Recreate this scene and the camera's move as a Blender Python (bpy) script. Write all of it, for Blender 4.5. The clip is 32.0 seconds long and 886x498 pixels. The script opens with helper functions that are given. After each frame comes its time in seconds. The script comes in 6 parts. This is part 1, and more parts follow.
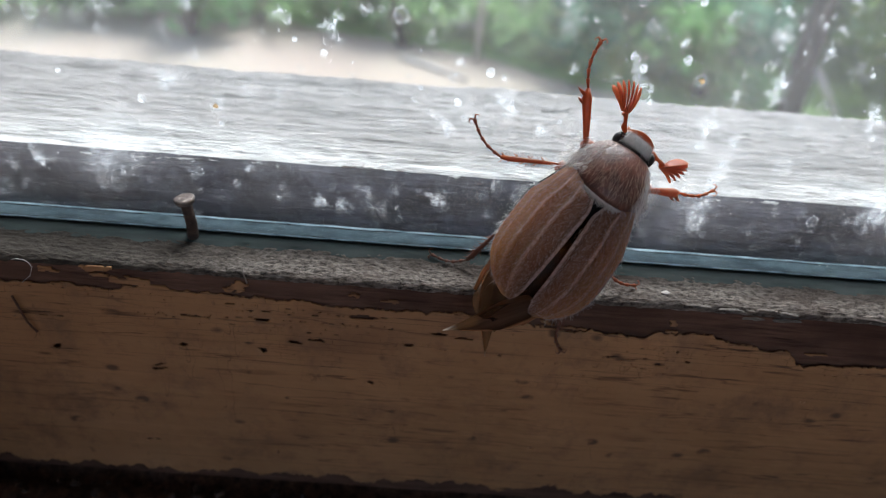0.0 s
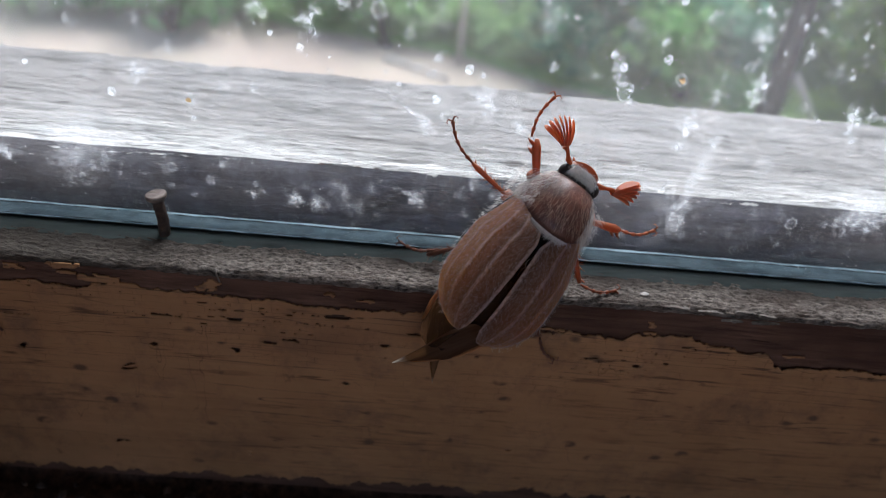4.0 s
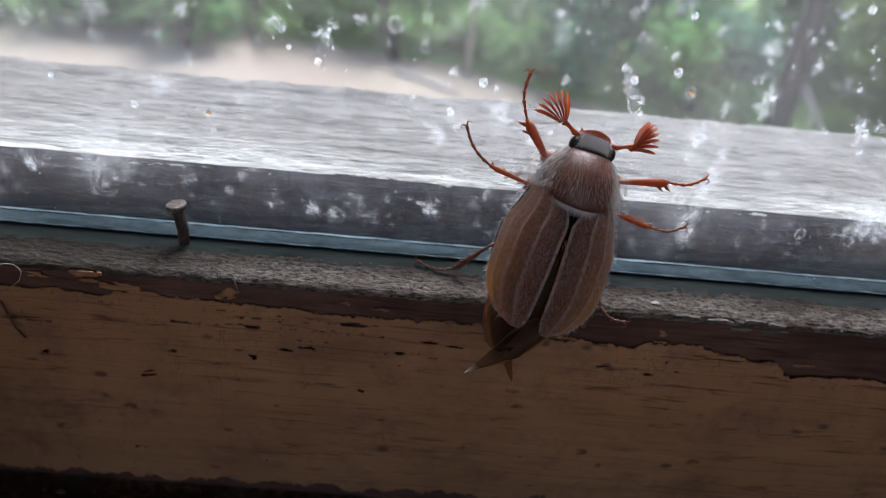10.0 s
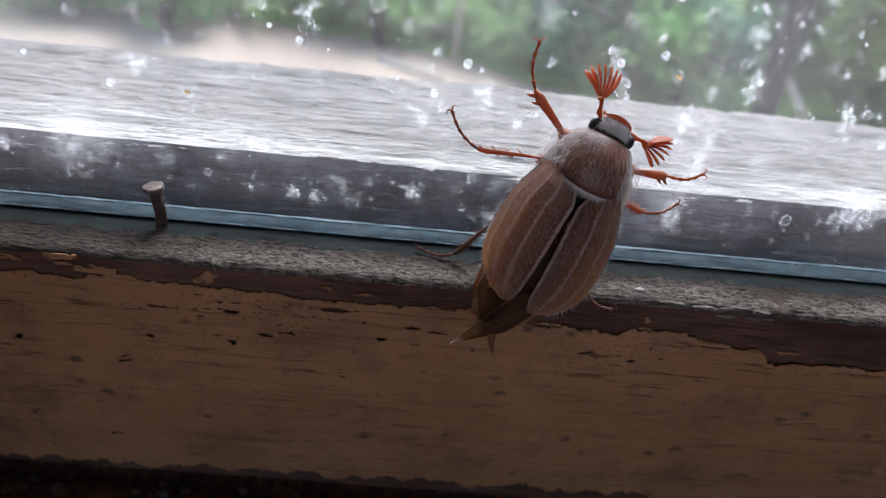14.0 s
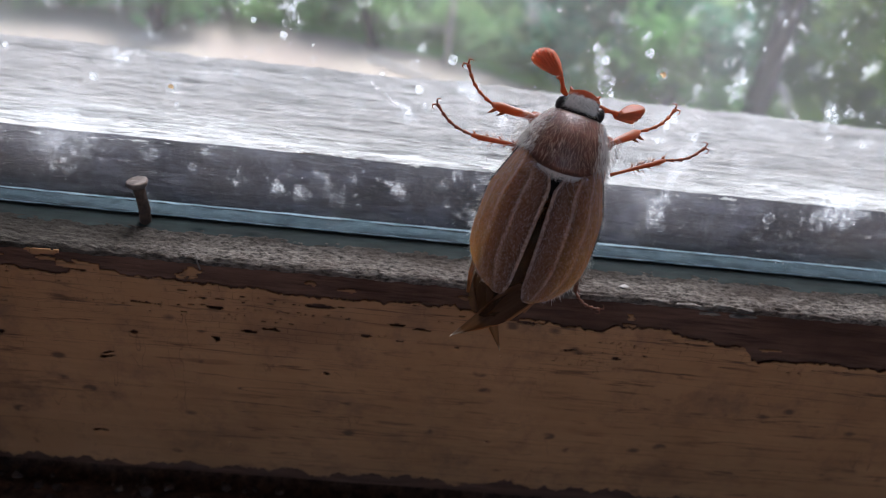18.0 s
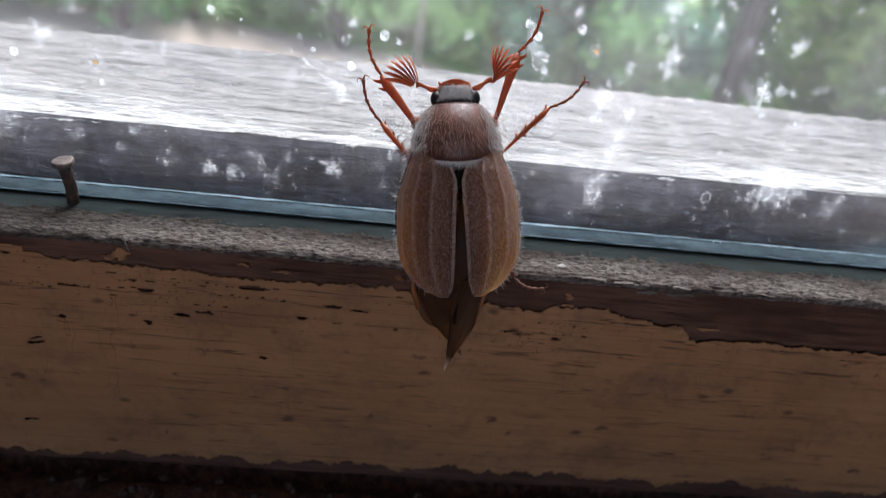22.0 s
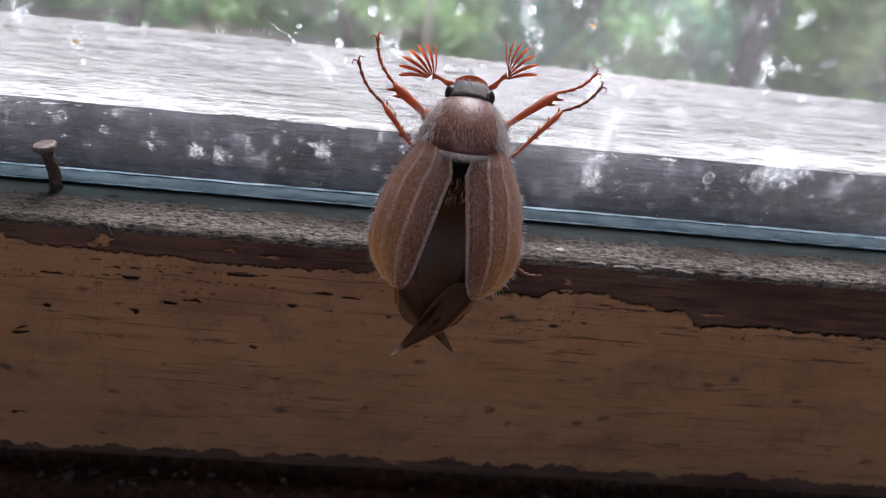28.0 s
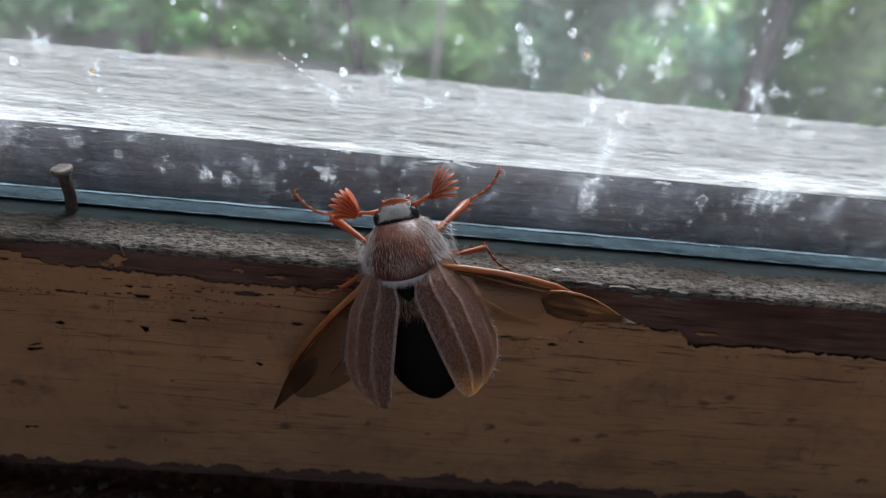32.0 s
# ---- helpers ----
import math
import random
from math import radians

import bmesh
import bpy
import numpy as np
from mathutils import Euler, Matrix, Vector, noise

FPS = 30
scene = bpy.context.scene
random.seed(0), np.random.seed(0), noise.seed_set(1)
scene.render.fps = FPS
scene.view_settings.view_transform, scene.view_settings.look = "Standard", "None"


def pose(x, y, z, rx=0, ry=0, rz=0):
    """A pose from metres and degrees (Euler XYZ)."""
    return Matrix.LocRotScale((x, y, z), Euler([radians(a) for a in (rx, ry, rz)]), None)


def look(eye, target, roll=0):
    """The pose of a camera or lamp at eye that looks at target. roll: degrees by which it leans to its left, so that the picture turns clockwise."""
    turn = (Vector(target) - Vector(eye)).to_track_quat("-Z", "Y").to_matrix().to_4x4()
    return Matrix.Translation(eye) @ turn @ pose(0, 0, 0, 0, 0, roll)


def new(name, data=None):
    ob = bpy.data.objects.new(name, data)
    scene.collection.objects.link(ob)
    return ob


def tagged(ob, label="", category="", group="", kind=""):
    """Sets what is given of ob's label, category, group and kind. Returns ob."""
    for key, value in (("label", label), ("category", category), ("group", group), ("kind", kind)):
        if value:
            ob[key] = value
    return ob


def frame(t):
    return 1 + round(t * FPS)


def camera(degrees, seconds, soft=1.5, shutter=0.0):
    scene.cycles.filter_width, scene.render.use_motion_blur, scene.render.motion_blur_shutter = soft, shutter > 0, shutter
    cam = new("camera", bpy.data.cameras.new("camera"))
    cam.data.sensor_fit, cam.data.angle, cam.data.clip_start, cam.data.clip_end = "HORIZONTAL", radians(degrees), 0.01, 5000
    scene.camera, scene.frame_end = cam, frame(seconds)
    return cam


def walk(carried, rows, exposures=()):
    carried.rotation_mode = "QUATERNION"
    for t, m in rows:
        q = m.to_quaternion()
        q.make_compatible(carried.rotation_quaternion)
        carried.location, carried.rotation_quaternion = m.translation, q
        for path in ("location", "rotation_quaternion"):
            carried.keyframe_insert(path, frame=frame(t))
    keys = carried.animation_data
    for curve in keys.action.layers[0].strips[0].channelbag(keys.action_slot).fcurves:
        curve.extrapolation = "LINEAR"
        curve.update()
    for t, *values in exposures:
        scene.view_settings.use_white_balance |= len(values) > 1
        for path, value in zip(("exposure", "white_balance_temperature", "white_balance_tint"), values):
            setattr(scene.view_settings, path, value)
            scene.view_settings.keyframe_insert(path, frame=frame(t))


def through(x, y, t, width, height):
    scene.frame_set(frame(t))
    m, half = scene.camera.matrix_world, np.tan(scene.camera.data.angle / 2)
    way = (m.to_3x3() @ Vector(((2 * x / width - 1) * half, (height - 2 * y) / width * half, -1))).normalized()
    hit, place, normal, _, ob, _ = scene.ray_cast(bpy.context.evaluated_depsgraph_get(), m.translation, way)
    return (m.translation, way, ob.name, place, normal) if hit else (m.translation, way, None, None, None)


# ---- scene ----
U = 0.0011  # metres for one unit of the plan (about a millimetre)
cam = camera(60.0, 32.0, soft=0.8, shutter=0.4)
cam.data.dof.use_dof = True
cam.data.dof.focus_distance = 76.5 * U
cam.data.dof.aperture_fstop = 25.0
# seconds, x, y, z in plan units, turn in degrees
PATH = [
    (0, -2.79, -74.75, 46.89, 58.13, -4.17, 1.41), (0.5, -2.35, -74.16, 46.19, 58.54, -4.56, 0.91), (1, -2.5, -74.15, 46.22, 58.6, -4.77, 0.84),
    (1.5, -2.4, -74.07, 46.39, 58.47, -4.76, 0.79), (2, -2.67, -73.8, 46.02, 58.36, -5.02, 0.49), (2.5, -2.29, -73.61, 46.01, 58.23, -5.03, 0.55),
    (3, -1.8, -74.04, 45.97, 58.13, -4.83, 0.87), (3.5, -2.07, -73.84, 46.19, 58.17, -5.05, 0.66), (5.5, -2.55, -73.61, 45.9, 58.36, -5.45, 0.26),
    (6, -2.68, -73.45, 45.76, 58.09, -5.26, 0.42), (6.5, -3.08, -74.26, 46.96, 58.87, -5.15, 0.57), (7, -2.8, -75.32, 48.2, 59.38, -5.84, 0.08),
    (7.5, -2.08, -76.29, 48.1, 59.47, -4.98, 0.91), (8, -2.1, -76.03, 47.28, 59.98, -5.06, 0.72), (8.5, -2.44, -75.64, 47.25, 59.33, -5.14, 0.68),
    (9, -2.3, -75.56, 47.45, 59.47, -5, 0.81), (9.5, -2.61, -75.37, 46.84, 59.51, -5.01, 0.93), (10, -2.98, -75.22, 46.64, 59.1, -5.01, 0.99),
    (10.5, -2.37, -75.48, 46.68, 59.06, -5.2, 0.88), (11, -2.25, -75.52, 47.05, 58.98, -5.17, 0.76), (11.5, -1.76, -75.24, 46.64, 58.47, -5.63, 0.37),
    (12, -1.42, -75.64, 46.41, 58.47, -5.56, 0.5), (12.5, -1.61, -75.1, 46.12, 58.54, -5.6, 0.49), (13, -2.16, -74.73, 44.97, 58.44, -5.54, 0.7),
    (13.5, -2.54, -75, 45.47, 58.5, -5.84, 0.33), (14, -2.63, -74.47, 45.58, 58.4, -5.88, 0.25), (14.5, -2.68, -74.77, 45.75, 58.51, -5.81, 0.38),
    (16.5, -1.93, -74.88, 45.04, 58.46, -5.95, 0.45), (17, -2.02, -74.93, 44.96, 58.67, -6.01, 0.35), (17.5, -2.16, -74.8, 45.49, 58.44, -6.15, 0.13),
    (18, -1.84, -74.69, 45.24, 58.51, -6.4, -0.16), (18.5, -0.26, -74.33, 44.88, 57.98, -6.65, -0.77), (19, 0.35, -74.04, 44.21, 57.76, -6.72, -0.93),
    (19.5, 0.88, -74.12, 43.36, 57.54, -7.1, -1.48), (20, 2.45, -74.16, 42.57, 57.33, -7.25, -2.07), (20.5, 2.79, -73.96, 42.33, 57.4, -7.22, -1.94),
    (21, 2.56, -73.76, 42.28, 57.59, -7.4, -2.21), (21.5, 2.69, -73.77, 42.22, 57.72, -7.46, -2.2), (22, 2.22, -75.19, 43.31, 58.82, -7.18, -2.15),
    (22.5, 2.36, -76.89, 46.35, 59.58, -6.75, -2.08), (23, 1.9, -77.71, 47.08, 59.6, -7.03, -2.36), (23.5, 1.5, -78.24, 47.38, 59.22, -7.29, -2.64),
    (24, 1.35, -78.51, 47.57, 59.19, -7.37, -2.76), (24.5, 1.72, -77.92, 46.91, 59.08, -7.45, -2.6), (25, 1.14, -77.14, 45.62, 58.63, -7.09, -2.3),
    (25.5, 2.58, -75.55, 43.99, 57.77, -6.94, -1.73), (27.5, 4.78, -73.82, 40.39, 58.77, -6.43, -1.52), (28, 4.3, -73.96, 40.68, 58.83, -6.42, -1.75),
    (28.5, 4.6, -73.95, 40.73, 59.19, -6.38, -1.46), (29, 4.53, -74.17, 41.23, 59.29, -6.35, -1.55), (29.5, 4.57, -74.09, 41.09, 59.21, -6.46, -1.52),
    (30, 4.57, -74.17, 41.26, 59.26, -6.48, -1.54), (30.5, 4.35, -74.19, 41.38, 59.22, -6.45, -1.54), (31, 5.27, -75.93, 42.17, 61.43, -6.53, -2.4),
    (31.5, 5.39, -75.94, 41.9, 60.4, -6.1, -1.37), (32, 5.01, -76.22, 42.07, 60.31, -6.16, -1.12),
]
walk(cam, [(t, pose(x * U, y * U, z * U, a, b, c)) for t, x, y, z, a, b, c in PATH],
     [(0, 1.38, 6330, 11), (1.2, 1.24, 6300, 13), (6, 1.22, 6280, 15), (10.5, 1.15, 6280, 16), (14, 1.32, 6270, 17), (18.5, 1.32, 6250, 17), (20.0, 1.52, 6320, 17), (22.0, 1.5, 6350, 16), (23.5, 1.38, 6320, 15), (25.5, 1.42, 6300, 17), (27.5, 1.55, 6400, 20), (29.5, 1.57, 6400, 21), (31.0, 1.42, 6220, 12), (32.0, 1.28, 6150, 10)])

# ---- light: a bright overcast day outside the window ----
world = bpy.data.worlds.new("world")
scene.world = world
world.use_nodes = True
wn = world.node_tree
sky = wn.nodes.new("ShaderNodeTexSky")
sky.sky_type = "NISHITA"
sky.sun_disc = False
sky.sun_elevation, sky.sun_rotation = radians(53), radians(13)
sky.dust_density = 4.0
wn.links.new(sky.outputs["Color"], wn.nodes["Background"].inputs["Color"])
wn.nodes["Background"].inputs["Strength"].default_value = 0.18
sun = new("sun", bpy.data.lights.new("sun", "SUN"))
sun.data.energy, sun.data.angle, sun.data.color = 2.7, radians(32), (0.94, 0.975, 1.0)
sun.matrix_world = look((0.3, 1.3, 1.8), (0, 0, 0))


# ---- materials ----
def mat(name, build):
    m = bpy.data.materials.new(name)
    m.use_nodes = True
    n = m.node_tree
    n.nodes.clear()
    o = n.nodes.new("ShaderNodeOutputMaterial")
    build(n, o)
    return m


def node(n, kind, **values):
    x = n.nodes.new(kind)
    for k, v in values.items():
        if k.startswith("i_"):
            x.inputs[k[2:].replace("_", " ")].default_value = v
    return x


def ramp(n, src, stops):
    r = n.nodes.new("ShaderNodeValToRGB")
    e = r.color_ramp.elements
    while len(e) < len(stops):
        e.new(0.5)
    for el, (p, c) in zip(e, stops):
        el.position, el.color = p, (*c, 1) if len(c) == 3 else c
    n.links.new(src, r.inputs[0])
    return r.outputs[0]


def coords(n, scale=(1, 1, 1)):
    tc = n.nodes.new("ShaderNodeTexCoord")
    mp = n.nodes.new("ShaderNodeMapping")
    mp.inputs["Scale"].default_value = scale
    n.links.new(tc.outputs["Object"], mp.inputs["Vector"])
    return mp.outputs[0]


def noise_tex(n, vec, scale, detail=4.0, rough=0.6):
    t = n.nodes.new("ShaderNodeTexNoise")
    t.inputs["Scale"].default_value, t.inputs["Detail"].default_value, t.inputs["Roughness"].default_value = scale, detail, rough
    n.links.new(vec, t.inputs["Vector"])
    return t.outputs["Fac"]


def mixc(n, fac, a, b, mode="MIX"):
    m = n.nodes.new("ShaderNodeMix")
    m.data_type, m.blend_type = "RGBA", mode
    for sock, v in ((m.inputs[0], fac), (m.inputs[6], a), (m.inputs[7], b)):
        if hasattr(v, "links"):
            n.links.new(v, sock)
        else:
            sock.default_value = v if isinstance(v, (int, float)) else (*v, 1)
    return m.outputs[2]


def bumped(n, height, strength, dist):
    b = n.nodes.new("ShaderNodeBump")
    b.inputs["Strength"].default_value, b.inputs["Distance"].default_value = strength, dist
    n.links.new(height, b.inputs["Height"])
    return b.outputs[0]


def surface(n, o, color, rough=0.7, normal=None, metal=0.0, spec=0.5):
    p = n.nodes.new("ShaderNodeBsdfPrincipled")
    for sock, v in ((p.inputs["Base Color"], color), (p.inputs["Roughness"], rough)):
        if hasattr(v, "links"):
            n.links.new(v, sock)
        else:
            sock.default_value = v if isinstance(v, (int, float)) else (*v, 1)
    p.inputs["Metallic"].default_value = metal
    p.inputs["Specular IOR Level"].default_value = spec
    if normal:
        n.links.new(normal, p.inputs["Normal"])
    n.links.new(p.outputs[0], o.inputs[0])
    return p


def weathered(light, dark, fine=900.0, rough=0.85, tint=None, strength=0.9, pull=0.035, spec=0.3, lo=0.3, hi=0.62, deep=0.6):
    """Bare grey wood with the grain along x."""
    def build(n, o):
        g = noise_tex(n, coords(n, (pull, 1, 1)), fine, 6, 0.7)
        g2 = noise_tex(n, coords(n, (pull * 2, 1, 1)), fine * 0.22, 4)
        blot = noise_tex(n, coords(n), 60, 3)
        c = ramp(n, g, [(lo, dark), (hi, light)])
        c = mixc(n, ramp(n, g2, [(0.35, (0, 0, 0)), (0.7, (1, 1, 1))]), c, tuple(x * deep for x in light))
        if tint:
            c = mixc(n, ramp(n, blot, [(0.45, (0, 0, 0)), (0.65, (0.7, 0.7, 0.7))]), c, tint)
        surface(n, o, c, rough, bumped(n, g, strength, 0.0006), spec=spec)
    return build


def ledge_build(n, o):
    """Worn grey ledge: pale along the rubbed front edge, darker near the pane, with shade painted on its left end."""
    g = noise_tex(n, coords(n, (0.5, 1, 1)), 2400, 6, 0.7)
    c = ramp(n, g, [(0.36, (0.022, 0.018, 0.015)), (0.66, (0.29, 0.255, 0.222))])
    blot = noise_tex(n, coords(n, (0.5, 1, 1)), 130, 5, 0.7)
    c = mixc(n, ramp(n, blot, [(0.45, (0, 0, 0)), (0.65, (0.7, 0.7, 0.7))]), c, (0.06, 0.042, 0.034))
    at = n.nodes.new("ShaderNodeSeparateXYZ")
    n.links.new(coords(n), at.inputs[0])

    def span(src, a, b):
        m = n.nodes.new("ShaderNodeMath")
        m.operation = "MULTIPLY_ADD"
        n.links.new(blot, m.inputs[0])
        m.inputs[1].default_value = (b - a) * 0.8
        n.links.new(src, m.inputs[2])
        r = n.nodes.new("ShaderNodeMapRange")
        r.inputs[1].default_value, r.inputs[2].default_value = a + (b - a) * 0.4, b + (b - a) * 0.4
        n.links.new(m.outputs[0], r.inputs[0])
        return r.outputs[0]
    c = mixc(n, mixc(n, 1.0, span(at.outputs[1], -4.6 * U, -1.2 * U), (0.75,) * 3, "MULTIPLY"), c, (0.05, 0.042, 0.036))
    # left end darkened in the colour to stand in for shade beside the window
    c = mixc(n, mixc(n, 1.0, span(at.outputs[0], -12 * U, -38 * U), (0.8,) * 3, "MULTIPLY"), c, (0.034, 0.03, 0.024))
    surface(n, o, c, 0.85, bumped(n, g, 1.0, 0.0006), spec=0.15)


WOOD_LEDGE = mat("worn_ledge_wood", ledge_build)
WOOD_SCRAP = mat("grey_wood_scrap", weathered((0.27, 0.24, 0.212), (0.012, 0.009, 0.008), 2400, tint=(0.045, 0.03, 0.024), pull=0.5, strength=1.0, spec=0.15))


def silver_build(n, o):
    """Silvered wood: long grain, dark open checks, paler towards the pane and browner towards the outer edge."""
    g = noise_tex(n, coords(n, (0.055, 1, 1)), 2600, 6, 0.72)
    g2 = noise_tex(n, coords(n, (0.05, 1, 1)), 420, 4)
    broad = noise_tex(n, coords(n, (0.15, 1, 1)), 90, 3)
    c = ramp(n, g, [(0.34, (0.13, 0.125, 0.122)), (0.57, (0.72, 0.7, 0.69))])
    c = mixc(n, ramp(n, g2, [(0.35, (0, 0, 0)), (0.7, (0.8, 0.8, 0.8))]), c, (0.3, 0.288, 0.28))
    c = mixc(n, ramp(n, broad, [(0.42, (0, 0, 0)), (0.62, (0.7, 0.7, 0.7))]), c, (0.27, 0.253, 0.245))
    across = n.nodes.new("ShaderNodeSeparateXYZ")
    n.links.new(coords(n), across.inputs[0])
    far = n.nodes.new("ShaderNodeMath")
    far.operation = "MULTIPLY_ADD"
    n.links.new(broad, far.inputs[0])
    far.inputs[1].default_value = 0.018
    n.links.new(across.outputs[1], far.inputs[2])
    band = ramp(n, far.outputs[0], [(0.014, (0, 0, 0)), (0.03, (0.8, 0.8, 0.8))])
    c = mixc(n, band, c, (0.31, 0.292, 0.292))
    pale_band = ramp(n, far.outputs[0], [(0.0125, (0.3,) * 3), (0.021, (0, 0, 0))])
    c = mixc(n, mixc(n, 1.0, pale_band, ramp(n, g, [(0.4, (0.2,) * 3), (0.55, (1, 1, 1))]), "MULTIPLY"), c, (0.86, 0.85, 0.84))
    lines = noise_tex(n, coords(n, (0.05, 1, 1)), 2100, 4, 0.6)
    c = mixc(n, ramp(n, lines, [(0.34, (0.75,) * 3), (0.42, (0, 0, 0))]), c, (0.05, 0.045, 0.045))
    surface(n, o, c, 0.95, bumped(n, g, 1.0, 0.001), spec=0.06)


WOOD_SILL = mat("silvered_wood", silver_build)


def lip_build(n, o):
    """Dark wood: mottled with darker blotches and pale dust, faint grain along x."""
    g = noise_tex(n, coords(n, (0.12, 1, 1)), 1500, 6, 0.7)
    blot = noise_tex(n, coords(n, (0.6, 1, 1)), 210, 6, 0.7)
    dust = noise_tex(n, coords(n), 2600, 4, 0.7)
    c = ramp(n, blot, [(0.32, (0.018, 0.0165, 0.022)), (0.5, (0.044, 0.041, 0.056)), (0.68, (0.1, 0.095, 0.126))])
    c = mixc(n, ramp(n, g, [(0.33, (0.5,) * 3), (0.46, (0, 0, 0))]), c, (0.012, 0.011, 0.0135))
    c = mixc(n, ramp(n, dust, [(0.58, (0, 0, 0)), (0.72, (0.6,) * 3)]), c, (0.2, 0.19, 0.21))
    surface(n, o, c, 0.8, bumped(n, g, 0.9, 0.0006), spec=0.25)


WOOD_LIP = mat("dark_lip_wood", lip_build)
WOOD_BARE = mat("brown_bare_wood", weathered((0.2, 0.11, 0.08), (0.014, 0.007, 0.005), 1300, tint=(0.06, 0.03, 0.022), spec=0.12, pull=0.08))


def paint_build(n, o):
    v = coords(n)
    long = coords(n, (0.12, 1, 1))
    blot = noise_tex(n, v, 45, 5)
    fine = noise_tex(n, long, 1100, 5, 0.7)
    specks = noise_tex(n, coords(n, (0.5, 1, 1)), 420, 2, 0.4)
    dirt = noise_tex(n, v, 160, 6, 0.75)
    c = ramp(n, blot, [(0.3, (0.295, 0.155, 0.075)), (0.7, (0.395, 0.212, 0.106))])
    c = mixc(n, ramp(n, dirt, [(0.5, (0, 0, 0)), (0.75, (0.75, 0.75, 0.75))]), c, (0.14, 0.085, 0.06))
    c = mixc(n, ramp(n, fine, [(0.25, (0.5, 0.5, 0.5)), (0.33, (0, 0, 0))]), c, (0.13, 0.08, 0.05))
    c = mixc(n, ramp(n, specks, [(0.74, (0, 0, 0)), (0.79, (1, 1, 1))]), c, (0.09, 0.055, 0.035))
    lines = noise_tex(n, coords(n, (0.035, 1, 1)), 620, 2, 0.5)
    patch = noise_tex(n, coords(n, (0.5, 1, 1)), 90, 3)
    hair = ramp(n, lines, [(0.489, (0, 0, 0)), (0.5, (1, 1, 1)), (0.511, (0, 0, 0))])
    hair = mixc(n, ramp(n, patch, [(0.47, (0, 0, 0)), (0.64, (1, 1, 1))]), (0, 0, 0), hair)
    c = mixc(n, hair, c, (0.11, 0.064, 0.038))
    streaks = noise_tex(n, coords(n, (0.05, 1, 1)), 260, 4)
    c = mixc(n, 0.25, c, ramp(n, streaks, [(0.3, (0.45, 0.42, 0.4)), (0.7, (1, 1, 1))]), "MULTIPLY")
    vo = n.nodes.new("ShaderNodeTexVoronoi")
    vo.inputs["Scale"].default_value = 330
    n.links.new(coords(n, (0.6, 1, 1)), vo.inputs["Vector"])
    dots = ramp(n, vo.outputs["Distance"], [(0.14, (1, 1, 1)), (0.24, (0, 0, 0))])
    dots = mixc(n, ramp(n, noise_tex(n, v, 130, 3), [(0.52, (0, 0, 0)), (0.58, (0.85, 0.85, 0.85))]), (0, 0, 0), dots)
    c = mixc(n, dots, c, (0.08, 0.05, 0.035))
    long_cracks = noise_tex(n, coords(n, (0.03, 1, 1)), 420, 3, 0.5)
    hair2 = ramp(n, long_cracks, [(0.492, (0, 0, 0)), (0.5, (1, 1, 1)), (0.508, (0, 0, 0))])
    c = mixc(n, mixc(n, ramp(n, noise_tex(n, coords(n, (0.4, 1, 1)), 60, 3), [(0.36, (0, 0, 0)), (0.5, (0.9, 0.9, 0.9))]), (0, 0, 0), hair2), c, (0.09, 0.052, 0.034))
    upright = noise_tex(n, coords(n, (1, 1, 0.25)), 330, 2, 0.5)
    hair3 = ramp(n, upright, [(0.495, (0, 0, 0)), (0.5, (1, 1, 1)), (0.505, (0, 0, 0))])
    c = mixc(n, mixc(n, ramp(n, noise_tex(n, v, 70, 3), [(0.5, (0, 0, 0)), (0.6, (0.8, 0.8, 0.8))]), (0, 0, 0), hair3), c, (0.1, 0.058, 0.038))
    bend = n.nodes.new("ShaderNodeVectorMath")
    bend.operation = "MULTIPLY_ADD"
    jig = n.nodes.new("ShaderNodeTexNoise")
    jig.inputs["Scale"].default_value, jig.inputs["Detail"].default_value = 500, 4
    n.links.new(coords(n, (0.6, 1, 1)), jig.inputs["Vector"])
    n.links.new(jig.outputs["Color"], bend.inputs[0])
    bend.inputs[1].default_value = (0.0012, 0.0, 0.0011)
    n.links.new(coords(n), bend.inputs[2])
    flat = n.nodes.new("ShaderNodeSeparateXYZ")
    n.links.new(bend.outputs[0], flat.inputs[0])
    plane = n.nodes.new("ShaderNodeCombineXYZ")
    n.links.new(flat.outputs[0], plane.inputs[0])
    n.links.new(flat.outputs[2], plane.inputs[1])
    cell = n.nodes.new("ShaderNodeTexBrick")
    cell.offset, cell.squash = 0.37, 1.6
    for k, v in (("Scale", 1.0), ("Mortar Size", 0.045 * U), ("Mortar Smooth", 0.6), ("Brick Width", 2.3 * U), ("Row Height", 0.85 * U)):
        cell.inputs[k].default_value = v
    n.links.new(plane.outputs[0], cell.inputs["Vector"])
    gap = mixc(n, ramp(n, noise_tex(n, coords(n), 260, 3), [(0.42, (0, 0, 0)), (0.58, (0.8, 0.8, 0.8))]), (0, 0, 0), cell.outputs["Fac"])
    up = n.nodes.new("ShaderNodeSeparateXYZ")
    n.links.new(coords(n), up.inputs[0])
    high = n.nodes.new("ShaderNodeMapRange")
    high.inputs[1].default_value, high.inputs[2].default_value = -0.024, -0.006
    n.links.new(up.outputs[2], high.inputs[0])
    worn = mixc(n, 1.0, ramp(n, noise_tex(n, coords(n, (0.5, 1, 1)), 110, 4), [(0.42, (0.05,) * 3), (0.6, (1,) * 3)]), high.outputs[0], "MULTIPLY")
    gap = mixc(n, 1.0, gap, worn, "MULTIPLY")
    c = mixc(n, gap, c, (0.03, 0.016, 0.01))
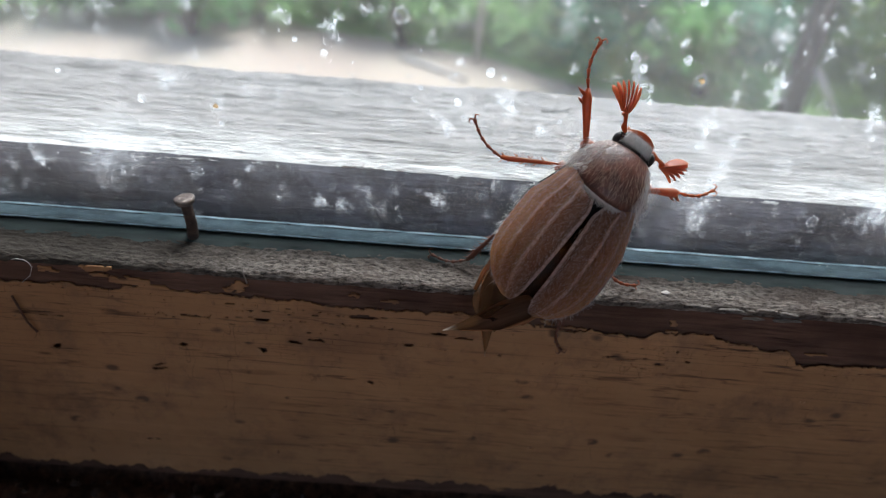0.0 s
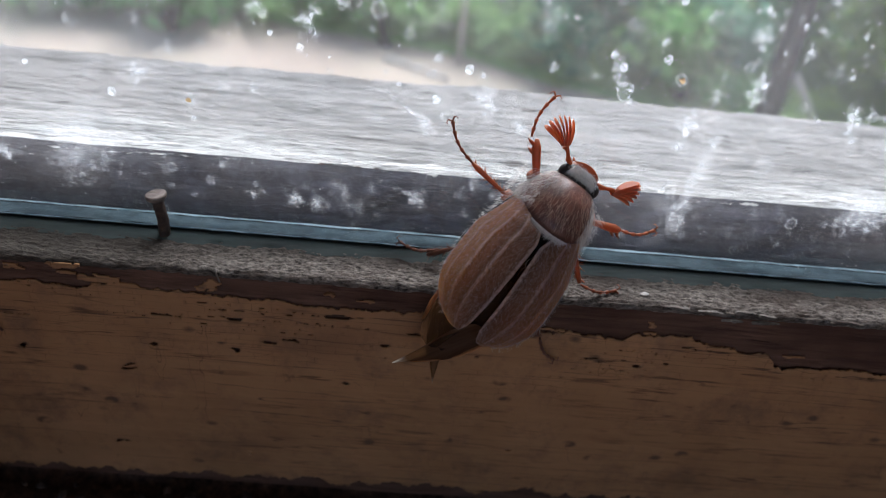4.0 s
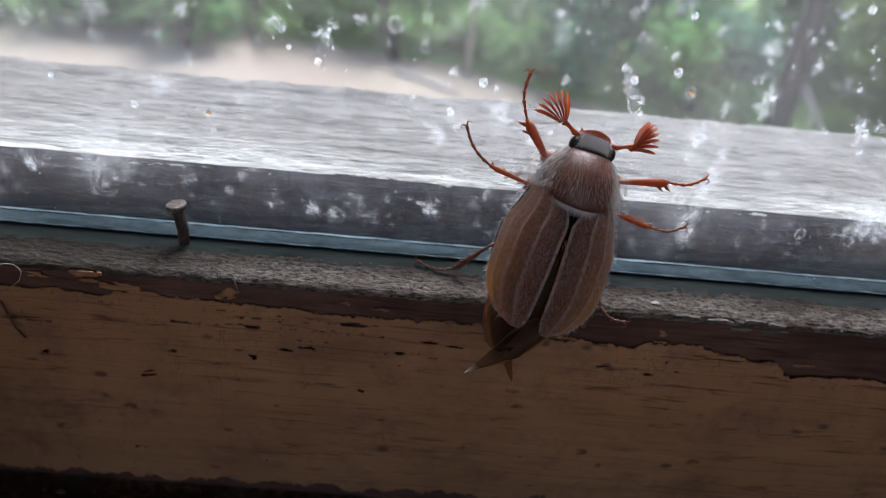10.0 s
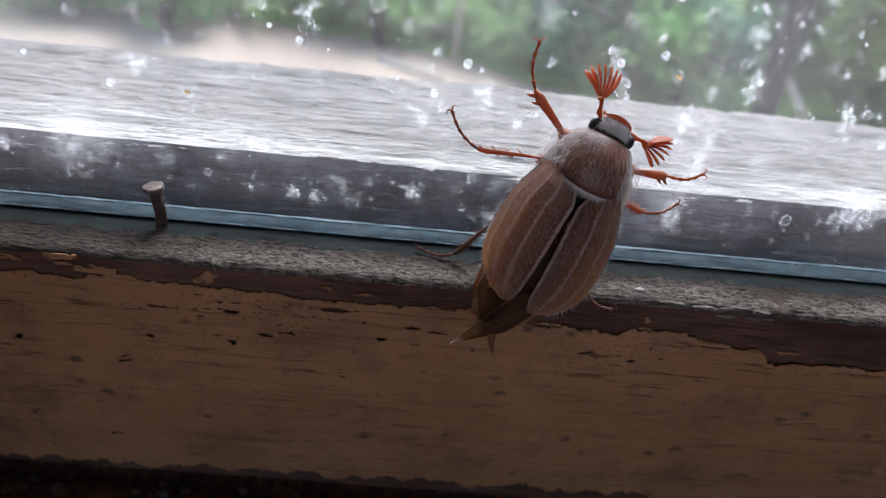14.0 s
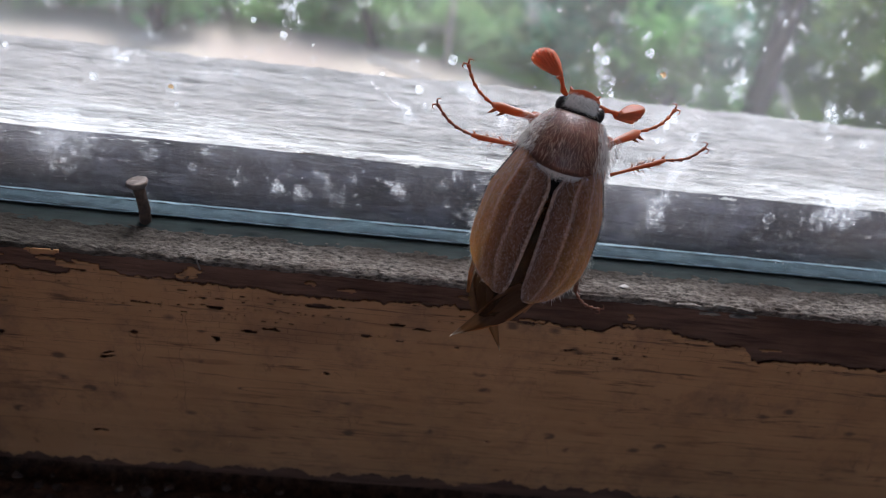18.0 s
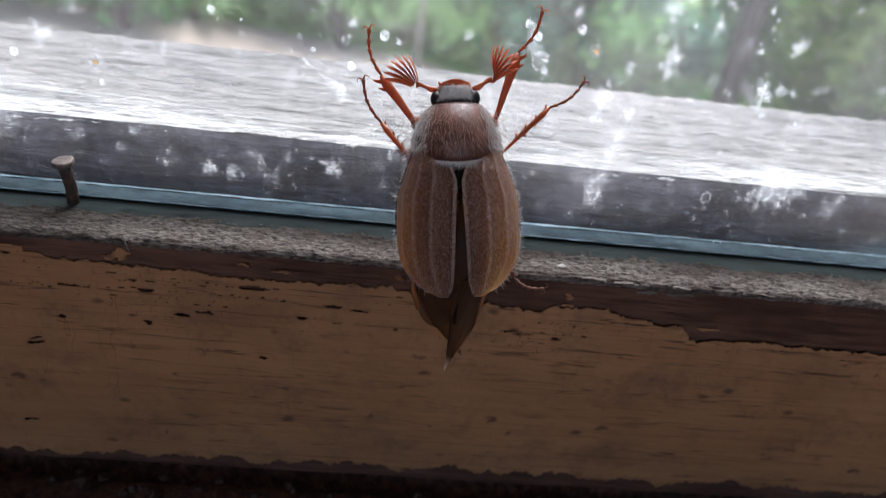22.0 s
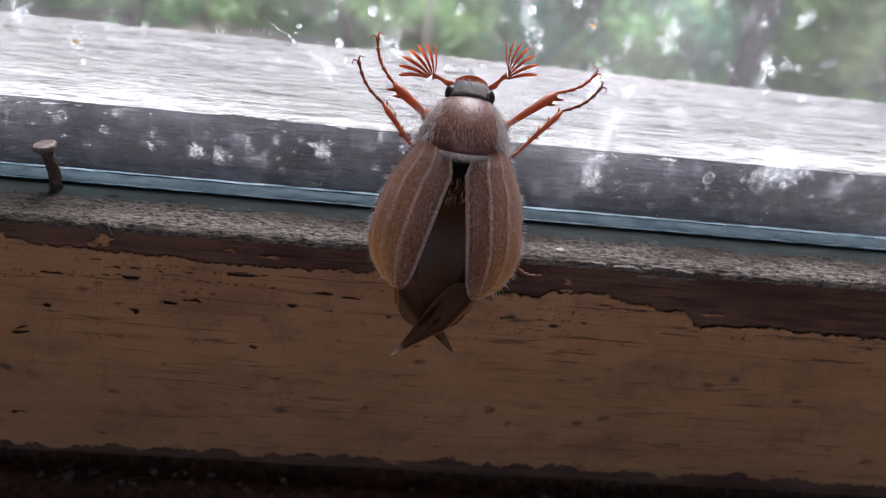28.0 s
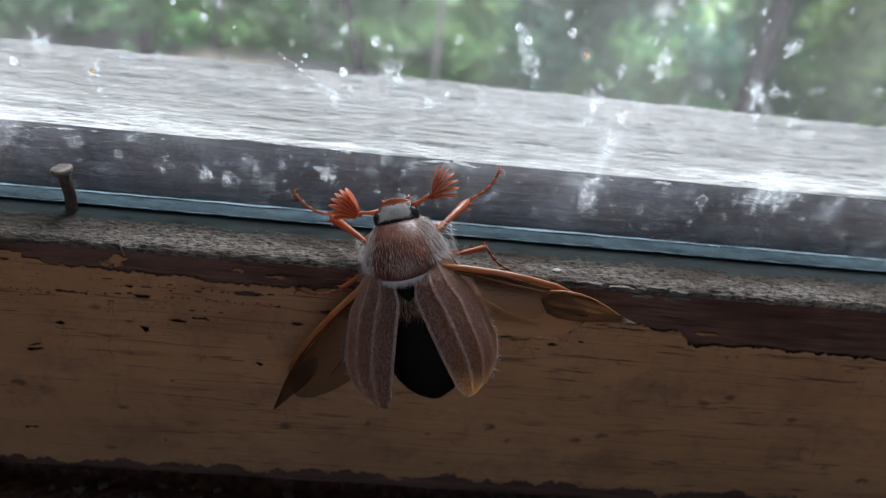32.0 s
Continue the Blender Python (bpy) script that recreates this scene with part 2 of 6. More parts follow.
    dash = ramp(n, noise_tex(n, coords(n, (0.07, 1, 1)), 1150, 3, 0.55), [(0.6, (0, 0, 0)), (0.65, (1, 1, 1))])
    dash = mixc(n, 1.0, dash, ramp(n, noise_tex(n, coords(n, (0.5, 1, 1)), 75, 4), [(0.44, (0, 0, 0)), (0.56, (1, 1, 1))]), "MULTIPLY")
    dash = mixc(n, 1.0, dash, ramp(n, high.outputs[0], [(0.0, (0.25,) * 3), (0.8, (0.9,) * 3)]), "MULTIPLY")
    c = mixc(n, dash, c, (0.045, 0.024, 0.015))
    stain = noise_tex(n, coords(n, (0.6, 1, 1)), 30, 3)
    c = mixc(n, ramp(n, stain, [(0.56, (0, 0, 0)), (0.66, (0.6, 0.6, 0.6))]), c, (0.15, 0.075, 0.044))
    surface(n, o, c, 0.7, bumped(n, lines, 0.35, 0.0003), spec=0.1)


PAINT = mat("old_beige_paint", paint_build)


def dirt_build(n, o):
    v = coords(n)
    a = noise_tex(n, v, 700, 6, 0.7)
    c = ramp(n, a, [(0.35, (0.024, 0.014, 0.01)), (0.6, (0.1, 0.06, 0.044)), (0.8, (0.2, 0.13, 0.1))])
    surface(n, o, c, 0.9, bumped(n, a, 1.0, 0.001), spec=0.2)


SILL_DIRT = mat("dirty_inner_sill", dirt_build)
CRUMB = mat("dust_crumbs", lambda n, o: surface(n, o, ramp(n, noise_tex(n, coords(n), 500), [(0.3, (0.02, 0.012, 0.009)), (0.7, (0.055, 0.034, 0.026))]), 0.9))


def glass_build(n, o):
    """Clear pane with a thin film of dried dust."""
    v = coords(n)
    film = noise_tex(n, coords(n, (1, 1, 0.35)), 55, 6, 0.65)
    grain = noise_tex(n, v, 1500, 3, 0.6)
    f = ramp(n, film, [(0.36, (0.007,) * 3), (0.8, (0.052,) * 3)])
    g = ramp(n, grain, [(0.66, (0,) * 3), (0.78, (0.5,) * 3)])
    m = n.nodes.new("ShaderNodeMath")
    m.operation = "MAXIMUM"
    n.links.new(f, m.inputs[0])
    mm = n.nodes.new("ShaderNodeMath")
    mm.operation = "MULTIPLY"
    n.links.new(g, mm.inputs[0])
    n.links.new(film, mm.inputs[1])
    n.links.new(mm.outputs[0], m.inputs[1])
    clear = n.nodes.new("ShaderNodeBsdfTransparent")
    clear.inputs[0].default_value = (0.93, 0.97, 0.97, 1)
    gloss = n.nodes.new("ShaderNodeBsdfGlossy")
    gloss.inputs["Roughness"].default_value = 0.03
    fr = n.nodes.new("ShaderNodeFresnel")
    fr.inputs[0].default_value = 1.45
    pane = n.nodes.new("ShaderNodeMixShader")
    n.links.new(fr.outputs[0], pane.inputs[0])
    n.links.new(clear.outputs[0], pane.inputs[1])
    n.links.new(gloss.outputs[0], pane.inputs[2])
    dust = n.nodes.new("ShaderNodeBsdfTranslucent")
    dust.inputs[0].default_value = (0.8, 0.82, 0.84, 1)
    out = n.nodes.new("ShaderNodeMixShader")
    n.links.new(m.outputs[0], out.inputs[0])
    n.links.new(pane.outputs[0], out.inputs[1])
    n.links.new(dust.outputs[0], out.inputs[2])
    n.links.new(out.outputs[0], o.inputs[0])


GLASS = mat("dusty_glass", glass_build)


def thin(name, color, through, amount, rough=0.6, clear=0.0, detail=600.0, dark=0.6, spec=0.5):
    """A thin skin that lets light through: the share amount of it in the colour through."""
    def build(n, o):
        a = noise_tex(n, coords(n), detail, 5, 0.65)
        c = ramp(n, a, [(0.3, tuple(x * dark for x in color)), (0.7, color)])
        p = n.nodes.new("ShaderNodeBsdfPrincipled")
        n.links.new(c, p.inputs["Base Color"])
        p.inputs["Roughness"].default_value = rough
        p.inputs["Specular IOR Level"].default_value = spec
        n.links.new(bumped(n, a, 0.4, 0.0002), p.inputs["Normal"])
        t = n.nodes.new("ShaderNodeBsdfTranslucent")
        t.inputs[0].default_value = (*through, 1)
        m = n.nodes.new("ShaderNodeMixShader")
        m.inputs[0].default_value = amount
        n.links.new(p.outputs[0], m.inputs[1])
        n.links.new(t.outputs[0], m.inputs[2])
        last = m
        if clear:
            tr = n.nodes.new("ShaderNodeBsdfTransparent")
            last = n.nodes.new("ShaderNodeMixShader")
            last.inputs[0].default_value = clear
            n.links.new(m.outputs[0], last.inputs[1])
            n.links.new(tr.outputs[0], last.inputs[2])
        n.links.new(last.outputs[0], o.inputs[0])
    return mat(name, build)


def dried(name, low, high, through=(0.95, 0.96, 0.98)):
    """Dried white residue, thick in places and worn to nothing in others."""
    def build(n, o):
        fine = noise_tex(n, coords(n), 2600, 5, 0.75)
        f = ramp(n, fine, [(low, (0,) * 3), (high, (0.97,) * 3)])
        d = n.nodes.new("ShaderNodeBsdfDiffuse")
        d.inputs[0].default_value = (0.85, 0.86, 0.88, 1)
        t = n.nodes.new("ShaderNodeBsdfTranslucent")
        t.inputs[0].default_value = (*through, 1)
        m = n.nodes.new("ShaderNodeMixShader")
        m.inputs[0].default_value = 0.85
        n.links.new(d.outputs[0], m.inputs[1])
        n.links.new(t.outputs[0], m.inputs[2])
        clear = n.nodes.new("ShaderNodeBsdfTransparent")
        last = n.nodes.new("ShaderNodeMixShader")
        n.links.new(f, last.inputs[0])
        n.links.new(clear.outputs[0], last.inputs[1])
        n.links.new(m.outputs[0], last.inputs[2])
        n.links.new(last.outputs[0], o.inputs[0])
    return mat(name, build)


SPLASH = dried("dried_white_splash", 0.34, 0.8)
SPLASH_THIN = dried("thin_white_splash", 0.44, 1.0)


def residue(name, profile, gain=2.2, warp=0.5, most=0.9, least=0.6):
    """Dried residue whose cover runs from the middle of a drop to its rim as profile says, worn thin in patches and broken up by grain."""
    def build(n, o):
        uv = n.nodes.new("ShaderNodeTexCoord")
        ln = n.nodes.new("ShaderNodeVectorMath")
        ln.operation = "LENGTH"
        n.links.new(uv.outputs["UV"], ln.inputs[0])

        def mathn(op, a, b):
            m = n.nodes.new("ShaderNodeMath")
            m.operation = op
            for sock, v in zip(m.inputs, (a, b)):
                if hasattr(v, "links"):
                    n.links.new(v, sock)
                else:
                    sock.default_value = v
            return m.outputs[0]
        wob = mathn("MULTIPLY", mathn("SUBTRACT", noise_tex(n, coords(n), 800, 6, 0.7), 0.5), warp * 2)
        d = mathn("ADD", ln.outputs["Value"], wob)
        cover = ramp(n, d, [(p, (c,) * 3) for p, c in profile])
        grain = noise_tex(n, coords(n), 5600, 4, 0.8)
        f = mathn("MULTIPLY", mathn("SUBTRACT", mathn("ADD", grain, cover), 1.06), gain * 1.7)
        f = ramp(n, f, [(0.0, (0,) * 3), (1.0, (most,) * 3)])
        worn = ramp(n, noise_tex(n, coords(n), 1500, 4, 0.65), [(0.36, (0.18,) * 3), (0.62, (1,) * 3)])
        info = n.nodes.new("ShaderNodeObjectInfo")
        own = n.nodes.new("ShaderNodeMapRange")
        own.inputs["To Min"].default_value, own.inputs["To Max"].default_value = least, 1.0
        n.links.new(info.outputs["Random"], own.inputs["Value"])
        f = mathn("MULTIPLY", mathn("MULTIPLY", f, worn), own.outputs[0])
        a = n.nodes.new("ShaderNodeBsdfDiffuse")
        a.inputs[0].default_value = (0.82, 0.85, 0.88, 1)
        t = n.nodes.new("ShaderNodeBsdfTranslucent")
        t.inputs[0].default_value = (0.7, 0.75, 0.78, 1)
        m = n.nodes.new("ShaderNodeMixShader")
        m.inputs[0].default_value = 0.85
        n.links.new(a.outputs[0], m.inputs[1])
        n.links.new(t.outputs[0], m.inputs[2])
        clear = n.nodes.new("ShaderNodeBsdfTransparent")
        last = n.nodes.new("ShaderNodeMixShader")
        n.links.new(f, last.inputs[0])
        n.links.new(clear.outputs[0], last.inputs[1])
        n.links.new(m.outputs[0], last.inputs[2])
        n.links.new(last.outputs[0], o.inputs[0])
    return mat(name, build)


DRIED_BURST = residue("dried_splash_residue", [(0.0, 0.86), (0.4, 0.72), (0.75, 0.5), (1.0, 0.2)], gain=1.5, warp=1.1, most=0.72)
DRIED_RING = residue("dried_ring_residue", [(0.0, 0.6), (0.45, 0.58), (0.68, 0.8), (0.8, 0.55), (0.95, 0.1)], gain=1.6, warp=0.45, most=0.65)
DRIED_DOT = residue("dried_drop_residue", [(0.0, 0.8), (0.5, 0.84), (0.68, 0.95), (0.78, 0.6), (0.95, 0.15)], gain=1.9, warp=0.35, least=0.55)
DRIED_FAINT = residue("faint_dried_film", [(0.0, 0.68), (0.5, 0.56), (1.0, 0.25)], gain=1.3, warp=1.0, least=0.5)
DRIED_SMEAR = residue("dried_wiped_smear", [(0.0, 0.84), (0.5, 0.74), (0.8, 0.55), (1.0, 0.25)], gain=1.0, warp=0.9, most=0.9, least=0.85)
DRIED_HAZE = residue("dried_thin_smear", [(0.0, 0.84), (0.5, 0.74), (0.8, 0.5), (1.0, 0.2)], gain=0.8, warp=0.9, most=0.55, least=0.8)
SPLASH_BROWN = thin("brown_droplet", (0.4, 0.3, 0.18), (0.5, 0.36, 0.2), 0.6, 0.8, detail=900)
EDGE = mat("glass_edge", lambda n, o: surface(n, o, mixc(n, ramp(n, noise_tex(n, coords(n), 260, 5, 0.7), [(0.42, (0, 0, 0)), (0.62, (1, 1, 1))]), ramp(n, noise_tex(n, coords(n, (0.15, 1, 1)), 1500), [(0.3, (0.025, 0.045, 0.055)), (0.7, (0.1, 0.15, 0.175))]), (0.12, 0.175, 0.2)), 0.4))
GLINT = mat("painted_arris_glint", lambda n, o: surface(n, o, ramp(n, noise_tex(n, coords(n, (0.2, 1, 1)), 1500), [(0.35, (0.09, 0.16, 0.19)), (0.65, (0.38, 0.5, 0.56))]), 0.3))
GREEN_SEAT = mat("dark_green_seat", lambda n, o: surface(n, o, ramp(n, noise_tex(n, coords(n, (0.15, 1, 1)), 1000, 5), [(0.3, (0.003, 0.009, 0.008)), (0.7, (0.013, 0.031, 0.028))]), 0.75))


def elytra_build(n, o):
    """Brown translucent wing case, finely pitted and speckled with a pale bloom between darker patches."""
    fine = noise_tex(n, coords(n), 3400, 4, 0.7)
    mid = noise_tex(n, coords(n, (1, 0.35, 1)), 900, 4, 0.6)
    c = ramp(n, fine, [(0.36, (0.05, 0.023, 0.019)), (0.5, (0.12, 0.062, 0.052)), (0.66, (0.28, 0.195, 0.175))])
    c = mixc(n, ramp(n, mid, [(0.4, (0.45,) * 3), (0.62, (0, 0, 0))]), c, (0.075, 0.028, 0.017))
    # pale worn ribs, each with a dark groove on its outer side
    at = n.nodes.new("ShaderNodeTexCoord")
    across = n.nodes.new("ShaderNodeSeparateXYZ")
    n.links.new(at.outputs["UV"], across.inputs[0])

    def near(places, width):
        best = None
        for place in places:
            d = n.nodes.new("ShaderNodeMath")
            d.operation = "COMPARE"
            n.links.new(across.outputs[0], d.inputs[0])
            d.inputs[1].default_value, d.inputs[2].default_value = place, width
            if best:
                m = n.nodes.new("ShaderNodeMath")
                m.operation = "MAXIMUM"
                n.links.new(best, m.inputs[0])
                n.links.new(d.outputs[0], m.inputs[1])
                best = m.outputs[0]
            else:
                best = d.outputs[0]
        return mixc(n, 1.0, best, ramp(n, fine, [(0.4, (0.25,) * 3), (0.55, (0.85,) * 3)]), "MULTIPLY")
    c = mixc(n, near((0.055, 0.318, 0.56, 0.78), 0.017), c, (0.03, 0.012, 0.008))
    c = mixc(n, near((0.02, 0.28, 0.52, 0.74, 0.985), 0.013), c, (0.42, 0.33, 0.29))
    p = n.nodes.new("ShaderNodeBsdfPrincipled")
    n.links.new(c, p.inputs["Base Color"])
    p.inputs["Roughness"].default_value, p.inputs["Specular IOR Level"].default_value = 0.5, 0.25
    p.inputs["Sheen Weight"].default_value, p.inputs["Sheen Roughness"].default_value = 0.35, 0.35
    p.inputs["Sheen Tint"].default_value = (1.0, 0.95, 0.9, 1)
    n.links.new(bumped(n, fine, 0.9, 0.0003), p.inputs["Normal"])
    t = n.nodes.new("ShaderNodeBsdfTranslucent")
    lit = ramp(n, mid, [(0.35, (1.0, 0.46, 0.1)), (0.65, (1.0, 0.58, 0.17))])
    n.links.new(mixc(n, 1.0, lit, ramp(n, fine, [(0.38, (0.78, 0.72, 0.68)), (0.56, (1, 1, 1))]), "MULTIPLY"), t.inputs[0])
    m = n.nodes.new("ShaderNodeMixShader")
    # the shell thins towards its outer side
    # backlit glow put into the material: outer side passes more light, inner stays dark
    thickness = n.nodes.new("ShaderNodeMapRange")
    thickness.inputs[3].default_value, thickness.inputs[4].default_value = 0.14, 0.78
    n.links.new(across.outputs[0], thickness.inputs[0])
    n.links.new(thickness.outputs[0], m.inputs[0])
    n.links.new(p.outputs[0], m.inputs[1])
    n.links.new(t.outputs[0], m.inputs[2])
    n.links.new(m.outputs[0], o.inputs[0])


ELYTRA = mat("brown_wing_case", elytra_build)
LINING = thin("wing_case_lining", (0.2, 0.1, 0.07), (0.95, 0.6, 0.3), 0.5, 0.6, clear=0.92, detail=900)
BLOOM = thin("short_tan_hair", (0.66, 0.57, 0.52), (0.9, 0.72, 0.56), 0.55, 0.7, spec=0.1)
HAIR = thin("pale_hair", (0.95, 0.93, 0.9), (0.97, 0.95, 0.92), 0.5, 0.4, spec=0.5, dark=0.85)
BROWN_HAIR = thin("brown_hair", (0.3, 0.19, 0.12), (0.5, 0.3, 0.17), 0.4, 0.7, spec=0.15)
RED_HORN = thin("red_brown_horn", (0.31, 0.09, 0.033), (0.62, 0.18, 0.042), 0.4, 0.35, detail=1500, dark=0.6)
FAN_HORN = thin("red_antenna_fan", (0.5, 0.2, 0.115), (0.85, 0.35, 0.16), 0.64, 0.45, detail=1500, dark=0.75)
HIND_HORN = thin("dull_brown_horn", (0.16, 0.06, 0.035), (0.3, 0.1, 0.04), 0.15, 0.45, detail=1500, dark=0.5)
DARK_HORN = thin("dark_brown_horn", (0.22, 0.06, 0.025), (0.45, 0.11, 0.03), 0.25, 0.35, detail=1500, dark=0.5)
WING = thin("brown_wing_skin", (0.09, 0.042, 0.02), (0.45, 0.24, 0.11), 0.14, 0.4, clear=0.52, detail=500, spec=0.3)


def tip_build(n, o):
    """Dark brown folded wing skin that dries to a pale horn colour at its end, with fine pleats along it."""
    up = n.nodes.new("ShaderNodeSeparateXYZ")
    n.links.new(coords(n), up.inputs[0])
    far = n.nodes.new("ShaderNodeMapRange")
    far.inputs[1].default_value, far.inputs[2].default_value = -6.8 * U, -8.2 * U
    n.links.new(up.outputs[1], far.inputs[0])
    pleat = noise_tex(n, coords(n, (1, 0.08, 1)), 2200, 4, 0.6)
    c = ramp(n, pleat, [(0.35, (0.025, 0.012, 0.007)), (0.65, (0.09, 0.045, 0.026))])
    c = mixc(n, far.outputs[0], c, (0.5, 0.44, 0.36))
    p = n.nodes.new("ShaderNodeBsdfPrincipled")
    n.links.new(c, p.inputs["Base Color"])
    p.inputs["Roughness"].default_value, p.inputs["Specular IOR Level"].default_value = 0.55, 0.1
    n.links.new(bumped(n, pleat, 0.6, 0.0003), p.inputs["Normal"])
    t = n.nodes.new("ShaderNodeBsdfTranslucent")
    t.inputs[0].default_value = (0.5, 0.26, 0.1, 1)
    m = n.nodes.new("ShaderNodeMixShader")
    m.inputs[0].default_value = 0.18
    n.links.new(p.outputs[0], m.inputs[1])
    n.links.new(t.outputs[0], m.inputs[2])
    clear = n.nodes.new("ShaderNodeBsdfTransparent")
    last = n.nodes.new("ShaderNodeMixShader")
    last.inputs[0].default_value = 0.14
    n.links.new(m.outputs[0], last.inputs[1])
    n.links.new(clear.outputs[0], last.inputs[2])
    n.links.new(last.outputs[0], o.inputs[0])


WING_TIP = mat("dark_wing_skin", tip_build)
VEIN = thin("wing_vein", (0.28, 0.11, 0.035), (0.6, 0.25, 0.06), 0.3, 0.4)
PRONOTUM = mat("red_brown_pronotum", lambda n, o: surface(n, o, ramp(n, noise_tex(n, coords(n), 900, 5), [(0.3, (0.035, 0.011, 0.007)), (0.7, (0.14, 0.048, 0.03))]), 0.4, bumped(n, noise_tex(n, coords(n), 3000), 0.4, 0.0002)))
BLACK = mat("black_shell", lambda n, o: surface(n, o, ramp(n, noise_tex(n, coords(n), 700, 5), [(0.3, (0.002, 0.0016, 0.0015)), (0.7, (0.007, 0.005, 0.0045))]), 0.6, bumped(n, noise_tex(n, coords(n), 2500), 0.4, 0.0002), spec=0.06))
HEAD = mat("grey_brown_head", lambda n, o: surface(n, o, ramp(n, noise_tex(n, coords(n), 1200, 5), [(0.3, (0.015, 0.012, 0.01)), (0.7, (0.06, 0.045, 0.04))]), 0.5, bumped(n, noise_tex(n, coords(n), 3000), 0.5, 0.0002)))
EYE = mat("black_eye", lambda n, o: surface(n, o, ramp(n, noise_tex(n, coords(n), 5000), [(0.3, (0.004, 0.0035, 0.0035)), (0.7, (0.016, 0.013, 0.012))]), 0.35, spec=0.3))
RUST = mat("rusty_nail_shank", lambda n, o: surface(n, o, ramp(n, noise_tex(n, coords(n), 1200, 6), [(0.3, (0.018, 0.012, 0.01)), (0.7, (0.07, 0.042, 0.03))]), 0.7, bumped(n, noise_tex(n, coords(n), 1500), 0.8, 0.0003), metal=0.3))
NAILHEAD = mat("worn_nail_head", lambda n, o: surface(n, o, ramp(n, noise_tex(n, coords(n), 900, 6), [(0.3, (0.04, 0.03, 0.026)), (0.7, (0.2, 0.165, 0.145))]), 0.55, bumped(n, noise_tex(n, coords(n), 1500), 0.6, 0.0003), metal=0.5))
WHITE_SCRAP = mat("white_scrap", lambda n, o: surface(n, o, ramp(n, noise_tex(n, coords(n), 1500), [(0.3, (0.3, 0.27, 0.25)), (0.7, (0.55, 0.52, 0.48))]), 0.8))
SOIL = mat("sandy_path", lambda n, o: surface(n, o, mixc(n, ramp(n, noise_tex(n, coords(n), 0.8, 5), [(0.4, (0, 0, 0)), (0.6, (1, 1, 1))]), (0.3, 0.25, 0.195), ramp(n, noise_tex(n, coords(n), 30, 6), [(0.3, (0.24, 0.185, 0.145)), (0.7, (0.34, 0.27, 0.225))])), 0.95))
BARK = mat("grey_bark", lambda n, o: surface(n, o, ramp(n, noise_tex(n, coords(n, (1, 1, 0.2)), 25, 6), [(0.3, (0.02, 0.014, 0.012)), (0.7, (0.06, 0.044, 0.038))]), 0.9, bumped(n, noise_tex(n, coords(n, (1, 1, 0.2)), 30), 0.8, 0.02)))
PLASTER = mat("whitewashed_plaster", lambda n, o: surface(n, o, ramp(n, noise_tex(n, coords(n), 3, 6), [(0.3, (0.68, 0.63, 0.56)), (0.7, (0.8, 0.76, 0.7))]), 0.9))
BOARDS = mat("floor_boards", lambda n, o: surface(n, o, ramp(n, noise_tex(n, coords(n, (0.1, 1, 1)), 12, 6), [(0.3, (0.16, 0.1, 0.06)), (0.7, (0.3, 0.2, 0.13))]), 0.6))


def leafy(name, dark, light):
    def build(n, o):
        info = n.nodes.new("ShaderNodeNewGeometry")
        c = ramp(n, info.outputs["Random Per Island"], [(0.0, dark), (1.0, light)])
        d = n.nodes.new("ShaderNodeBsdfDiffuse")
        n.links.new(c, d.inputs[0])
        t = n.nodes.new("ShaderNodeBsdfTranslucent")
        n.links.new(c, t.inputs[0])
        m = n.nodes.new("ShaderNodeMixShader")
        m.inputs[0].default_value = 0.4
        n.links.new(d.outputs[0], m.inputs[1])
        n.links.new(t.outputs[0], m.inputs[2])
        n.links.new(m.outputs[0], o.inputs[0])
    return mat(name, build)


LEAF_MID = leafy("mid_green_leaves", (0.09, 0.21, 0.07), (0.27, 0.49, 0.2))
LEAF_DARK = leafy("blue_green_leaves", (0.05, 0.13, 0.08), (0.17, 0.34, 0.21))
LEAF_LIGHT = leafy("yellow_green_leaves", (0.15, 0.26, 0.06), (0.36, 0.48, 0.16))
TURF = mat("trodden_turf", lambda n, o: surface(n, o, ramp(n, noise_tex(n, coords(n), 9, 6), [(0.3, (0.1, 0.19, 0.05)), (0.7, (0.25, 0.38, 0.12))]), 0.9, bumped(n, noise_tex(n, coords(n), 40), 0.8, 0.03)))
POST = mat("brown_grey_post", lambda n, o: surface(n, o, ramp(n, noise_tex(n, coords(n, (1, 1, 0.2)), 25, 6), [(0.3, (0.2, 0.17, 0.14)), (0.7, (0.36, 0.32, 0.28))]), 0.9))
STAKE = mat("pale_stake", lambda n, o: surface(n, o, ramp(n, noise_tex(n, coords(n, (1, 1, 0.2)), 25, 6), [(0.3, (0.28, 0.25, 0.23)), (0.7, (0.5, 0.47, 0.44))]), 0.9))
GRASS = leafy("grass_blades", (0.15, 0.28, 0.1), (0.36, 0.52, 0.24))


# ---- mesh helpers ----
def part(name, bm, material, parent=None, label="", smooth=True):
    me = bpy.data.meshes.new(name)
    bm.to_mesh(me)
    bm.free()
    me.materials.append(material)
    if smooth:
        me.shade_smooth()
    ob = new(name, me)
    if parent:
        ob.parent = parent
    if label:
        tagged(ob, label)
    return ob


def mesh_part(name, verts, faces, material, parent=None, label="", smooth=True):
    me = bpy.data.meshes.new(name)
    me.from_pydata(verts, [], faces)
    me.materials.append(material)
    if smooth:
        me.shade_smooth()
    ob = new(name, me)
    if parent:
        ob.parent = parent
    if label:
        tagged(ob, label)
    return ob


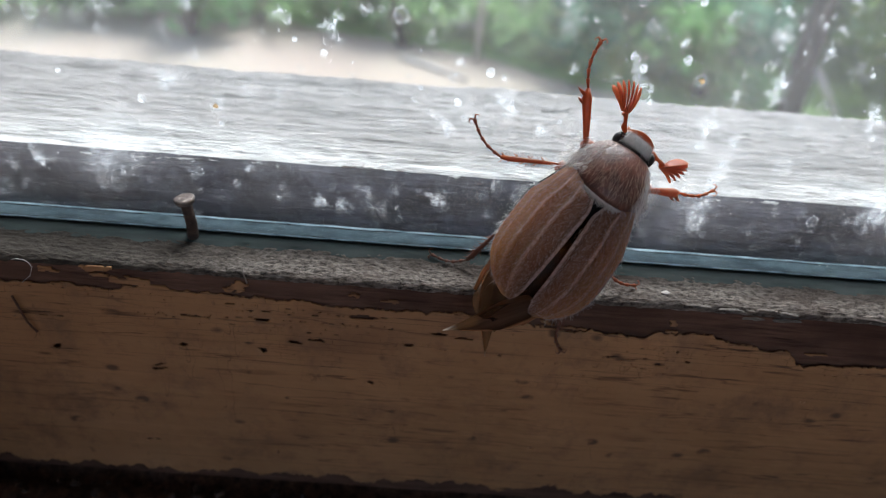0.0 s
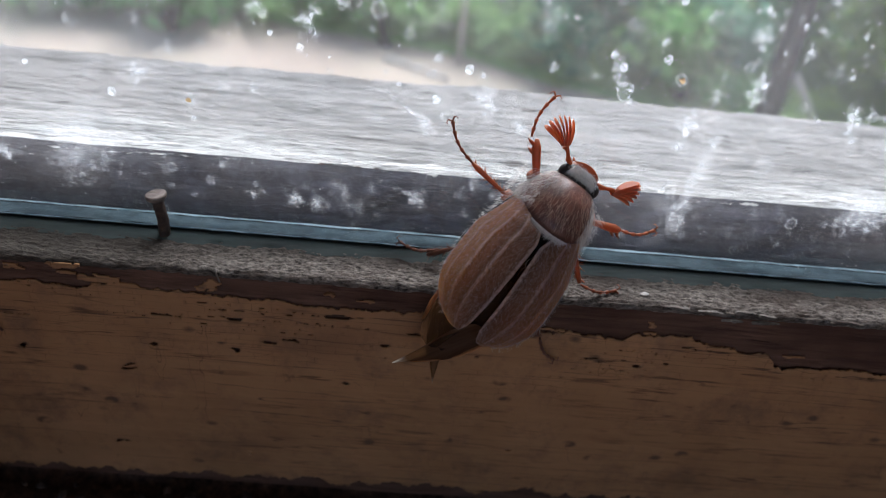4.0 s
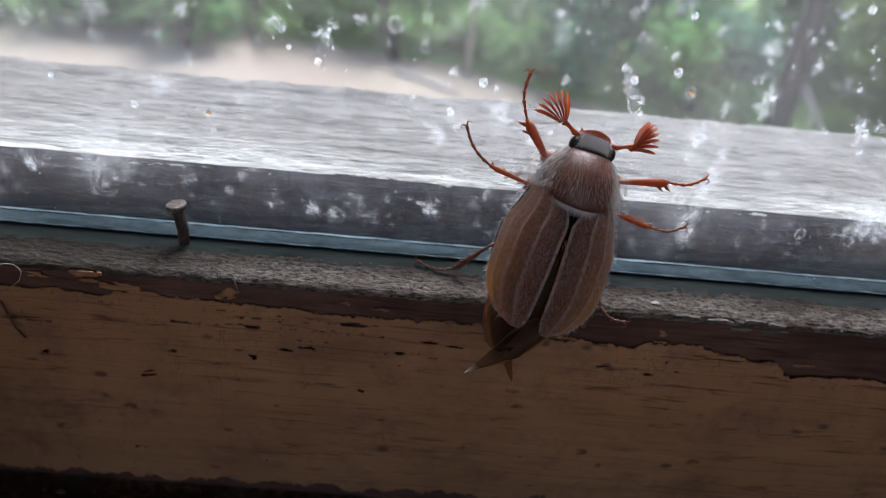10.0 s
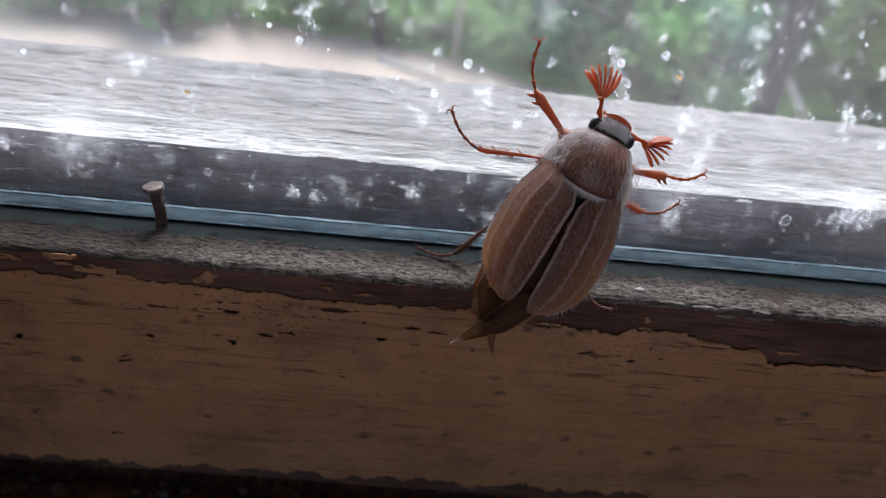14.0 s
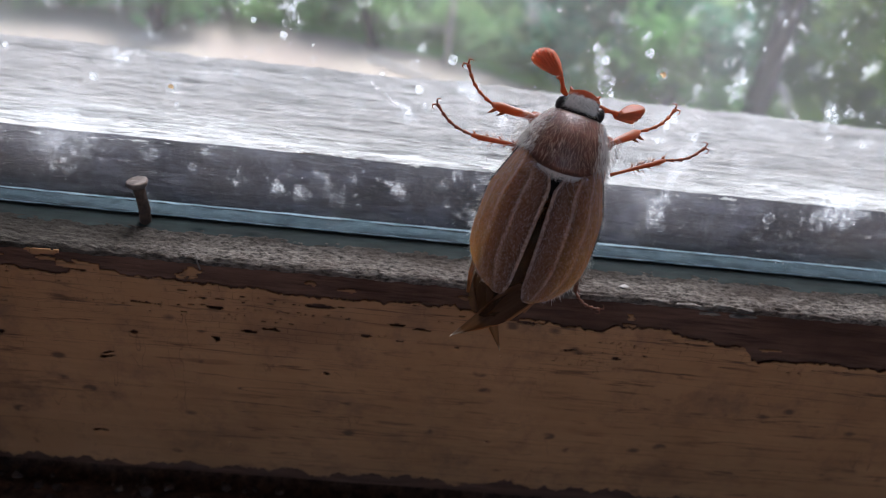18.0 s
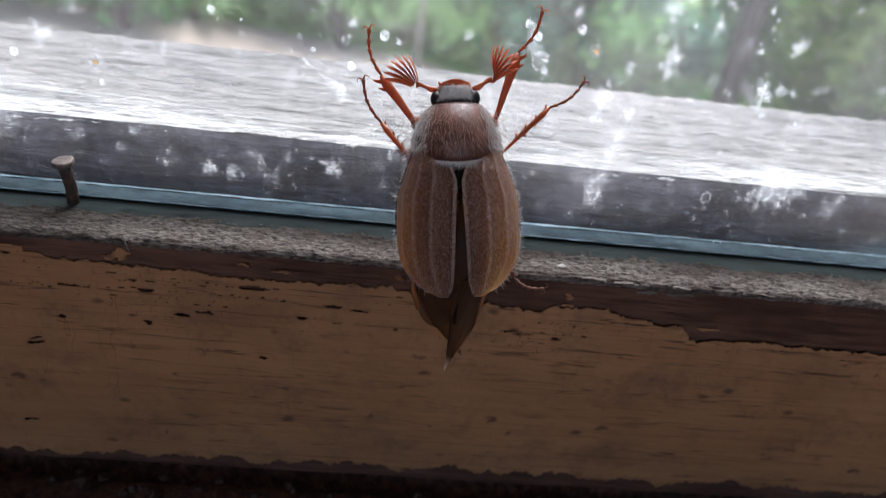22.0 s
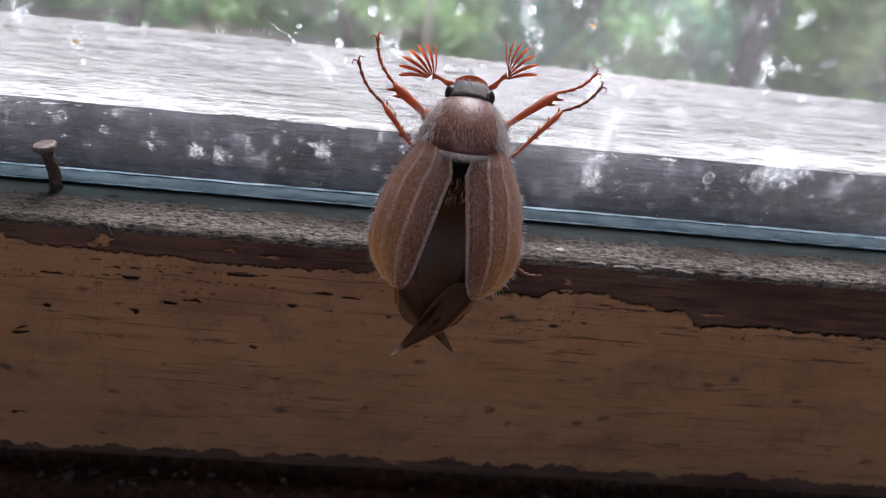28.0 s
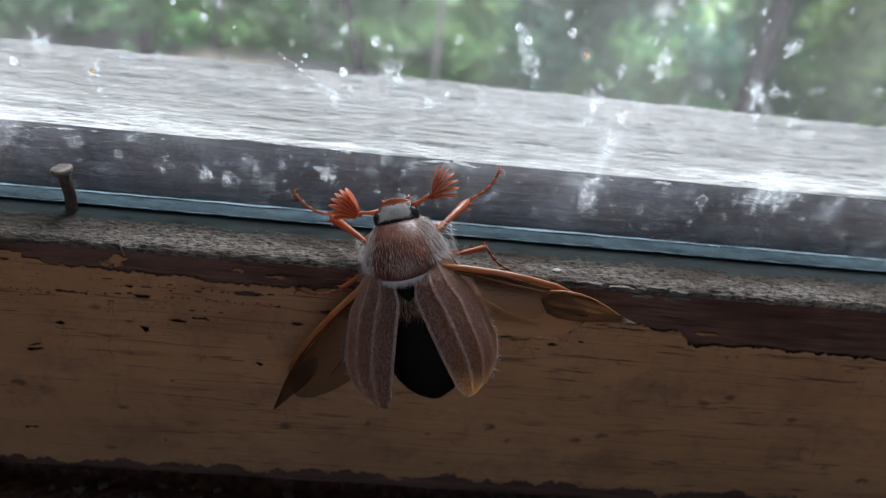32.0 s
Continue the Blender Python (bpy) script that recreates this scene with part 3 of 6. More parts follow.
def box(bm, x0, x1, y0, y1, z0, z1):
    v = [bm.verts.new(p) for p in ((x0, y0, z0), (x1, y0, z0), (x1, y1, z0), (x0, y1, z0), (x0, y0, z1), (x1, y0, z1), (x1, y1, z1), (x0, y1, z1))]
    for f in ((3, 2, 1, 0), (4, 5, 6, 7), (0, 1, 5, 4), (1, 2, 6, 5), (2, 3, 7, 6), (3, 0, 4, 7)):
        bm.faces.new([v[i] for i in f])


def loft(rings, close=True):
    """Verts and faces of a tube through rings of equal length, with closed ends."""
    n = len(rings[0])
    verts = [p for r in rings for p in r]
    faces = [(i * n + j, i * n + (j + 1) % n, (i + 1) * n + (j + 1) % n, (i + 1) * n + j) for i in range(len(rings) - 1) for j in range(n)]
    if close:
        faces += [tuple(reversed(range(n))), tuple(range((len(rings) - 1) * n, len(rings) * n))]
    return verts, faces


def tube(points, radii, sides=8):
    """A tapered tube along points, as verts and faces."""
    pts = [Vector(p) for p in points]
    rings = []
    for i, p in enumerate(pts):
        d = (pts[min(i + 1, len(pts) - 1)] - pts[max(i - 1, 0)]).normalized()
        a = d.orthogonal().normalized() if abs(d.z) > 0.9 else d.cross(Vector((0, 0, 1))).normalized()
        b = d.cross(a)
        rings.append([p + radii[i] * (math.cos(k * math.tau / sides) * a + math.sin(k * math.tau / sides) * b) for k in range(sides)])
    return loft(rings)


def joined(*pieces):
    verts, faces = [], []
    for v, f in pieces:
        k = len(verts)
        verts += [tuple(p) for p in v]
        faces += [tuple(i + k for i in q) for q in f]
    return verts, faces


def ball(c, r, rings=8, sides=12):
    out = []
    for i in range(rings + 1):
        a = math.pi * i / rings
        s = max(math.sin(a), 0.02)
        out.append([(c[0] + r[0] * s * math.cos(k * math.tau / sides), c[1] + r[1] * s * math.sin(k * math.tau / sides), c[2] - r[2] * math.cos(a)) for k in range(sides)])
    return loft(out)


def nz(x, y, z=0.0, s=1.0):
    return noise.noise((x * s, y * s, z * s))


def sheet(name, xs, rows, point, material, parent=None, label=""):
    """A grid over xs and rows, at point(x, row)."""
    verts = [point(x, r) for r in rows for x in xs]
    w = len(xs)
    faces = [(j * w + i, j * w + i + 1, (j + 1) * w + i + 1, (j + 1) * w + i) for j in range(len(rows) - 1) for i in range(w - 1)]
    return mesh_part(name, [tuple(c * U for c in p) for p in verts], faces, material, parent, label)


# ---- the window's bottom rail ----
def steps(a, b, d):
    n = max(1, round((b - a) / d))
    return [a + (b - a) * i / n for i in range(n + 1)]


XS = steps(-420, -75, 15)[:-1] + steps(-75, 90, 0.5) + steps(90, 420, 15)[1:]
rail = tagged(new("window_rail"), "weathered wooden bottom rail of an old window, peeling beige paint", "window", kind="structure")


def ledge_point(x, s):
    # s runs from the glass seat at 0 to below the rounded front edge at 1
    chip = 0.5 * nz(x, 3, 0, 0.22) + 0.45 * nz(x, 9, 0, 0.9)
    y_edge = -6.75 + 0.25 * chip
    if s < 0.8:
        y = 2.6 + (y_edge + 0.9 - 2.6) * s / 0.8
        z = 0.25 - 0.2 * s + 0.16 * nz(x * 0.25, y * 1.8, 1) + 0.14 * nz(x * 0.7, y * 3, 4) + 0.16 * nz(x * 1.5, y * 3.2, 6) + 0.1 * nz(x * 2.8, y * 4.5, 9)
        return x, y, z
    a = (s - 0.8) / 0.2 * math.pi / 2
    r = 0.9
    return x, y_edge + r - r * math.sin(a), -r + 0.08 + r * math.cos(a) + 0.2 * nz(x * 0.5, s * 30, 7) + 0.12 * nz(x * 1.7, s * 60, 2)


FINE_XS = steps(-420, -75, 15)[:-1] + steps(-75, 90, 0.22) + steps(90, 420, 15)[1:]
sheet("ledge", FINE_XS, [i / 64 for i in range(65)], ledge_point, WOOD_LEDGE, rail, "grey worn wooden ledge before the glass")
sheet("front_wood", XS, steps(-0.7, -34, 0.55), lambda x, z: (x, -6.64 + 0.1 * nz(x * 0.12, z * 1.4, 2) + 0.08 * nz(x * 0.4, z * 3, 5) + 1.5 * max(0.0, min(1.0, (-29.4 - z) / 1.1)), z), WOOD_BARE, rail, "bare dark brown wood where the paint has come off")
sheet("seat", XS, steps(-2.3, 2.4, 0.4), lambda x, y: (x, y + (0.5 * nz(x, 1, 0, 0.35) + 0.4 * nz(x, 4, 0, 1.3)) * (y < -1.6), 0.42 + 0.05 * nz(x * 0.2, y * 2, 3) - 0.3 * max(0.0, -1.3 - y)), GREEN_SEAT, rail, "dark green seat under the glass")
sheet("lip_face", XS, steps(0, 8.4, 0.5), lambda x, z: (x, 2.9 + 0.16 * nz(x * 0.15, z, 2) + (0.031 * (z - 5.0) ** 2 if z > 5.0 else 0) + 0.12 * nz(x * 0.8, z * 1.6, 5), z), WOOD_LIP, rail, "dark inner face of the outer lip")


def sill_point(x, y):
    wave = y + 0.5 * nz(x * 0.06, y * 0.3, 21) + 0.22 * nz(x * 0.22, y * 0.6, 22)
    grain = 0.3 * nz(x * 0.016, wave * 0.7, 1) + 0.34 * nz(x * 0.045, wave * 1.9, 6) + 0.36 * nz(x * 0.12, wave * 3.4, 9) + 0.2 * nz(x * 0.4, wave * 4.5, 3) + 0.3 * nz(x * 0.06, wave * 2.5, 12)
    edge = 0.5 * nz(x, 5, 0, 0.12) + 0.3 * nz(x, 8, 0, 0.5)
    near = max(0.0, 1 - (y - 3.25) / 1.2)
    fray = near * (0.3 * nz(x, 11, 0, 1.1) + 0.22 * nz(x, 14, 0, 2.3))
    drop = 0.25 * near ** 2
    if y > 36.5:
        drop = 1.6 * (y - 36.5) ** 1.3
    return x, min(y, 38.2) + edge * (0.7 + y / 60) + fray, 8.3 - 0.045 * (y - 3) + grain - drop + 0.6 * fray


sheet("outer_lip", steps(-420, -75, 15)[:-1] + steps(-75, 90, 0.33) + steps(90, 420, 15)[1:], steps(3.25, 41, 0.22), sill_point, WOOD_SILL, rail, "silver-grey weathered top with raised grain, outdoors")
bm = bmesh.new()
box(bm, -420 * U, 420 * U, -2.4 * U, 30 * U, -38 * U, -0.6 * U)
part("core", bm, WOOD_BARE, rail, smooth=False)

EDGE_X = [-48, -41.8, -37.6, -33.2, -27.8, -22.3, -19.2, -13.7, -10, -5.6, 0.2, 4.3, 14, 15.8, 21.7, 22.8, 28.4, 30.6, 35.3, 38.6, 39.5, 46.9, 51.4]
EDGE_Z = [-3.5, -3.2, -3.6, -2.6, -3.1, -3.4, -3.4, -3.6, -3.8, -3.8, -3.5, -3.4, -4.9, -4.4, -5, -4.2, -3.8, -4.7, -5.4, -5.7, -7.3, -6.9, -7.1]


def paint_top(x):
    z = float(np.interp(x, EDGE_X, EDGE_Z))
    return z + 0.55 * nz(x, 2, 0, 0.55) + 0.35 * nz(x, 4, 0, 1.7)


def chipped(x, z, spots):
    for cx, cz, rx, rz in spots:
        d = ((x - cx) / rx) ** 2 + ((z - cz) / rz) ** 2
        if d < 0.5 + 1.1 * nz(x * 1.1, z * 2.6, cx):
            return True
    return False


CHIPS = [(-14.7, -8.7, 1.3, 0.4), (-9.4, -4.9, 3.0, 0.35), (-44.6, -12.1, 0.6, 0.5), (-21.1, -10.5, 0.6, 0.7), (-33.4, -14.1, 1.3, 0.7),
         (-21, -6.3, 1.2, 0.3), (-17.5, -9.2, 1.0, 0.25), (-4.5, -8.4, 0.8, 0.25), (-1.2, -6.5, 1.0, 0.25), (1.5, -6.9, 1.2, 0.2), (-24, -7.2, 0.8, 0.2), (-28.5, -6.4, 2.2, 0.2),
         (11.4, -23.4, 0.4, 0.45), (-35.5, -26.2, 0.9, 0.4), (-19.9, -26.7, 0.45, 0.5), (-8.6, -14.3, 0.5, 0.3), (24, -8.5, 0.7, 0.25), (-30, -10.6, 0.6, 0.35)]
ISLANDS = [(-38.4, -1.0, 2.4, 0.5), (-38.0, -1.8, 1.4, 0.3), (-35.0, -2.4, 3.0, 0.65), (-23.6, -2.2, 1.8, 0.9), (-43.8, -1.6, 1.9, 0.45), (-6.5, -2.6, 1.6, 0.3)]


def paint_sheet():
    xs, zs = steps(-80, 95, 0.17), steps(-33, 0, 0.15)
    keep = np.zeros((len(zs), len(xs)), bool)
    for j, z in enumerate(zs):
        for i, x in enumerate(xs):
            top = paint_top(x)
            low = -30.7 + 0.012 * x + 1.3 * nz(x, 6, 0, 0.17) + 1.1 * nz(x, 7, 0, 0.5) + 0.5 * nz(x, 8, 0, 1.6)
            near = max(0.0, 1 - (top - z) / 9)
            crack = abs(nz(x * 0.045, z * 1.15, 3) + 0.16 * nz(x * 0.7, z * 1.6, 8)) < 0.011 * near ** 1.5 and nz(x * 0.07, z * 0.25, 11) > 0.12 - 0.2 * near
            island = (x > 0 and 0.75 * nz(x * 0.14, z * 0.8, 5) + 0.35 * nz(x * 0.8, z * 2.6, 15) > 0.34 and top + 0.2 < z < top + 2.0) or chipped(x, z, ISLANDS)
            keep[j, i] = ((low < z < top) or island) and not crack and not chipped(x, z, CHIPS)
    keep[-1, :] = keep[:, -1] = False

    def surface_at(i, j):
        x, z = xs[i], zs[j]
        curl = 0.03 * max(0.0, 1 - abs(paint_top(x) - z) / 0.8)
        return x * U, (-6.86 - curl * (0.5 + nz(x, 3, 0, 0.4)) + 0.1 * nz(x * 0.1, z * 0.8, 2) + 0.05 * nz(x * 0.5, z * 2.5, 5)) * U, z * U
    # every patch that hangs together is a piece of its own
    left = {(i, j) for j, i in zip(*(k.tolist() for k in np.nonzero(keep)))}
    patches = []
    while left:
        edge = [left.pop()]
        patch = []
        while edge:
            i, j = edge.pop()
            patch.append((i, j))
            for q in ((i + 1, j), (i - 1, j), (i, j + 1), (i, j - 1)):
                if q in left:
                    left.remove(q)
                    edge.append(q)
        patches.append(sorted(patch))
    patches.sort(key=len, reverse=True)
    for k, patch in enumerate(patches[:60]):
        if len(patch) < 8:
            break
        ids, verts, faces = {}, [], []
        for i, j in patch:
            face = []
            for q in ((i, j), (i + 1, j), (i + 1, j + 1), (i, j + 1)):
                if q not in ids:
                    ids[q] = len(verts)
                    verts.append(surface_at(*q))
                face.append(ids[q])
            faces.append(tuple(face))
        ob = mesh_part("paint_patch" if k else "paint_layer", verts, faces, PAINT, rail, "" if k else "cracked and peeling beige paint", smooth=True)
        so = ob.modifiers.new("thickness", "SOLIDIFY")
        so.thickness, so.offset = 0.2 * U, -1


paint_sheet()
# the paint further along the rail, outside the peeling stretch
for x0, x1 in ((-420, -80), (95, 420)):
    bm = bmesh.new()
    box(bm, x0 * U, x1 * U, -7.05 * U, -6.75 * U, -33 * U, -4 * U)
    part("paint_layer", bm, PAINT, rail, smooth=False)

# ---- the inner window sill below the rail ----
sill = tagged(new("inner_window_sill"), "dark dirty inner window sill strewn with crumbs", "window sill", kind="structure")
sheet("board", steps(-420, -90, 30)[:-1] + steps(-90, 105, 1.0) + steps(105, 420, 30)[1:], steps(-130, 3, 1.0), lambda x, y: (x, y, -34 + 0.5 * nz(x * 0.1, y * 0.15, 3) + 0.35 * nz(x * 0.5, y * 0.5, 8) - (2.2 * max(0, 1 - abs(y + 6.4) / 2.0))), SILL_DIRT, sill)
bm = bmesh.new()
box(bm, -420 * U, 420 * U, -129 * U, 28 * U, -52 * U, -38.4 * U)
part("underside", bm, SILL_DIRT, sill, smooth=False)


def crumbs():
    rng = random.Random(5)
    pieces = []
    for _ in range(380):
        x, y = rng.uniform(-75, 95), -7.3 - abs(rng.gauss(0, 1)) * 9
        r = rng.uniform(0.2, 0.65) * (1.5 if rng.random() < 0.12 else 1)
        v, f = ball((x, y, -33.8 + r * 0.4), (r, r * rng.uniform(0.6, 1.1), r * 0.7), 4, 6)
        v = [tuple((c + rng.uniform(-0.3, 0.3) * r) * U for c in p) for p in v]
        pieces.append((v, f))
    return joined(*pieces)


tagged(mesh_part("crumbs", *crumbs(), CRUMB), "brown crumbs of paint and dust on the sill", "debris", kind="stuff")

# ---- the pane and what has dried on it ----
pane = tagged(new("window_pane"), "dusty single glass pane spattered with dried white drops", "window pane", kind="structure")
bm = bmesh.new()
box(bm, -420 * U, 420 * U, 0, 2.4 * U, 0.6 * U, 620 * U)
g = part("glass", bm, GLASS, pane, smooth=False)
g.visible_shadow = False
sheet("cut_edge", XS, [0, 0.25, 0.8, 1.0], lambda x, s: (x, 0.1 + 2.2 * s, 0.75 + 0.1 * nz(x, s, 3, 0.4) + (0.12 if s in (0, 1.0) else 0)), EDGE, pane, "dark blue-green cut edge of the glass")
# glints on both arrises, painted as pale blue strips
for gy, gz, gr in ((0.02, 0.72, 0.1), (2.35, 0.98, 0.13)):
    sheet("arris", XS, [0, 1, 2, 3], lambda x, s: (x, gy + gr * (s - 1.5) * 0.8, gz + 0.06 + gr * (0.8 if s in (1, 2) else 0.1) + 0.09 * nz(x, gy, s, 0.6)), GLINT, pane, "bright glint painted along the rim of the glass")


def blob(cx, cz, r, rng, y, rough=0.3, sides=14, hole=0.0):
    ph = rng.uniform(0, 99)
    ring = []
    for k in range(sides):
        a = math.tau * k / sides
        q = r * (1 + rough * noise.noise((math.cos(a) * 1.3 + ph, math.sin(a) * 1.3, ph)) * 1.8)
        ring.append((math.cos(a) * q, math.sin(a) * q * 1.1))
    verts = [(cx + x, y, cz + z) for x, z in ring] + [(cx + x * 0.72, y - 0.07, cz + z * 0.72) for x, z in ring]
    n = sides
    faces = [(i, (i + 1) % n, n + (i + 1) % n, n + i) for i in range(n)]
    if hole:
        verts += [(cx + x * hole, y - 0.01, cz + z * hole) for x, z in ring]
        faces += [(n + i, n + (i + 1) % n, 2 * n + (i + 1) % n, 2 * n + i) for i in range(n)]
    else:
        faces.append(tuple(range(n, 2 * n)))
    return [tuple(c * U for c in p) for p in verts], faces


SPLASH_RNG = random.Random(11)


def soft(name, drops, material, parent, ragged=0.15):
    """Thin films of residue at (x, z, radius), each lying on the pane; the uv runs from 0 in the middle to 1 at the rim."""
    n = 30
    verts, faces, uvs = [], [], []
    for j, (x, z, r) in enumerate(drops):
        tall = 1.1 + 0.7 * ragged * max(0.0, nz(x * 3.1, z * 2.7, 5))
        k = len(verts)
        y = -0.012 - 0.002 * (j % 9)
        verts.append((x * U, y * U, z * U))
        uvs.append((0.0, 0.0))
        for i in range(n):
            c, s = math.cos(math.tau * i / n), math.sin(math.tau * i / n)
            q = r * (1 + ragged * (0.9 * nz(x + c * 1.4, z + s * 1.4, 7) + 0.8 * nz(x + c * 4.0, z + s * 4.0, 2)))
            verts.append(((x + q * c) * U, y * U, (z + q * tall * s) * U))
            uvs.append((c, s))
        faces += [(k, k + 1 + i, k + 1 + (i + 1) % n) for i in range(n)]
    ob = mesh_part(name, verts, faces, material, parent)
    layer = ob.data.uv_layers.new(name="spread")
    for loop in ob.data.loops:
        layer.data[loop.index].uv = uvs[loop.vertex_index]
    return ob


def splash(x, z, r, look_of):
    """A dried drop at x, z on the pane: a solid dot, a ring, a brown-hearted ring, or a burst of fine flecks."""
    rng = SPLASH_RNG
    y = -0.03
    def scatter(n, spread, low, high):
        out = []
        for _ in range(n):
            a, d = rng.uniform(0, math.tau), spread * abs(rng.gauss(0, 0.5))
            out.append(blob(x + math.cos(a) * d, z + math.sin(a) * d * 1.15, low + (high - low) * rng.random() ** 2.5, rng, y, 0.5, 7))
        return out
    if look_of == "dot":
        ob = soft("dried_drop", [(x, z, r * 1.25)], DRIED_DOT, pane)
        mesh_part("halo", *joined(*scatter(10, r * 1.8, 0.02, 0.09)), SPLASH_THIN, ob)
    elif look_of == "ring":
        soft("dried_drop", [(x, z, r * 1.35)], DRIED_RING, pane)
    elif look_of == "brown":
        ob = soft("dried_drop", [(x, z, r * 1.3)], DRIED_RING, pane)
        mesh_part("droplet_heart", *blob(x, z, r * 0.42, rng, y, 0.5), SPLASH_BROWN, ob)
    else:
        ob = soft("dried_splash", [(x, z, r * 1.45)] + [(x + rng.gauss(0, 0.5) * r, z + rng.gauss(0, 0.6) * r, r * rng.uniform(0.3, 0.7)) for _ in range(4)], DRIED_BURST if r < 1.5 else DRIED_FAINT, pane, 0.75)
        mesh_part("halo", *joined(*scatter(int(25 + r * 18), r * 1.3, 0.02, 0.12)), SPLASH_THIN, ob)


def streak(x0, z0, x1, z1, w, dense, smear=DRIED_SMEAR):
    """A run of dried wet dirt down the pane, broken into flecks."""
    rng = SPLASH_RNG
    pieces = []
    for k in range(int(dense * 1.0)):
        s = rng.random()
        q = 0.03 + 0.13 * rng.random() ** 2.5
        pieces.append(blob(x0 + (x1 - x0) * s + rng.gauss(0, w), z0 + (z1 - z0) * s + rng.gauss(0, w * 0.3), q, rng, -0.03, 0.5, 7))
    ob = mesh_part("dried_streak", *joined(*pieces), SPLASH_THIN, pane)
    if w > 0.3:
        run = Vector((x1 - x0, z1 - z0))
        half, side = run / 2 + run.normalized() * w * 1.2, Vector((-run.y, run.x)).normalized() * w * 2.0
        n = 48
        verts, uvs = [((x0 + x1) / 2 * U, -0.04 * U, (z0 + z1) / 2 * U)], [(0.0, 0.0)]
        for i in range(n):
            c, q = math.cos(math.tau * i / n), math.sin(math.tau * i / n)
            k = 1 + 0.5 * nz(x0 + c * 2, z0 + q * 2, 3) + 0.5 * nz(x0 + c * 6, z0 + q * 6, 1)
            v = half * c * (1 + 0.3 * (k - 1)) + side * q * k
            verts.append((verts[0][0] + v.x * U, -0.04 * U, verts[0][2] + v.y * U))
            uvs.append((c, q))
        film = mesh_part("film", verts, [(0, 1 + i, 1 + (i + 1) % n) for i in range(n)], smear, ob)
        layer = film.data.uv_layers.new(name="spread")
        for loop in film.data.loops:
            layer.data[loop.index].uv = uvs[loop.vertex_index]


splash(-25.9, 15.9, 0.65, "brown")
splash(-33.6, 16.1, 0.47, "dot")
splash(-28.3, 8.2, 0.49, "ring")
splash(-14.7, 22.3, 0.45, "dot")
splash(2.0, 21.7, 0.52, "dot")
splash(23.1, 22.6, 0.64, "brown")
splash(21.3, 24.5, 0.51, "dot")
splash(17.1, 27.6, 0.50, "ring")
splash(15.7, 29.9, 0.49, "ring")
splash(12.8, 30.5, 0.38, "ring")
splash(30.0, 27.7, 1.13, "burst")
splash(24.9, 17.9, 1.19, "burst")
splash(7.9, 16.1, 0.72, "burst")
splash(4.0, 19.0, 1.29, "burst")
splash(17.7, 21.0, 0.82, "ring")
splash(17.1, 23.4, 0.46, "dot")
splash(15.9, 24.5, 0.40, "dot")
splash(21.5, 30.2, 0.39, "dot")
splash(25.5, 32.3, 0.60, "ring")
splash(29.5, 30.2, 0.33, "dot")
splash(33.6, 28.9, 0.34, "dot")
splash(24.5, 29.0, 0.56, "burst")
splash(29.4, 24.5, 0.52, "ring")
splash(30.8, 22.3, 1.28, "burst")
splash(35.9, 20.9, 0.53, "ring")
splash(41.5, 20.3, 1.19, "burst")
splash(43.4, 20.6, 0.48, "ring")
splash(43.6, 25.3, 0.81, "burst")
splash(38.1, 32.3, 0.44, "dot")
splash(21.5, 32.7, 0.97, "burst")
splash(-1.0, 18.3, 0.47, "dot")
splash(-36.7, 26.2, 2.18, "burst")
splash(-28.1, 26.4, 0.77, "burst")
splash(-43.4, 24.3, 0.77, "ring")
splash(-7.2, 26.7, 0.77, "ring")
splash(-4.1, 24.6, 0.51, "ring")
splash(-14.0, 25.1, 1.00, "burst")
splash(-4.1, 27.7, 0.50, "ring")
splash(-1.2, 22.7, 0.57, "burst")
splash(-10.7, 26.6, 0.33, "ring")
splash(-41.7, 18.4, 0.34, "dot")
splash(-30.6, 18.2, 0.92, "burst")
splash(-9.8, 6.3, 0.50, "ring")
splash(-19.8, 5.7, 0.38, "burst")
splash(-15.3, 5.5, 0.88, "burst")
splash(-12.8, 5.0, 1.01, "burst")
splash(-2.2, 7.1, 1.00, "burst")
splash(-38.8, 8.3, 2.13, "burst")
splash(-45.7, 8.3, 0.91, "burst")
splash(45.7, 10.0, 1.90, "burst")
splash(-6.7, 30.3, 0.43, "dot")
splash(0.9, 30.0, 1.20, "burst")
splash(-17.6, 23.5, 0.28, "dot")
splash(11.6, 27.8, 0.28, "dot")
splash(20.6, 26.1, 0.45, "burst")
splash(33.9, 14.1, 0.86, "ring")
splash(-4.9, 19.6, 0.29, "dot")
splash(-12.4, 18.5, 0.41, "ring")
splash(-25.5, 13.9, 0.30, "dot")
splash(-1.9, 15.3, 0.96, "burst")
splash(39.2, 7.7, 0.58, "ring")
splash(6.5, 4.4, 1.15, "burst")
splash(24.7, 10.7, 0.75, "ring")
streak(27.9, 16.6, 26.6, 8.2, 0.5, 120)
streak(26.9, 10.0, 25.9, 4.6, 0.8, 150)
streak(-4.0, 17.2, -1.5, 15.6, 0.15, 60)
streak(18.2, 20.2, 18.2, 18.3, 0.10, 40)
streak(-37.2, 13.8, -38.0, 7.7, 3.00, 200, DRIED_HAZE)
streak(45.8, 11.4, 47.5, 8.6, 2.00, 160)
streak(-26.4, 15.2, -25.6, 13.8, 0.10, 25)
streak(15.8, 24.8, 17.7, 21.0, 0.50, 60)

streak(-8.2, 20.1, -3.4, 16.8, 0.1, 130)
streak(-3.4, 16.8, -1.5, 15.9, 0.32, 60)


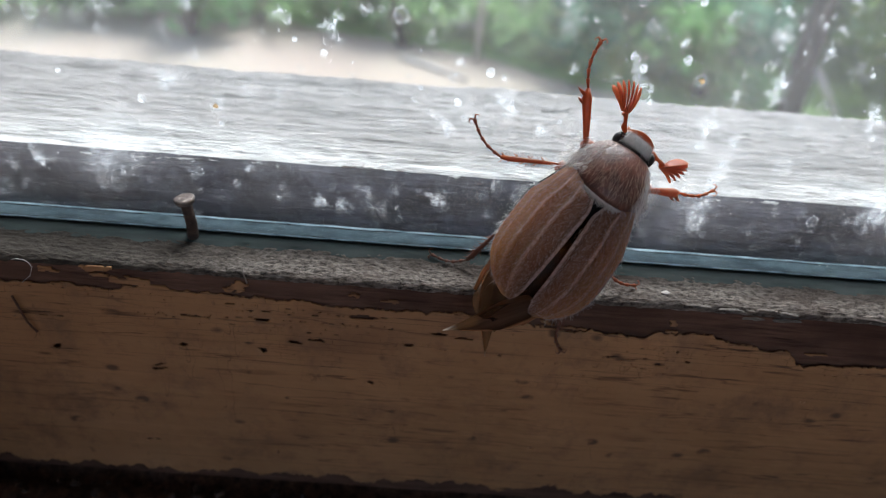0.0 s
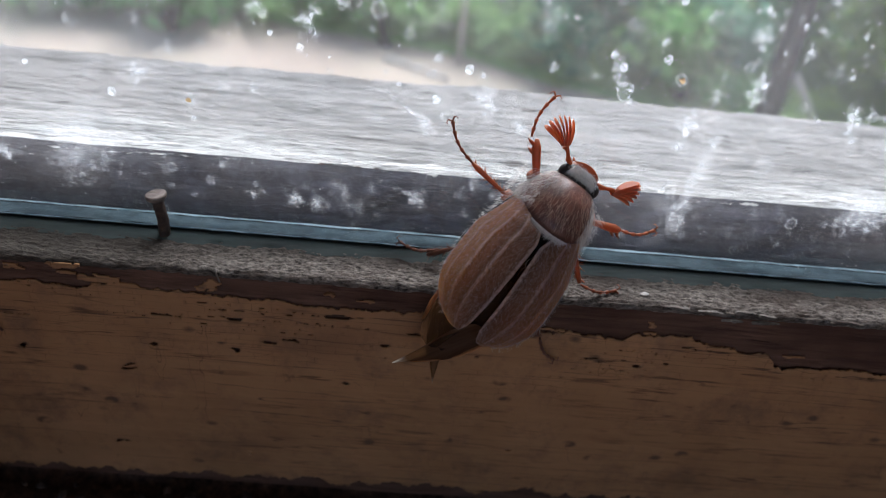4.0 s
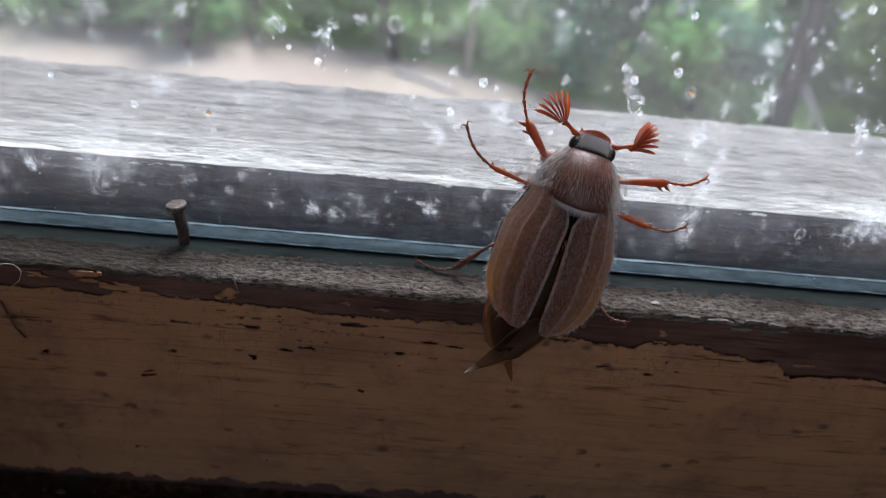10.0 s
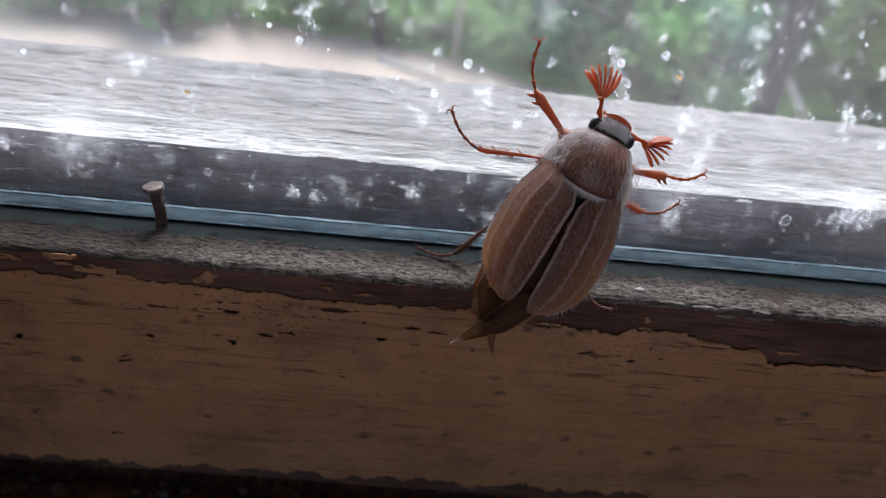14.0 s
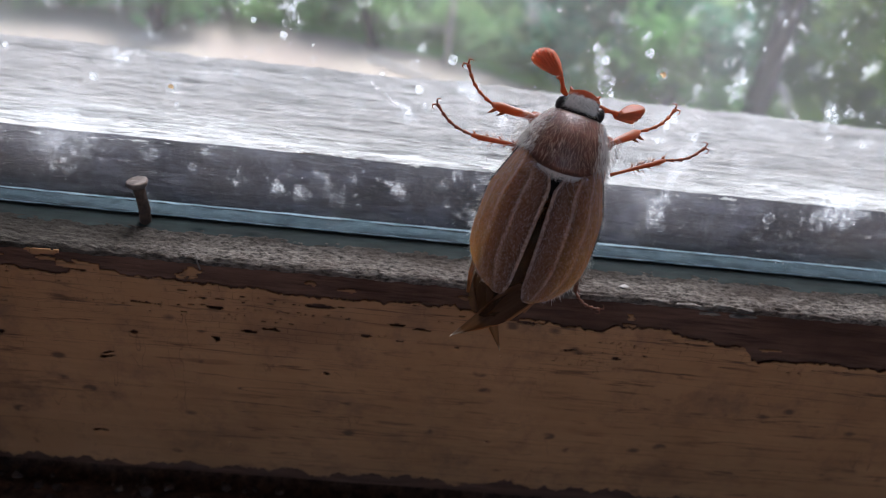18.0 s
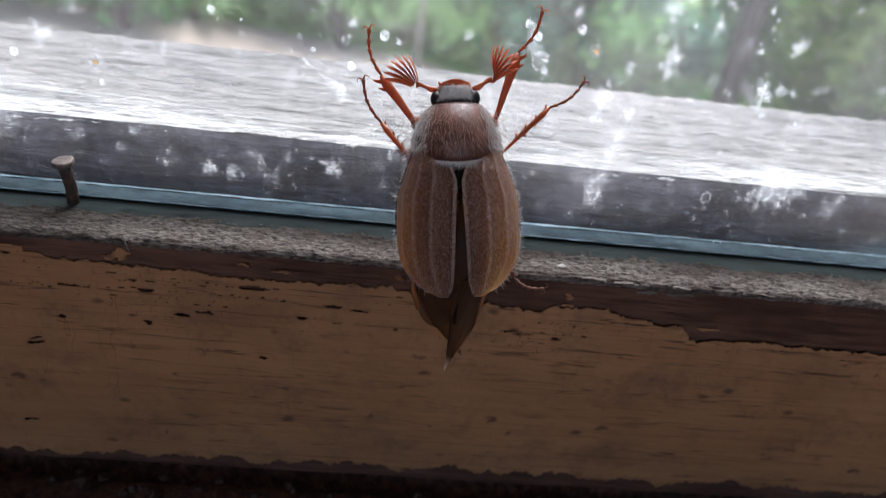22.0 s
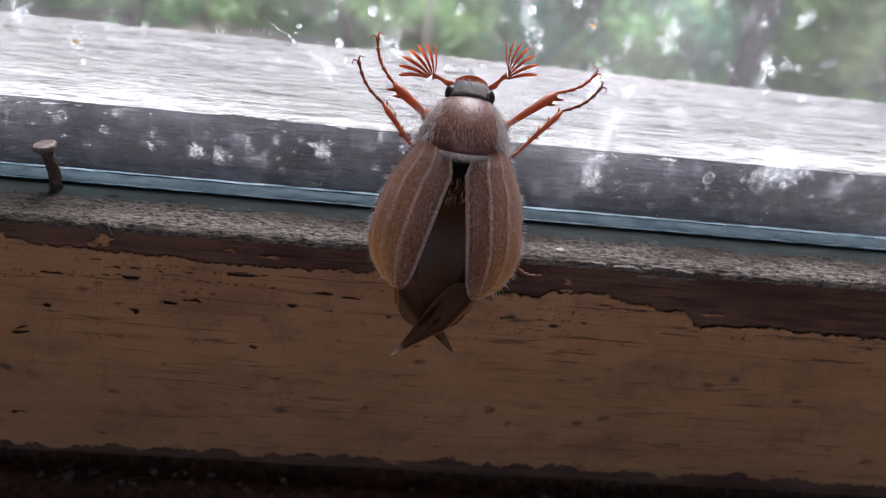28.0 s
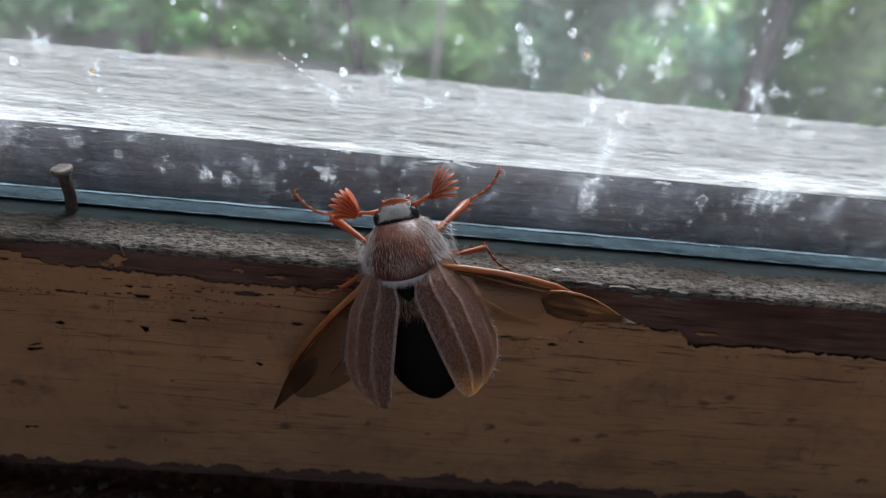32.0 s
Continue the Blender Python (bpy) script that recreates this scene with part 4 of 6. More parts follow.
def flecks():
    rng = random.Random(8)
    pieces = []
    for _ in range(15000):
        x, z = rng.uniform(-60, 72), 2 + 42 * rng.random() ** 0.85
        pieces.append(blob(x, z, 0.017 + 0.065 * rng.random() ** 6, rng, -0.03, 0.4, 5))
    return joined(*pieces)


smear_rng = random.Random(17)
tagged(soft("dust_film", [(smear_rng.uniform(-55, 68), 1.5 + 34 * smear_rng.random() ** 1.3, 0.5 + 2.0 * smear_rng.random() ** 2) for _ in range(150)] + [(smear_rng.uniform(-55, 68), 1.5 + 8 * smear_rng.random(), 0.25 + 0.8 * smear_rng.random() ** 2) for _ in range(190)], DRIED_FAINT, pane, 0.7), kind="stuff")
tagged(soft("dust_spots", [(smear_rng.uniform(-55, 68), 1.5 + 40 * smear_rng.random(), 0.12 + 0.5 * smear_rng.random() ** 3) for _ in range(220)], DRIED_RING, pane), kind="stuff")
tagged(soft("dust_clots", [(smear_rng.uniform(-20, 62), 13 + 26 * smear_rng.random(), 0.2 + 0.9 * smear_rng.random() ** 2.5) for _ in range(150)], DRIED_BURST, pane, 0.8), kind="stuff")
tagged(mesh_part("dust_flecks", *flecks(), SPLASH, pane), kind="stuff")


# ---- the nail that holds the pane ----
def nail():
    ob = tagged(new("nail"), "bent rusty nail with a worn flat head holding the pane", "nail")
    base, top = Vector((-29.5, -1.05, -0.6)), Vector((-29.9, -1.2, 4.9))
    bend = base.lerp(top, 0.5) + Vector((0.22, 0.0, 0))
    pts = [base + Vector((0.1, 0, -1.5)), base, base.lerp(bend, 0.6), bend, bend.lerp(top, 0.5), top]
    v, f = tube([p * U for p in pts], [0.62 * U, 0.62 * U, 0.63 * U, 0.62 * U, 0.6 * U, 0.66 * U], 14)
    mesh_part("shank", v, f, RUST, ob)
    d = (top - bend).normalized()
    a = d.orthogonal().normalized()
    b = d.cross(a)
    rings = []
    for h, r in ((-0.3, 0.65), (0.0, 1.05), (0.28, 1.15), (0.5, 1.1), (0.56, 0.95), (0.5, 0.5)):
        rings.append([(top + d * h + (a * math.cos(k * math.tau / 20) + b * math.sin(k * math.tau / 20)) * r * (1 + 0.07 * nz(math.cos(k * math.tau / 20) * 2, math.sin(k * math.tau / 20) * 2, 3))) * U for k in range(20)])
    mesh_part("head", *loft(rings), NAILHEAD, ob, "flattened grey nail head")
    return ob


nail()


# ---- a cobweb thread and a dark scrap on the rail ----
def thread(name, label, pts, r, material):
    v, f = tube([Vector(p) * U for p in pts], [r * U] * len(pts), 6)
    return tagged(mesh_part(name, v, f, material), label, "debris")


thread("thin_stalk", "thin dry stalk leaning on the painted rail", [(-47.8, -7.5, -4.9), (-46.8, -7.6, -8.3), (-46.0, -7.5, -9.7)], 0.13, WOOD_BARE)
thread("cotton_thread", "short curl of white thread caught on the edge", [(-47, -7.2, -0.3), (-46.3, -7.5, 0.05), (-45.5, -7.5, 0), (-45.0, -7.5, -0.4), (-44.8, -7.5, -0.9), (-45.3, -7.4, -2.1), (-46.4, -7.3, -3.1)], 0.045, WHITE_SCRAP)
thread("wood_splinter", "pale splinter standing off the worn edge", [(-22.5, -6.9, 0.5), (-22.35, -7.1, -0.3), (-22.1, -7.0, -1.3)], 0.1, WOOD_SCRAP)
for pts in ([(4, 21.6), (6.5, 21.75), (9.3, 21.7), (10.8, 21.4)], [(12.3, 19.5), (15, 20), (17.7, 20.2), (21.5, 19.6), (27.5, 18.3)]):
    thread("cobweb_strand", "fine dusty cobweb strand stuck to the pane", [(x, -0.06, z) for x, z in pts], 0.011, SPLASH_THIN)


def flake(name, label, x, y, z, l, h, seed, material):
    """A curled chip of old paint, l long and h high."""
    rng = random.Random(seed)
    n = 30
    ring = []
    for k in range(n):
        a = math.tau * k / n
        q = 0.85 + 0.75 * nz(math.cos(a) * 1.1, math.sin(a) * 1.1, seed) + 0.5 * nz(math.cos(a) * 3.5, math.sin(a) * 3.5, seed) + rng.uniform(-0.06, 0.06)
        ring.append((x + math.cos(a) * l / 2 * q, z + math.sin(a) * h / 2 * q))
    verts = [(px, y - 0.35 * ((px - x) / l) ** 2, pz) for px, pz in ring] + [(px, y - 0.28 - 0.2 * rng.random(), pz) for px, pz in ring]
    faces = [tuple(range(n)), tuple(range(2 * n - 1, n - 1, -1))] + [(i, i + n, (i + 1) % n + n, (i + 1) % n) for i in range(n)]
    return tagged(mesh_part(name, [tuple(c * U for c in p) for p in verts], faces, material, smooth=False), label, "debris", group="loose paint along the rail edge")


for i, (x, z, l, h) in enumerate(((27, 0.1, 2.6, 0.8), (30.3, -0.1, 3.0, 0.7), (34, 0.1, 2.4, 0.9), (36.6, -0.1, 1.8, 0.7), (33, -1.0, 2.2, 0.6), (36.5, -1.0, 3.0, 0.7), (45.2, -0.1, 3.6, 0.8))):
    flake("paint_flake", "loose grey chip of old paint on the worn edge", x, -6.68, z - 0.1, l, h * 0.5, 60 + i, WOOD_SCRAP)
for i, (x, z, l, h) in enumerate(((-10.5, -1.9, 1.2, 0.5), (6.0, -2.0, 1.5, 0.5))):
    flake("paint_island", "last small patch of beige paint on bare wood", x, -6.6, z, l, h, 80 + i, PAINT)
chip_v, chip_f = ball((23.4, -5.1, 0.25), (0.5, 0.3, 0.16), 5, 9)
tagged(mesh_part("white_chip", [tuple((c + 0.1 * nz(p[0] * 3, p[1] * 3, p[2] * 3)) * U for c in p) for p in chip_v], chip_f, WHITE_SCRAP, smooth=False), "small white chip of paint lying on the ledge", "debris")


# ---- room round the camera ----
def slab(name, label, x0, x1, y0, y1, z0, z1, material):
    bm = bmesh.new()
    box(bm, x0, x1, y0, y1, z0, z1)
    return tagged(part(name, bm, material, smooth=False), label, "wall", kind="structure")


W, D, FL, CE = 1.5, 2.4, -0.95, 1.5
OP = 420 * U
slab("floor", "worn wooden floor of the room", -W, W, -D, -0.05, FL - 0.1, FL, BOARDS)
slab("ceiling", "whitewashed ceiling", -W, W, -D, 0.2, CE, CE + 0.1, PLASTER)
slab("wall_west", "whitewashed side wall", -W - 0.1, -W, -D, 0.2, FL, CE, PLASTER)
slab("wall_east", "whitewashed side wall", W, W + 0.1, -D, 0.2, FL, CE, PLASTER)
slab("wall_window_west", "whitewashed wall beside the window", -W, -OP, -0.02, 0.2, FL, CE, PLASTER)
# two blocks out of view, added to shade the rail's left end
slab("jamb_west", "brown block beside the window, added to shade the left end", -OP, -80 * U, 0.003, 0.055, -0.05, 0.7, WOOD_BARE)
slab("stop_west", "brown block in front of the pane, added to shade the left end", -OP, -62 * U, -0.09, -0.001, -0.036, 0.7, WOOD_BARE)
slab("wall_window_east", "whitewashed wall beside the window", OP, W, -0.02, 0.2, FL, CE, PLASTER)
slab("wall_window_low", "whitewashed wall under the window", -OP, OP, -0.05, 0.032, FL, -0.058, PLASTER)
slab("wall_window_top", "whitewashed wall above the window", -OP, OP, -0.02, 0.2, 0.7, CE, PLASTER)
# the unseen wall behind has a wide opening, added to let daylight in
slab("wall_back_west", "whitewashed back wall beside the added daylight opening", -W, -1.05, -D - 0.1, -D, FL, CE, PLASTER)
slab("wall_back_east", "whitewashed back wall beside the added daylight opening", 1.05, W, -D - 0.1, -D, FL, CE, PLASTER)
slab("wall_back_top", "whitewashed back wall over the added daylight opening", -1.05, 1.05, -D - 0.1, -D, FL + 2.2, CE, PLASTER)
chip_v, chip_f = loft([[(x, y + dy * w * 0.6, 7.25 + 0.6 * h * dz + 0.2 * nz(x, dy, 4)) for dy, dz in ((-1, 0), (-0.8, 0.8), (0.2, 1), (1, 0.6), (0.9, 0), (0, -0.3))] for x, y, w, h in ((11.4, 28, 0.2, 0.2), (12, 28, 0.5, 0.5), (13.2, 28.3, 0.8, 0.6), (14.6, 28.6, 0.5, 0.5), (15.6, 28.9, 0.25, 0.2))])
tagged(mesh_part("wood_splinter", [tuple(c * U for c in p) for p in chip_v], chip_f, WOOD_SILL, smooth=False), "grey splinter lying on the outer sill", "debris")


# ---- garden ----
GZ = -1.2
TURN = 0.028  # the garden lies turned a little to the window


ground = tagged(mesh_part("ground", [(-400, -400, GZ), (400, -400, GZ), (400, 400, GZ), (-400, 400, GZ)], [(0, 1, 2, 3)], SOIL), "bare sandy garden path", "ground", kind="structure")


def leaves(rng, n, centre, size, leaf, droop=0.3):
    """Many small folded leaves scattered in an uneven clump."""
    verts, faces = [], []
    lobes = [(Vector((rng.gauss(0, 0.45) * size[0], rng.gauss(0, 0.45) * size[1], rng.uniform(-0.4, 0.8) * size[2])), rng.uniform(0.3, 0.6)) for _ in range(9)]
    for _ in range(n):
        c, s = rng.choice(lobes)
        p = Vector(centre) + c + Vector((rng.gauss(0, 0.5) * size[0], rng.gauss(0, 0.5) * size[1], rng.gauss(0, 0.5) * size[2])) * s
        if p.z < GZ + 0.02:
            p.z = GZ + 0.02 + rng.random() * 0.1
        q = Euler((rng.uniform(-0.9, 0.9), rng.uniform(-0.9, 0.9), rng.uniform(0, 6.3))).to_matrix()
        w = leaf * rng.uniform(0.6, 1.3)
        k = len(verts)
        for x, y, z in ((0, -1, 0), (0.45, 0, 0.12), (0, 1.1, -droop), (-0.45, 0, 0.12)):
            verts.append(tuple(p + q @ Vector((x, y, z)) * w))
        faces += [(k, k + 1, k + 2), (k, k + 2, k + 3)]
    return verts, faces


def shrub(name, label, x, y, h, spread, n, leaf, material, seed):
    x += TURN * y
    rng = random.Random(seed)
    ob = tagged(new(name), label, "shrub")
    ob.location = (0, 0, 0)
    stems = []
    for _ in range(6):
        a = rng.uniform(0, 6.3)
        tip = (x + math.cos(a) * spread * 0.6, y + math.sin(a) * spread * 0.4, GZ + h * rng.uniform(0.6, 0.9))
        stems.append(tube([(x, y, GZ - 0.03), (x + math.cos(a) * spread * 0.2, y + math.sin(a) * spread * 0.15, GZ + h * 0.4), tip], [0.018, 0.013, 0.005], 6))
    mesh_part("stems", *joined(*stems), BARK, ob)
    mesh_part("foliage", *leaves(rng, n, (x, y, GZ + h * 0.5), (spread, spread * 0.7, h * 0.55), leaf), material, ob, smooth=False)
    return ob


def grass_tuft(label, x, y, h, spread, n, seed, material):
    x += TURN * y
    rng = random.Random(seed)
    verts, faces = [], []
    for _ in range(n):
        a, r = rng.uniform(0, 6.3), spread * rng.random() ** 0.6 * 0.5
        b = Vector((x + math.cos(a) * r, y + math.sin(a) * r, GZ))
        lean = Vector((math.cos(a), math.sin(a), 0)) * spread * rng.uniform(0.2, 0.7)
        hh, w = h * rng.uniform(0.5, 1.1), 0.012 * rng.uniform(0.7, 1.4)
        side = Vector((-math.sin(a), math.cos(a), 0)) * w
        k = len(verts)
        for s, q in ((0, 1), (0.5, 0.9), (0.85, 0.5)):
            c = b + lean * s * s + Vector((0, 0, hh * (s - 0.35 * s ** 3)))
            verts += [tuple(c - side * q), tuple(c + side * q)]
        verts.append(tuple(b + lean + Vector((0, 0, hh * 0.55))))
        faces += [(k, k + 1, k + 3, k + 2), (k + 2, k + 3, k + 5, k + 4), (k + 4, k + 5, k + 6)]
    return tagged(mesh_part("grass_tuft", verts, faces, material, smooth=False), label, "grass", kind="stuff")


def trunk(name, label, pts, r0, r1, material=None):
    ps = [Vector((x + TURN * y, y, z)) for x, y, z in pts]
    radii = [r0 + (r1 - r0) * i / (len(ps) - 1) for i in range(len(ps))]
    return tagged(mesh_part(name, *tube(ps, radii, 12), material or BARK), label, "tree" if r0 > 0.04 else "post")


trunk("slender_tree", "slender dark tree trunk by the garden path", [(1.53, 3.36, GZ - 0.05), (1.535, 3.37, -1.0), (1.545, 3.38, -0.75), (1.56, 3.4, -0.5), (1.65, 3.45, 0.5), (1.7, 3.5, 1.6)], 0.068, 0.04)
trunk("fence_post", "thin weathered wooden fence post", [(-1.15, 4.25, GZ - 0.05), (-1.15, 4.25, -0.6), (-1.15, 4.25, 0.1)], 0.03, 0.028, POST)
trunk("sapling", "thin bare sapling stem beyond the path", [(-0.32, 3.95, GZ - 0.05), (-0.42, 4.0, -0.9), (-0.6, 4.1, -0.2)], 0.03, 0.02)
trunk("fence_post", "thin weathered wooden fence post", [(0.06, 3.8, GZ - 0.05), (0.06, 3.8, -0.5), (0.06, 3.8, 0.3)], 0.014, 0.013, STAKE)
trunk("leaning_board", "pale weathered stake leaning by the trunk", [(1.765, 3.3, GZ - 0.02), (1.68, 3.3, -1.09), (1.58, 3.31, -0.96)], 0.015, 0.013, STAKE)
trunk("dry_stick", "pale dry stick lying on the path", [(-0.32, 3.72, GZ + 0.012), (-0.15, 3.6, GZ + 0.014), (0.02, 3.47, GZ + 0.012)], 0.012, 0.009, STAKE)
trunk("fence_wire", "slack pale wire between the fence posts", [(-1.15, 4.22, -0.98), (-0.8, 4.15, -1.02), (-0.35, 4.0, -1.06), (0.06, 3.8, -1.02)], 0.004, 0.004, STAKE)
shrub("shrub", "broad drooping yellow-green leaves beside the trunk", 2.3, 3.25, 1.05, 0.36, 1500, 0.065, LEAF_LIGHT, 46)
shrub("shrub", "leafy green shrub at the foot of the trunk", 1.15, 3.5, 0.4, 0.28, 1100, 0.045, LEAF_MID, 47)
shrub("shrub", "broad-leaved green shrub beside the path", -1.42, 3.85, 0.42, 0.2, 420, 0.055, LEAF_MID, 1)
shrub("shrub", "low green shrub beyond the path", -0.75, 4.5, 0.6, 0.5, 1100, 0.05, LEAF_MID, 2)
shrub("shrub", "dense blue-green shrub beside the slender trunk", 1.0, 4.3, 1.0, 0.55, 2200, 0.05, LEAF_DARK, 3)
shrub("shrub", "low leafy shrub at the foot of the hedge", 1.15, 3.6, 0.45, 0.3, 1200, 0.05, LEAF_DARK, 4)
shrub("shrub", "yellow-green leafy bush behind the slender trunk", 2.4, 4.0, 1.0, 0.6, 2000, 0.06, LEAF_LIGHT, 5)
shrub("shrub", "green bush beyond the grass", 0.3, 5.2, 1.0, 0.7, 1500, 0.06, LEAF_MID, 6)
shrub("shrub", "green bush beyond the fence posts", -0.9, 5.6, 0.9, 0.9, 1600, 0.07, LEAF_MID, 7)
shrub("shrub", "green bush beyond the fence posts", -2.6, 5.0, 0.9, 0.8, 1500, 0.07, LEAF_MID, 8)
shrub("shrub", "green bush at the end of the garden", 1.9, 5.6, 1.2, 0.9, 1800, 0.07, LEAF_MID, 9)
grass_tuft("tall arching grass beside the path", 0.35, 4.15, 0.45, 0.5, 420, 21, GRASS)
grass_tuft("tall arching grass beside the path", 0.72, 3.85, 0.4, 0.4, 300, 22, GRASS)
grass_tuft("tall green grass among the shrubs", -0.25, 4.3, 0.4, 0.5, 300, 23, GRASS)
grass_tuft("grass at the foot of the fence", -1.9, 4.4, 0.2, 0.6, 200, 24, GRASS)
grass_tuft("bright grass beyond the stake", 2.35, 3.3, 0.2, 0.7, 400, 25, LEAF_LIGHT)
for i, (gx, gy) in enumerate(((-2.6, 4.6), (-1.4, 4.8), (-0.4, 5.0), (0.7, 4.6), (1.5, 4.6), (2.6, 4.8))):
    grass_tuft("rough grass under the bushes", gx, gy, 0.3, 1.1, 500, 30 + i, GRASS)

turf_edge = [(-4.0, 5.0), (-1.7, 4.6), (-0.9, 4.15), (-0.3, 4.0), (0.1, 3.86), (0.45, 3.6), (1.5, 3.1), (2.4, 2.8), (5.0, 2.6)]
tv = [(x + TURN * y, y, GZ + 0.004) for x, y in turf_edge] + [(x * 2.2, 14.0, GZ + 0.004) for x, y in turf_edge]
tagged(mesh_part("lawn", tv, [(i, i + 1, i + 10, i + 9) for i in range(8)], TURF), "rough green turf beyond the path", "lawn", kind="structure")
shrub("shrub", "blue-green shrub under the slender trunk", 0.75, 3.85, 0.75, 0.35, 1500, 0.05, LEAF_DARK, 41)
shrub("shrub", "green shrub behind the pale stake", 1.75, 4.2, 0.9, 0.45, 1700, 0.05, LEAF_MID, 42)
shrub("shrub", "bright green leafy branches beside the trunk", 2.35, 3.6, 1.1, 0.45, 2200, 0.055, LEAF_LIGHT, 43)
shrub("shrub", "green shrub beyond the path", -0.2, 4.7, 0.7, 0.5, 1500, 0.05, LEAF_MID, 44)
shrub("shrub", "green shrub along the fence", -1.9, 4.5, 0.6, 0.6, 1400, 0.06, LEAF_MID, 45)


# ---- the cockchafer: x to its right, y ahead, z up from its back, in plan units ----
beetle = tagged(new("cockchafer"), "furry brown cockchafer beetle with fanned red antennae climbing the pane", "beetle")


def scaled(vf):
    return [tuple(c * U for c in p) for p in vf[0]], vf[1]


def ellipse_ring(y, w, top, bottom, n=28, power=1.0):
    mid = (top + bottom) / 2 - 0.25 * (top - bottom) / 2
    out = []
    for k in range(n):
        a = math.tau * k / n
        c, s = math.cos(a), math.sin(a)
        h = top - mid if s > 0 else mid - bottom
        out.append((w * math.copysign(abs(c) ** power, c), y, mid + h * s))
    return out


def body_of(stations, n=28, power=0.9):
    return loft([ellipse_ring(y, w, t, b, n, power) for y, w, t, b in stations])


mesh_part("abdomen", *scaled(body_of([(1.0, 3.8, 1.8, -3.6), (-1, 4.0, 1.7, -4.0), (-4, 4.5, 1.55, -4.0), (-7, 4.6, 1.3, -3.6), (-9.3, 4.4, 0.95, -3.0), (-10.9, 3.8, 0.65, -2.4), (-12.1, 2.9, 0.25, -1.8), (-12.9, 1.9, -0.1, -1.3), (-13.5, 0.6, -0.4, -0.8)])), BLACK, beetle, "black ringed abdomen with a pointed tip")
for k, y in enumerate((-3.4, -5.6, -7.7, -9.5)):
    w = (4.4, 4.55, 4.5, 4.3)[k]
    t = (1.56, 1.4, 1.2, 0.9)[k]
    mesh_part("abdomen_ring", *scaled(body_of([(y + 0.25, w - 0.05, t - 0.05, -3.9 + k * 0.25), (y, w + 0.03, t + 0.03, -4.0 + k * 0.3), (y - 0.25, w - 0.1, t - 0.1, -3.8 + k * 0.3)])), BLACK, beetle)

PRO = [(1.0, 3.95, 4.05, -2.6), (1.5, 4.15, 4.2, -3.0), (2.4, 4.2, 4.2, -3.2), (3.6, 3.85, 3.9, -3.2), (4.7, 3.3, 3.3, -2.9), (5.5, 2.7, 2.7, -2.4), (5.9, 2.2, 2.2, -1.9)]


def bowed(vf):
    """The back edge of the neck shield bows towards the wing cases."""
    return [(x, y - 0.75 * max(0.0, 1 - (x / 3.6) ** 2) * max(0.0, min(1.0, (3.4 - y) / 2.4)) * (z > 0), z) for x, y, z in vf[0]], vf[1]


pronotum = mesh_part("pronotum", *scaled(bowed(body_of(PRO, 36))), PRONOTUM, beetle, "domed red-brown neck shield")
HEAD_ST = [(5.3, 2.0, 1.9, -1.6), (6.0, 2.15, 1.95, -1.6), (6.8, 2.0, 1.65, -1.5), (7.4, 1.65, 1.2, -1.2), (7.75, 1.4, 0.8, -0.9)]
head = mesh_part("head", *scaled(body_of(HEAD_ST, 28)), HEAD, beetle, "grey-haired dark head")
mesh_part("neck", *scaled(body_of([(5.5, 2.2, 2.2, -1.7), (5.85, 2.28, 2.26, -1.8), (6.15, 2.2, 2.08, -1.7)], 28)), BLACK, head)


def clypeus_at(u, v):
    # u from side to side, v from the brow to the upturned front rim
    x = 1.62 * u * (1 - 0.1 * v)
    return x, 7.4 + 0.75 * v - 0.45 * u * u * v, 1.1 - 0.45 * u * u + (0.3 * max(0, v - 0.6) ** 1.2 - 0.2 * v)


cl = [clypeus_at(i / 10 - 1, j / 8) for j in range(9) for i in range(21)]
cl += [(x, y - 0.06, z - 0.28) for x, y, z in cl]
cf = [(j * 21 + i, j * 21 + i + 1, (j + 1) * 21 + i + 1, (j + 1) * 21 + i) for j in range(8) for i in range(20)]
cf += [tuple(k + 189 for k in reversed(f)) for f in cf] + [(168 + i, 168 + i + 1, 357 + i + 1, 357 + i) for i in range(20)]
mesh_part("clypeus", *scaled((cl, cf)), RED_HORN, head, "shiny red upturned front edge")
for s in (-1, 1):
    mesh_part("eye", *scaled(ball((s * 1.8, 6.3, 0.55), (0.62, 0.8, 0.72), 10, 16)), EYE, head)
    mesh_part("feeler", *scaled(tube([(s * 0.9, 7.3, -0.9), (s * 1.3, 7.8, -1.1), (s * 1.5, 8.1, -1.2)], [0.16, 0.2, 0.08], 8)), RED_HORN, head)
mesh_part("scutellum", *scaled(loft([[(x * q, y, 3.3 + h) for x, h in ((-1.3, 0), (-0.8, 0.4), (0, 0.55), (0.8, 0.4), (1.3, 0), (0, -0.3))] for y, q in ((0.6, 1.0), (-0.1, 1.0), (-0.8, 0.85), (-1.5, 0.5), (-1.9, 0.1))])), BLACK, beetle, "small dark shield between the wing cases")


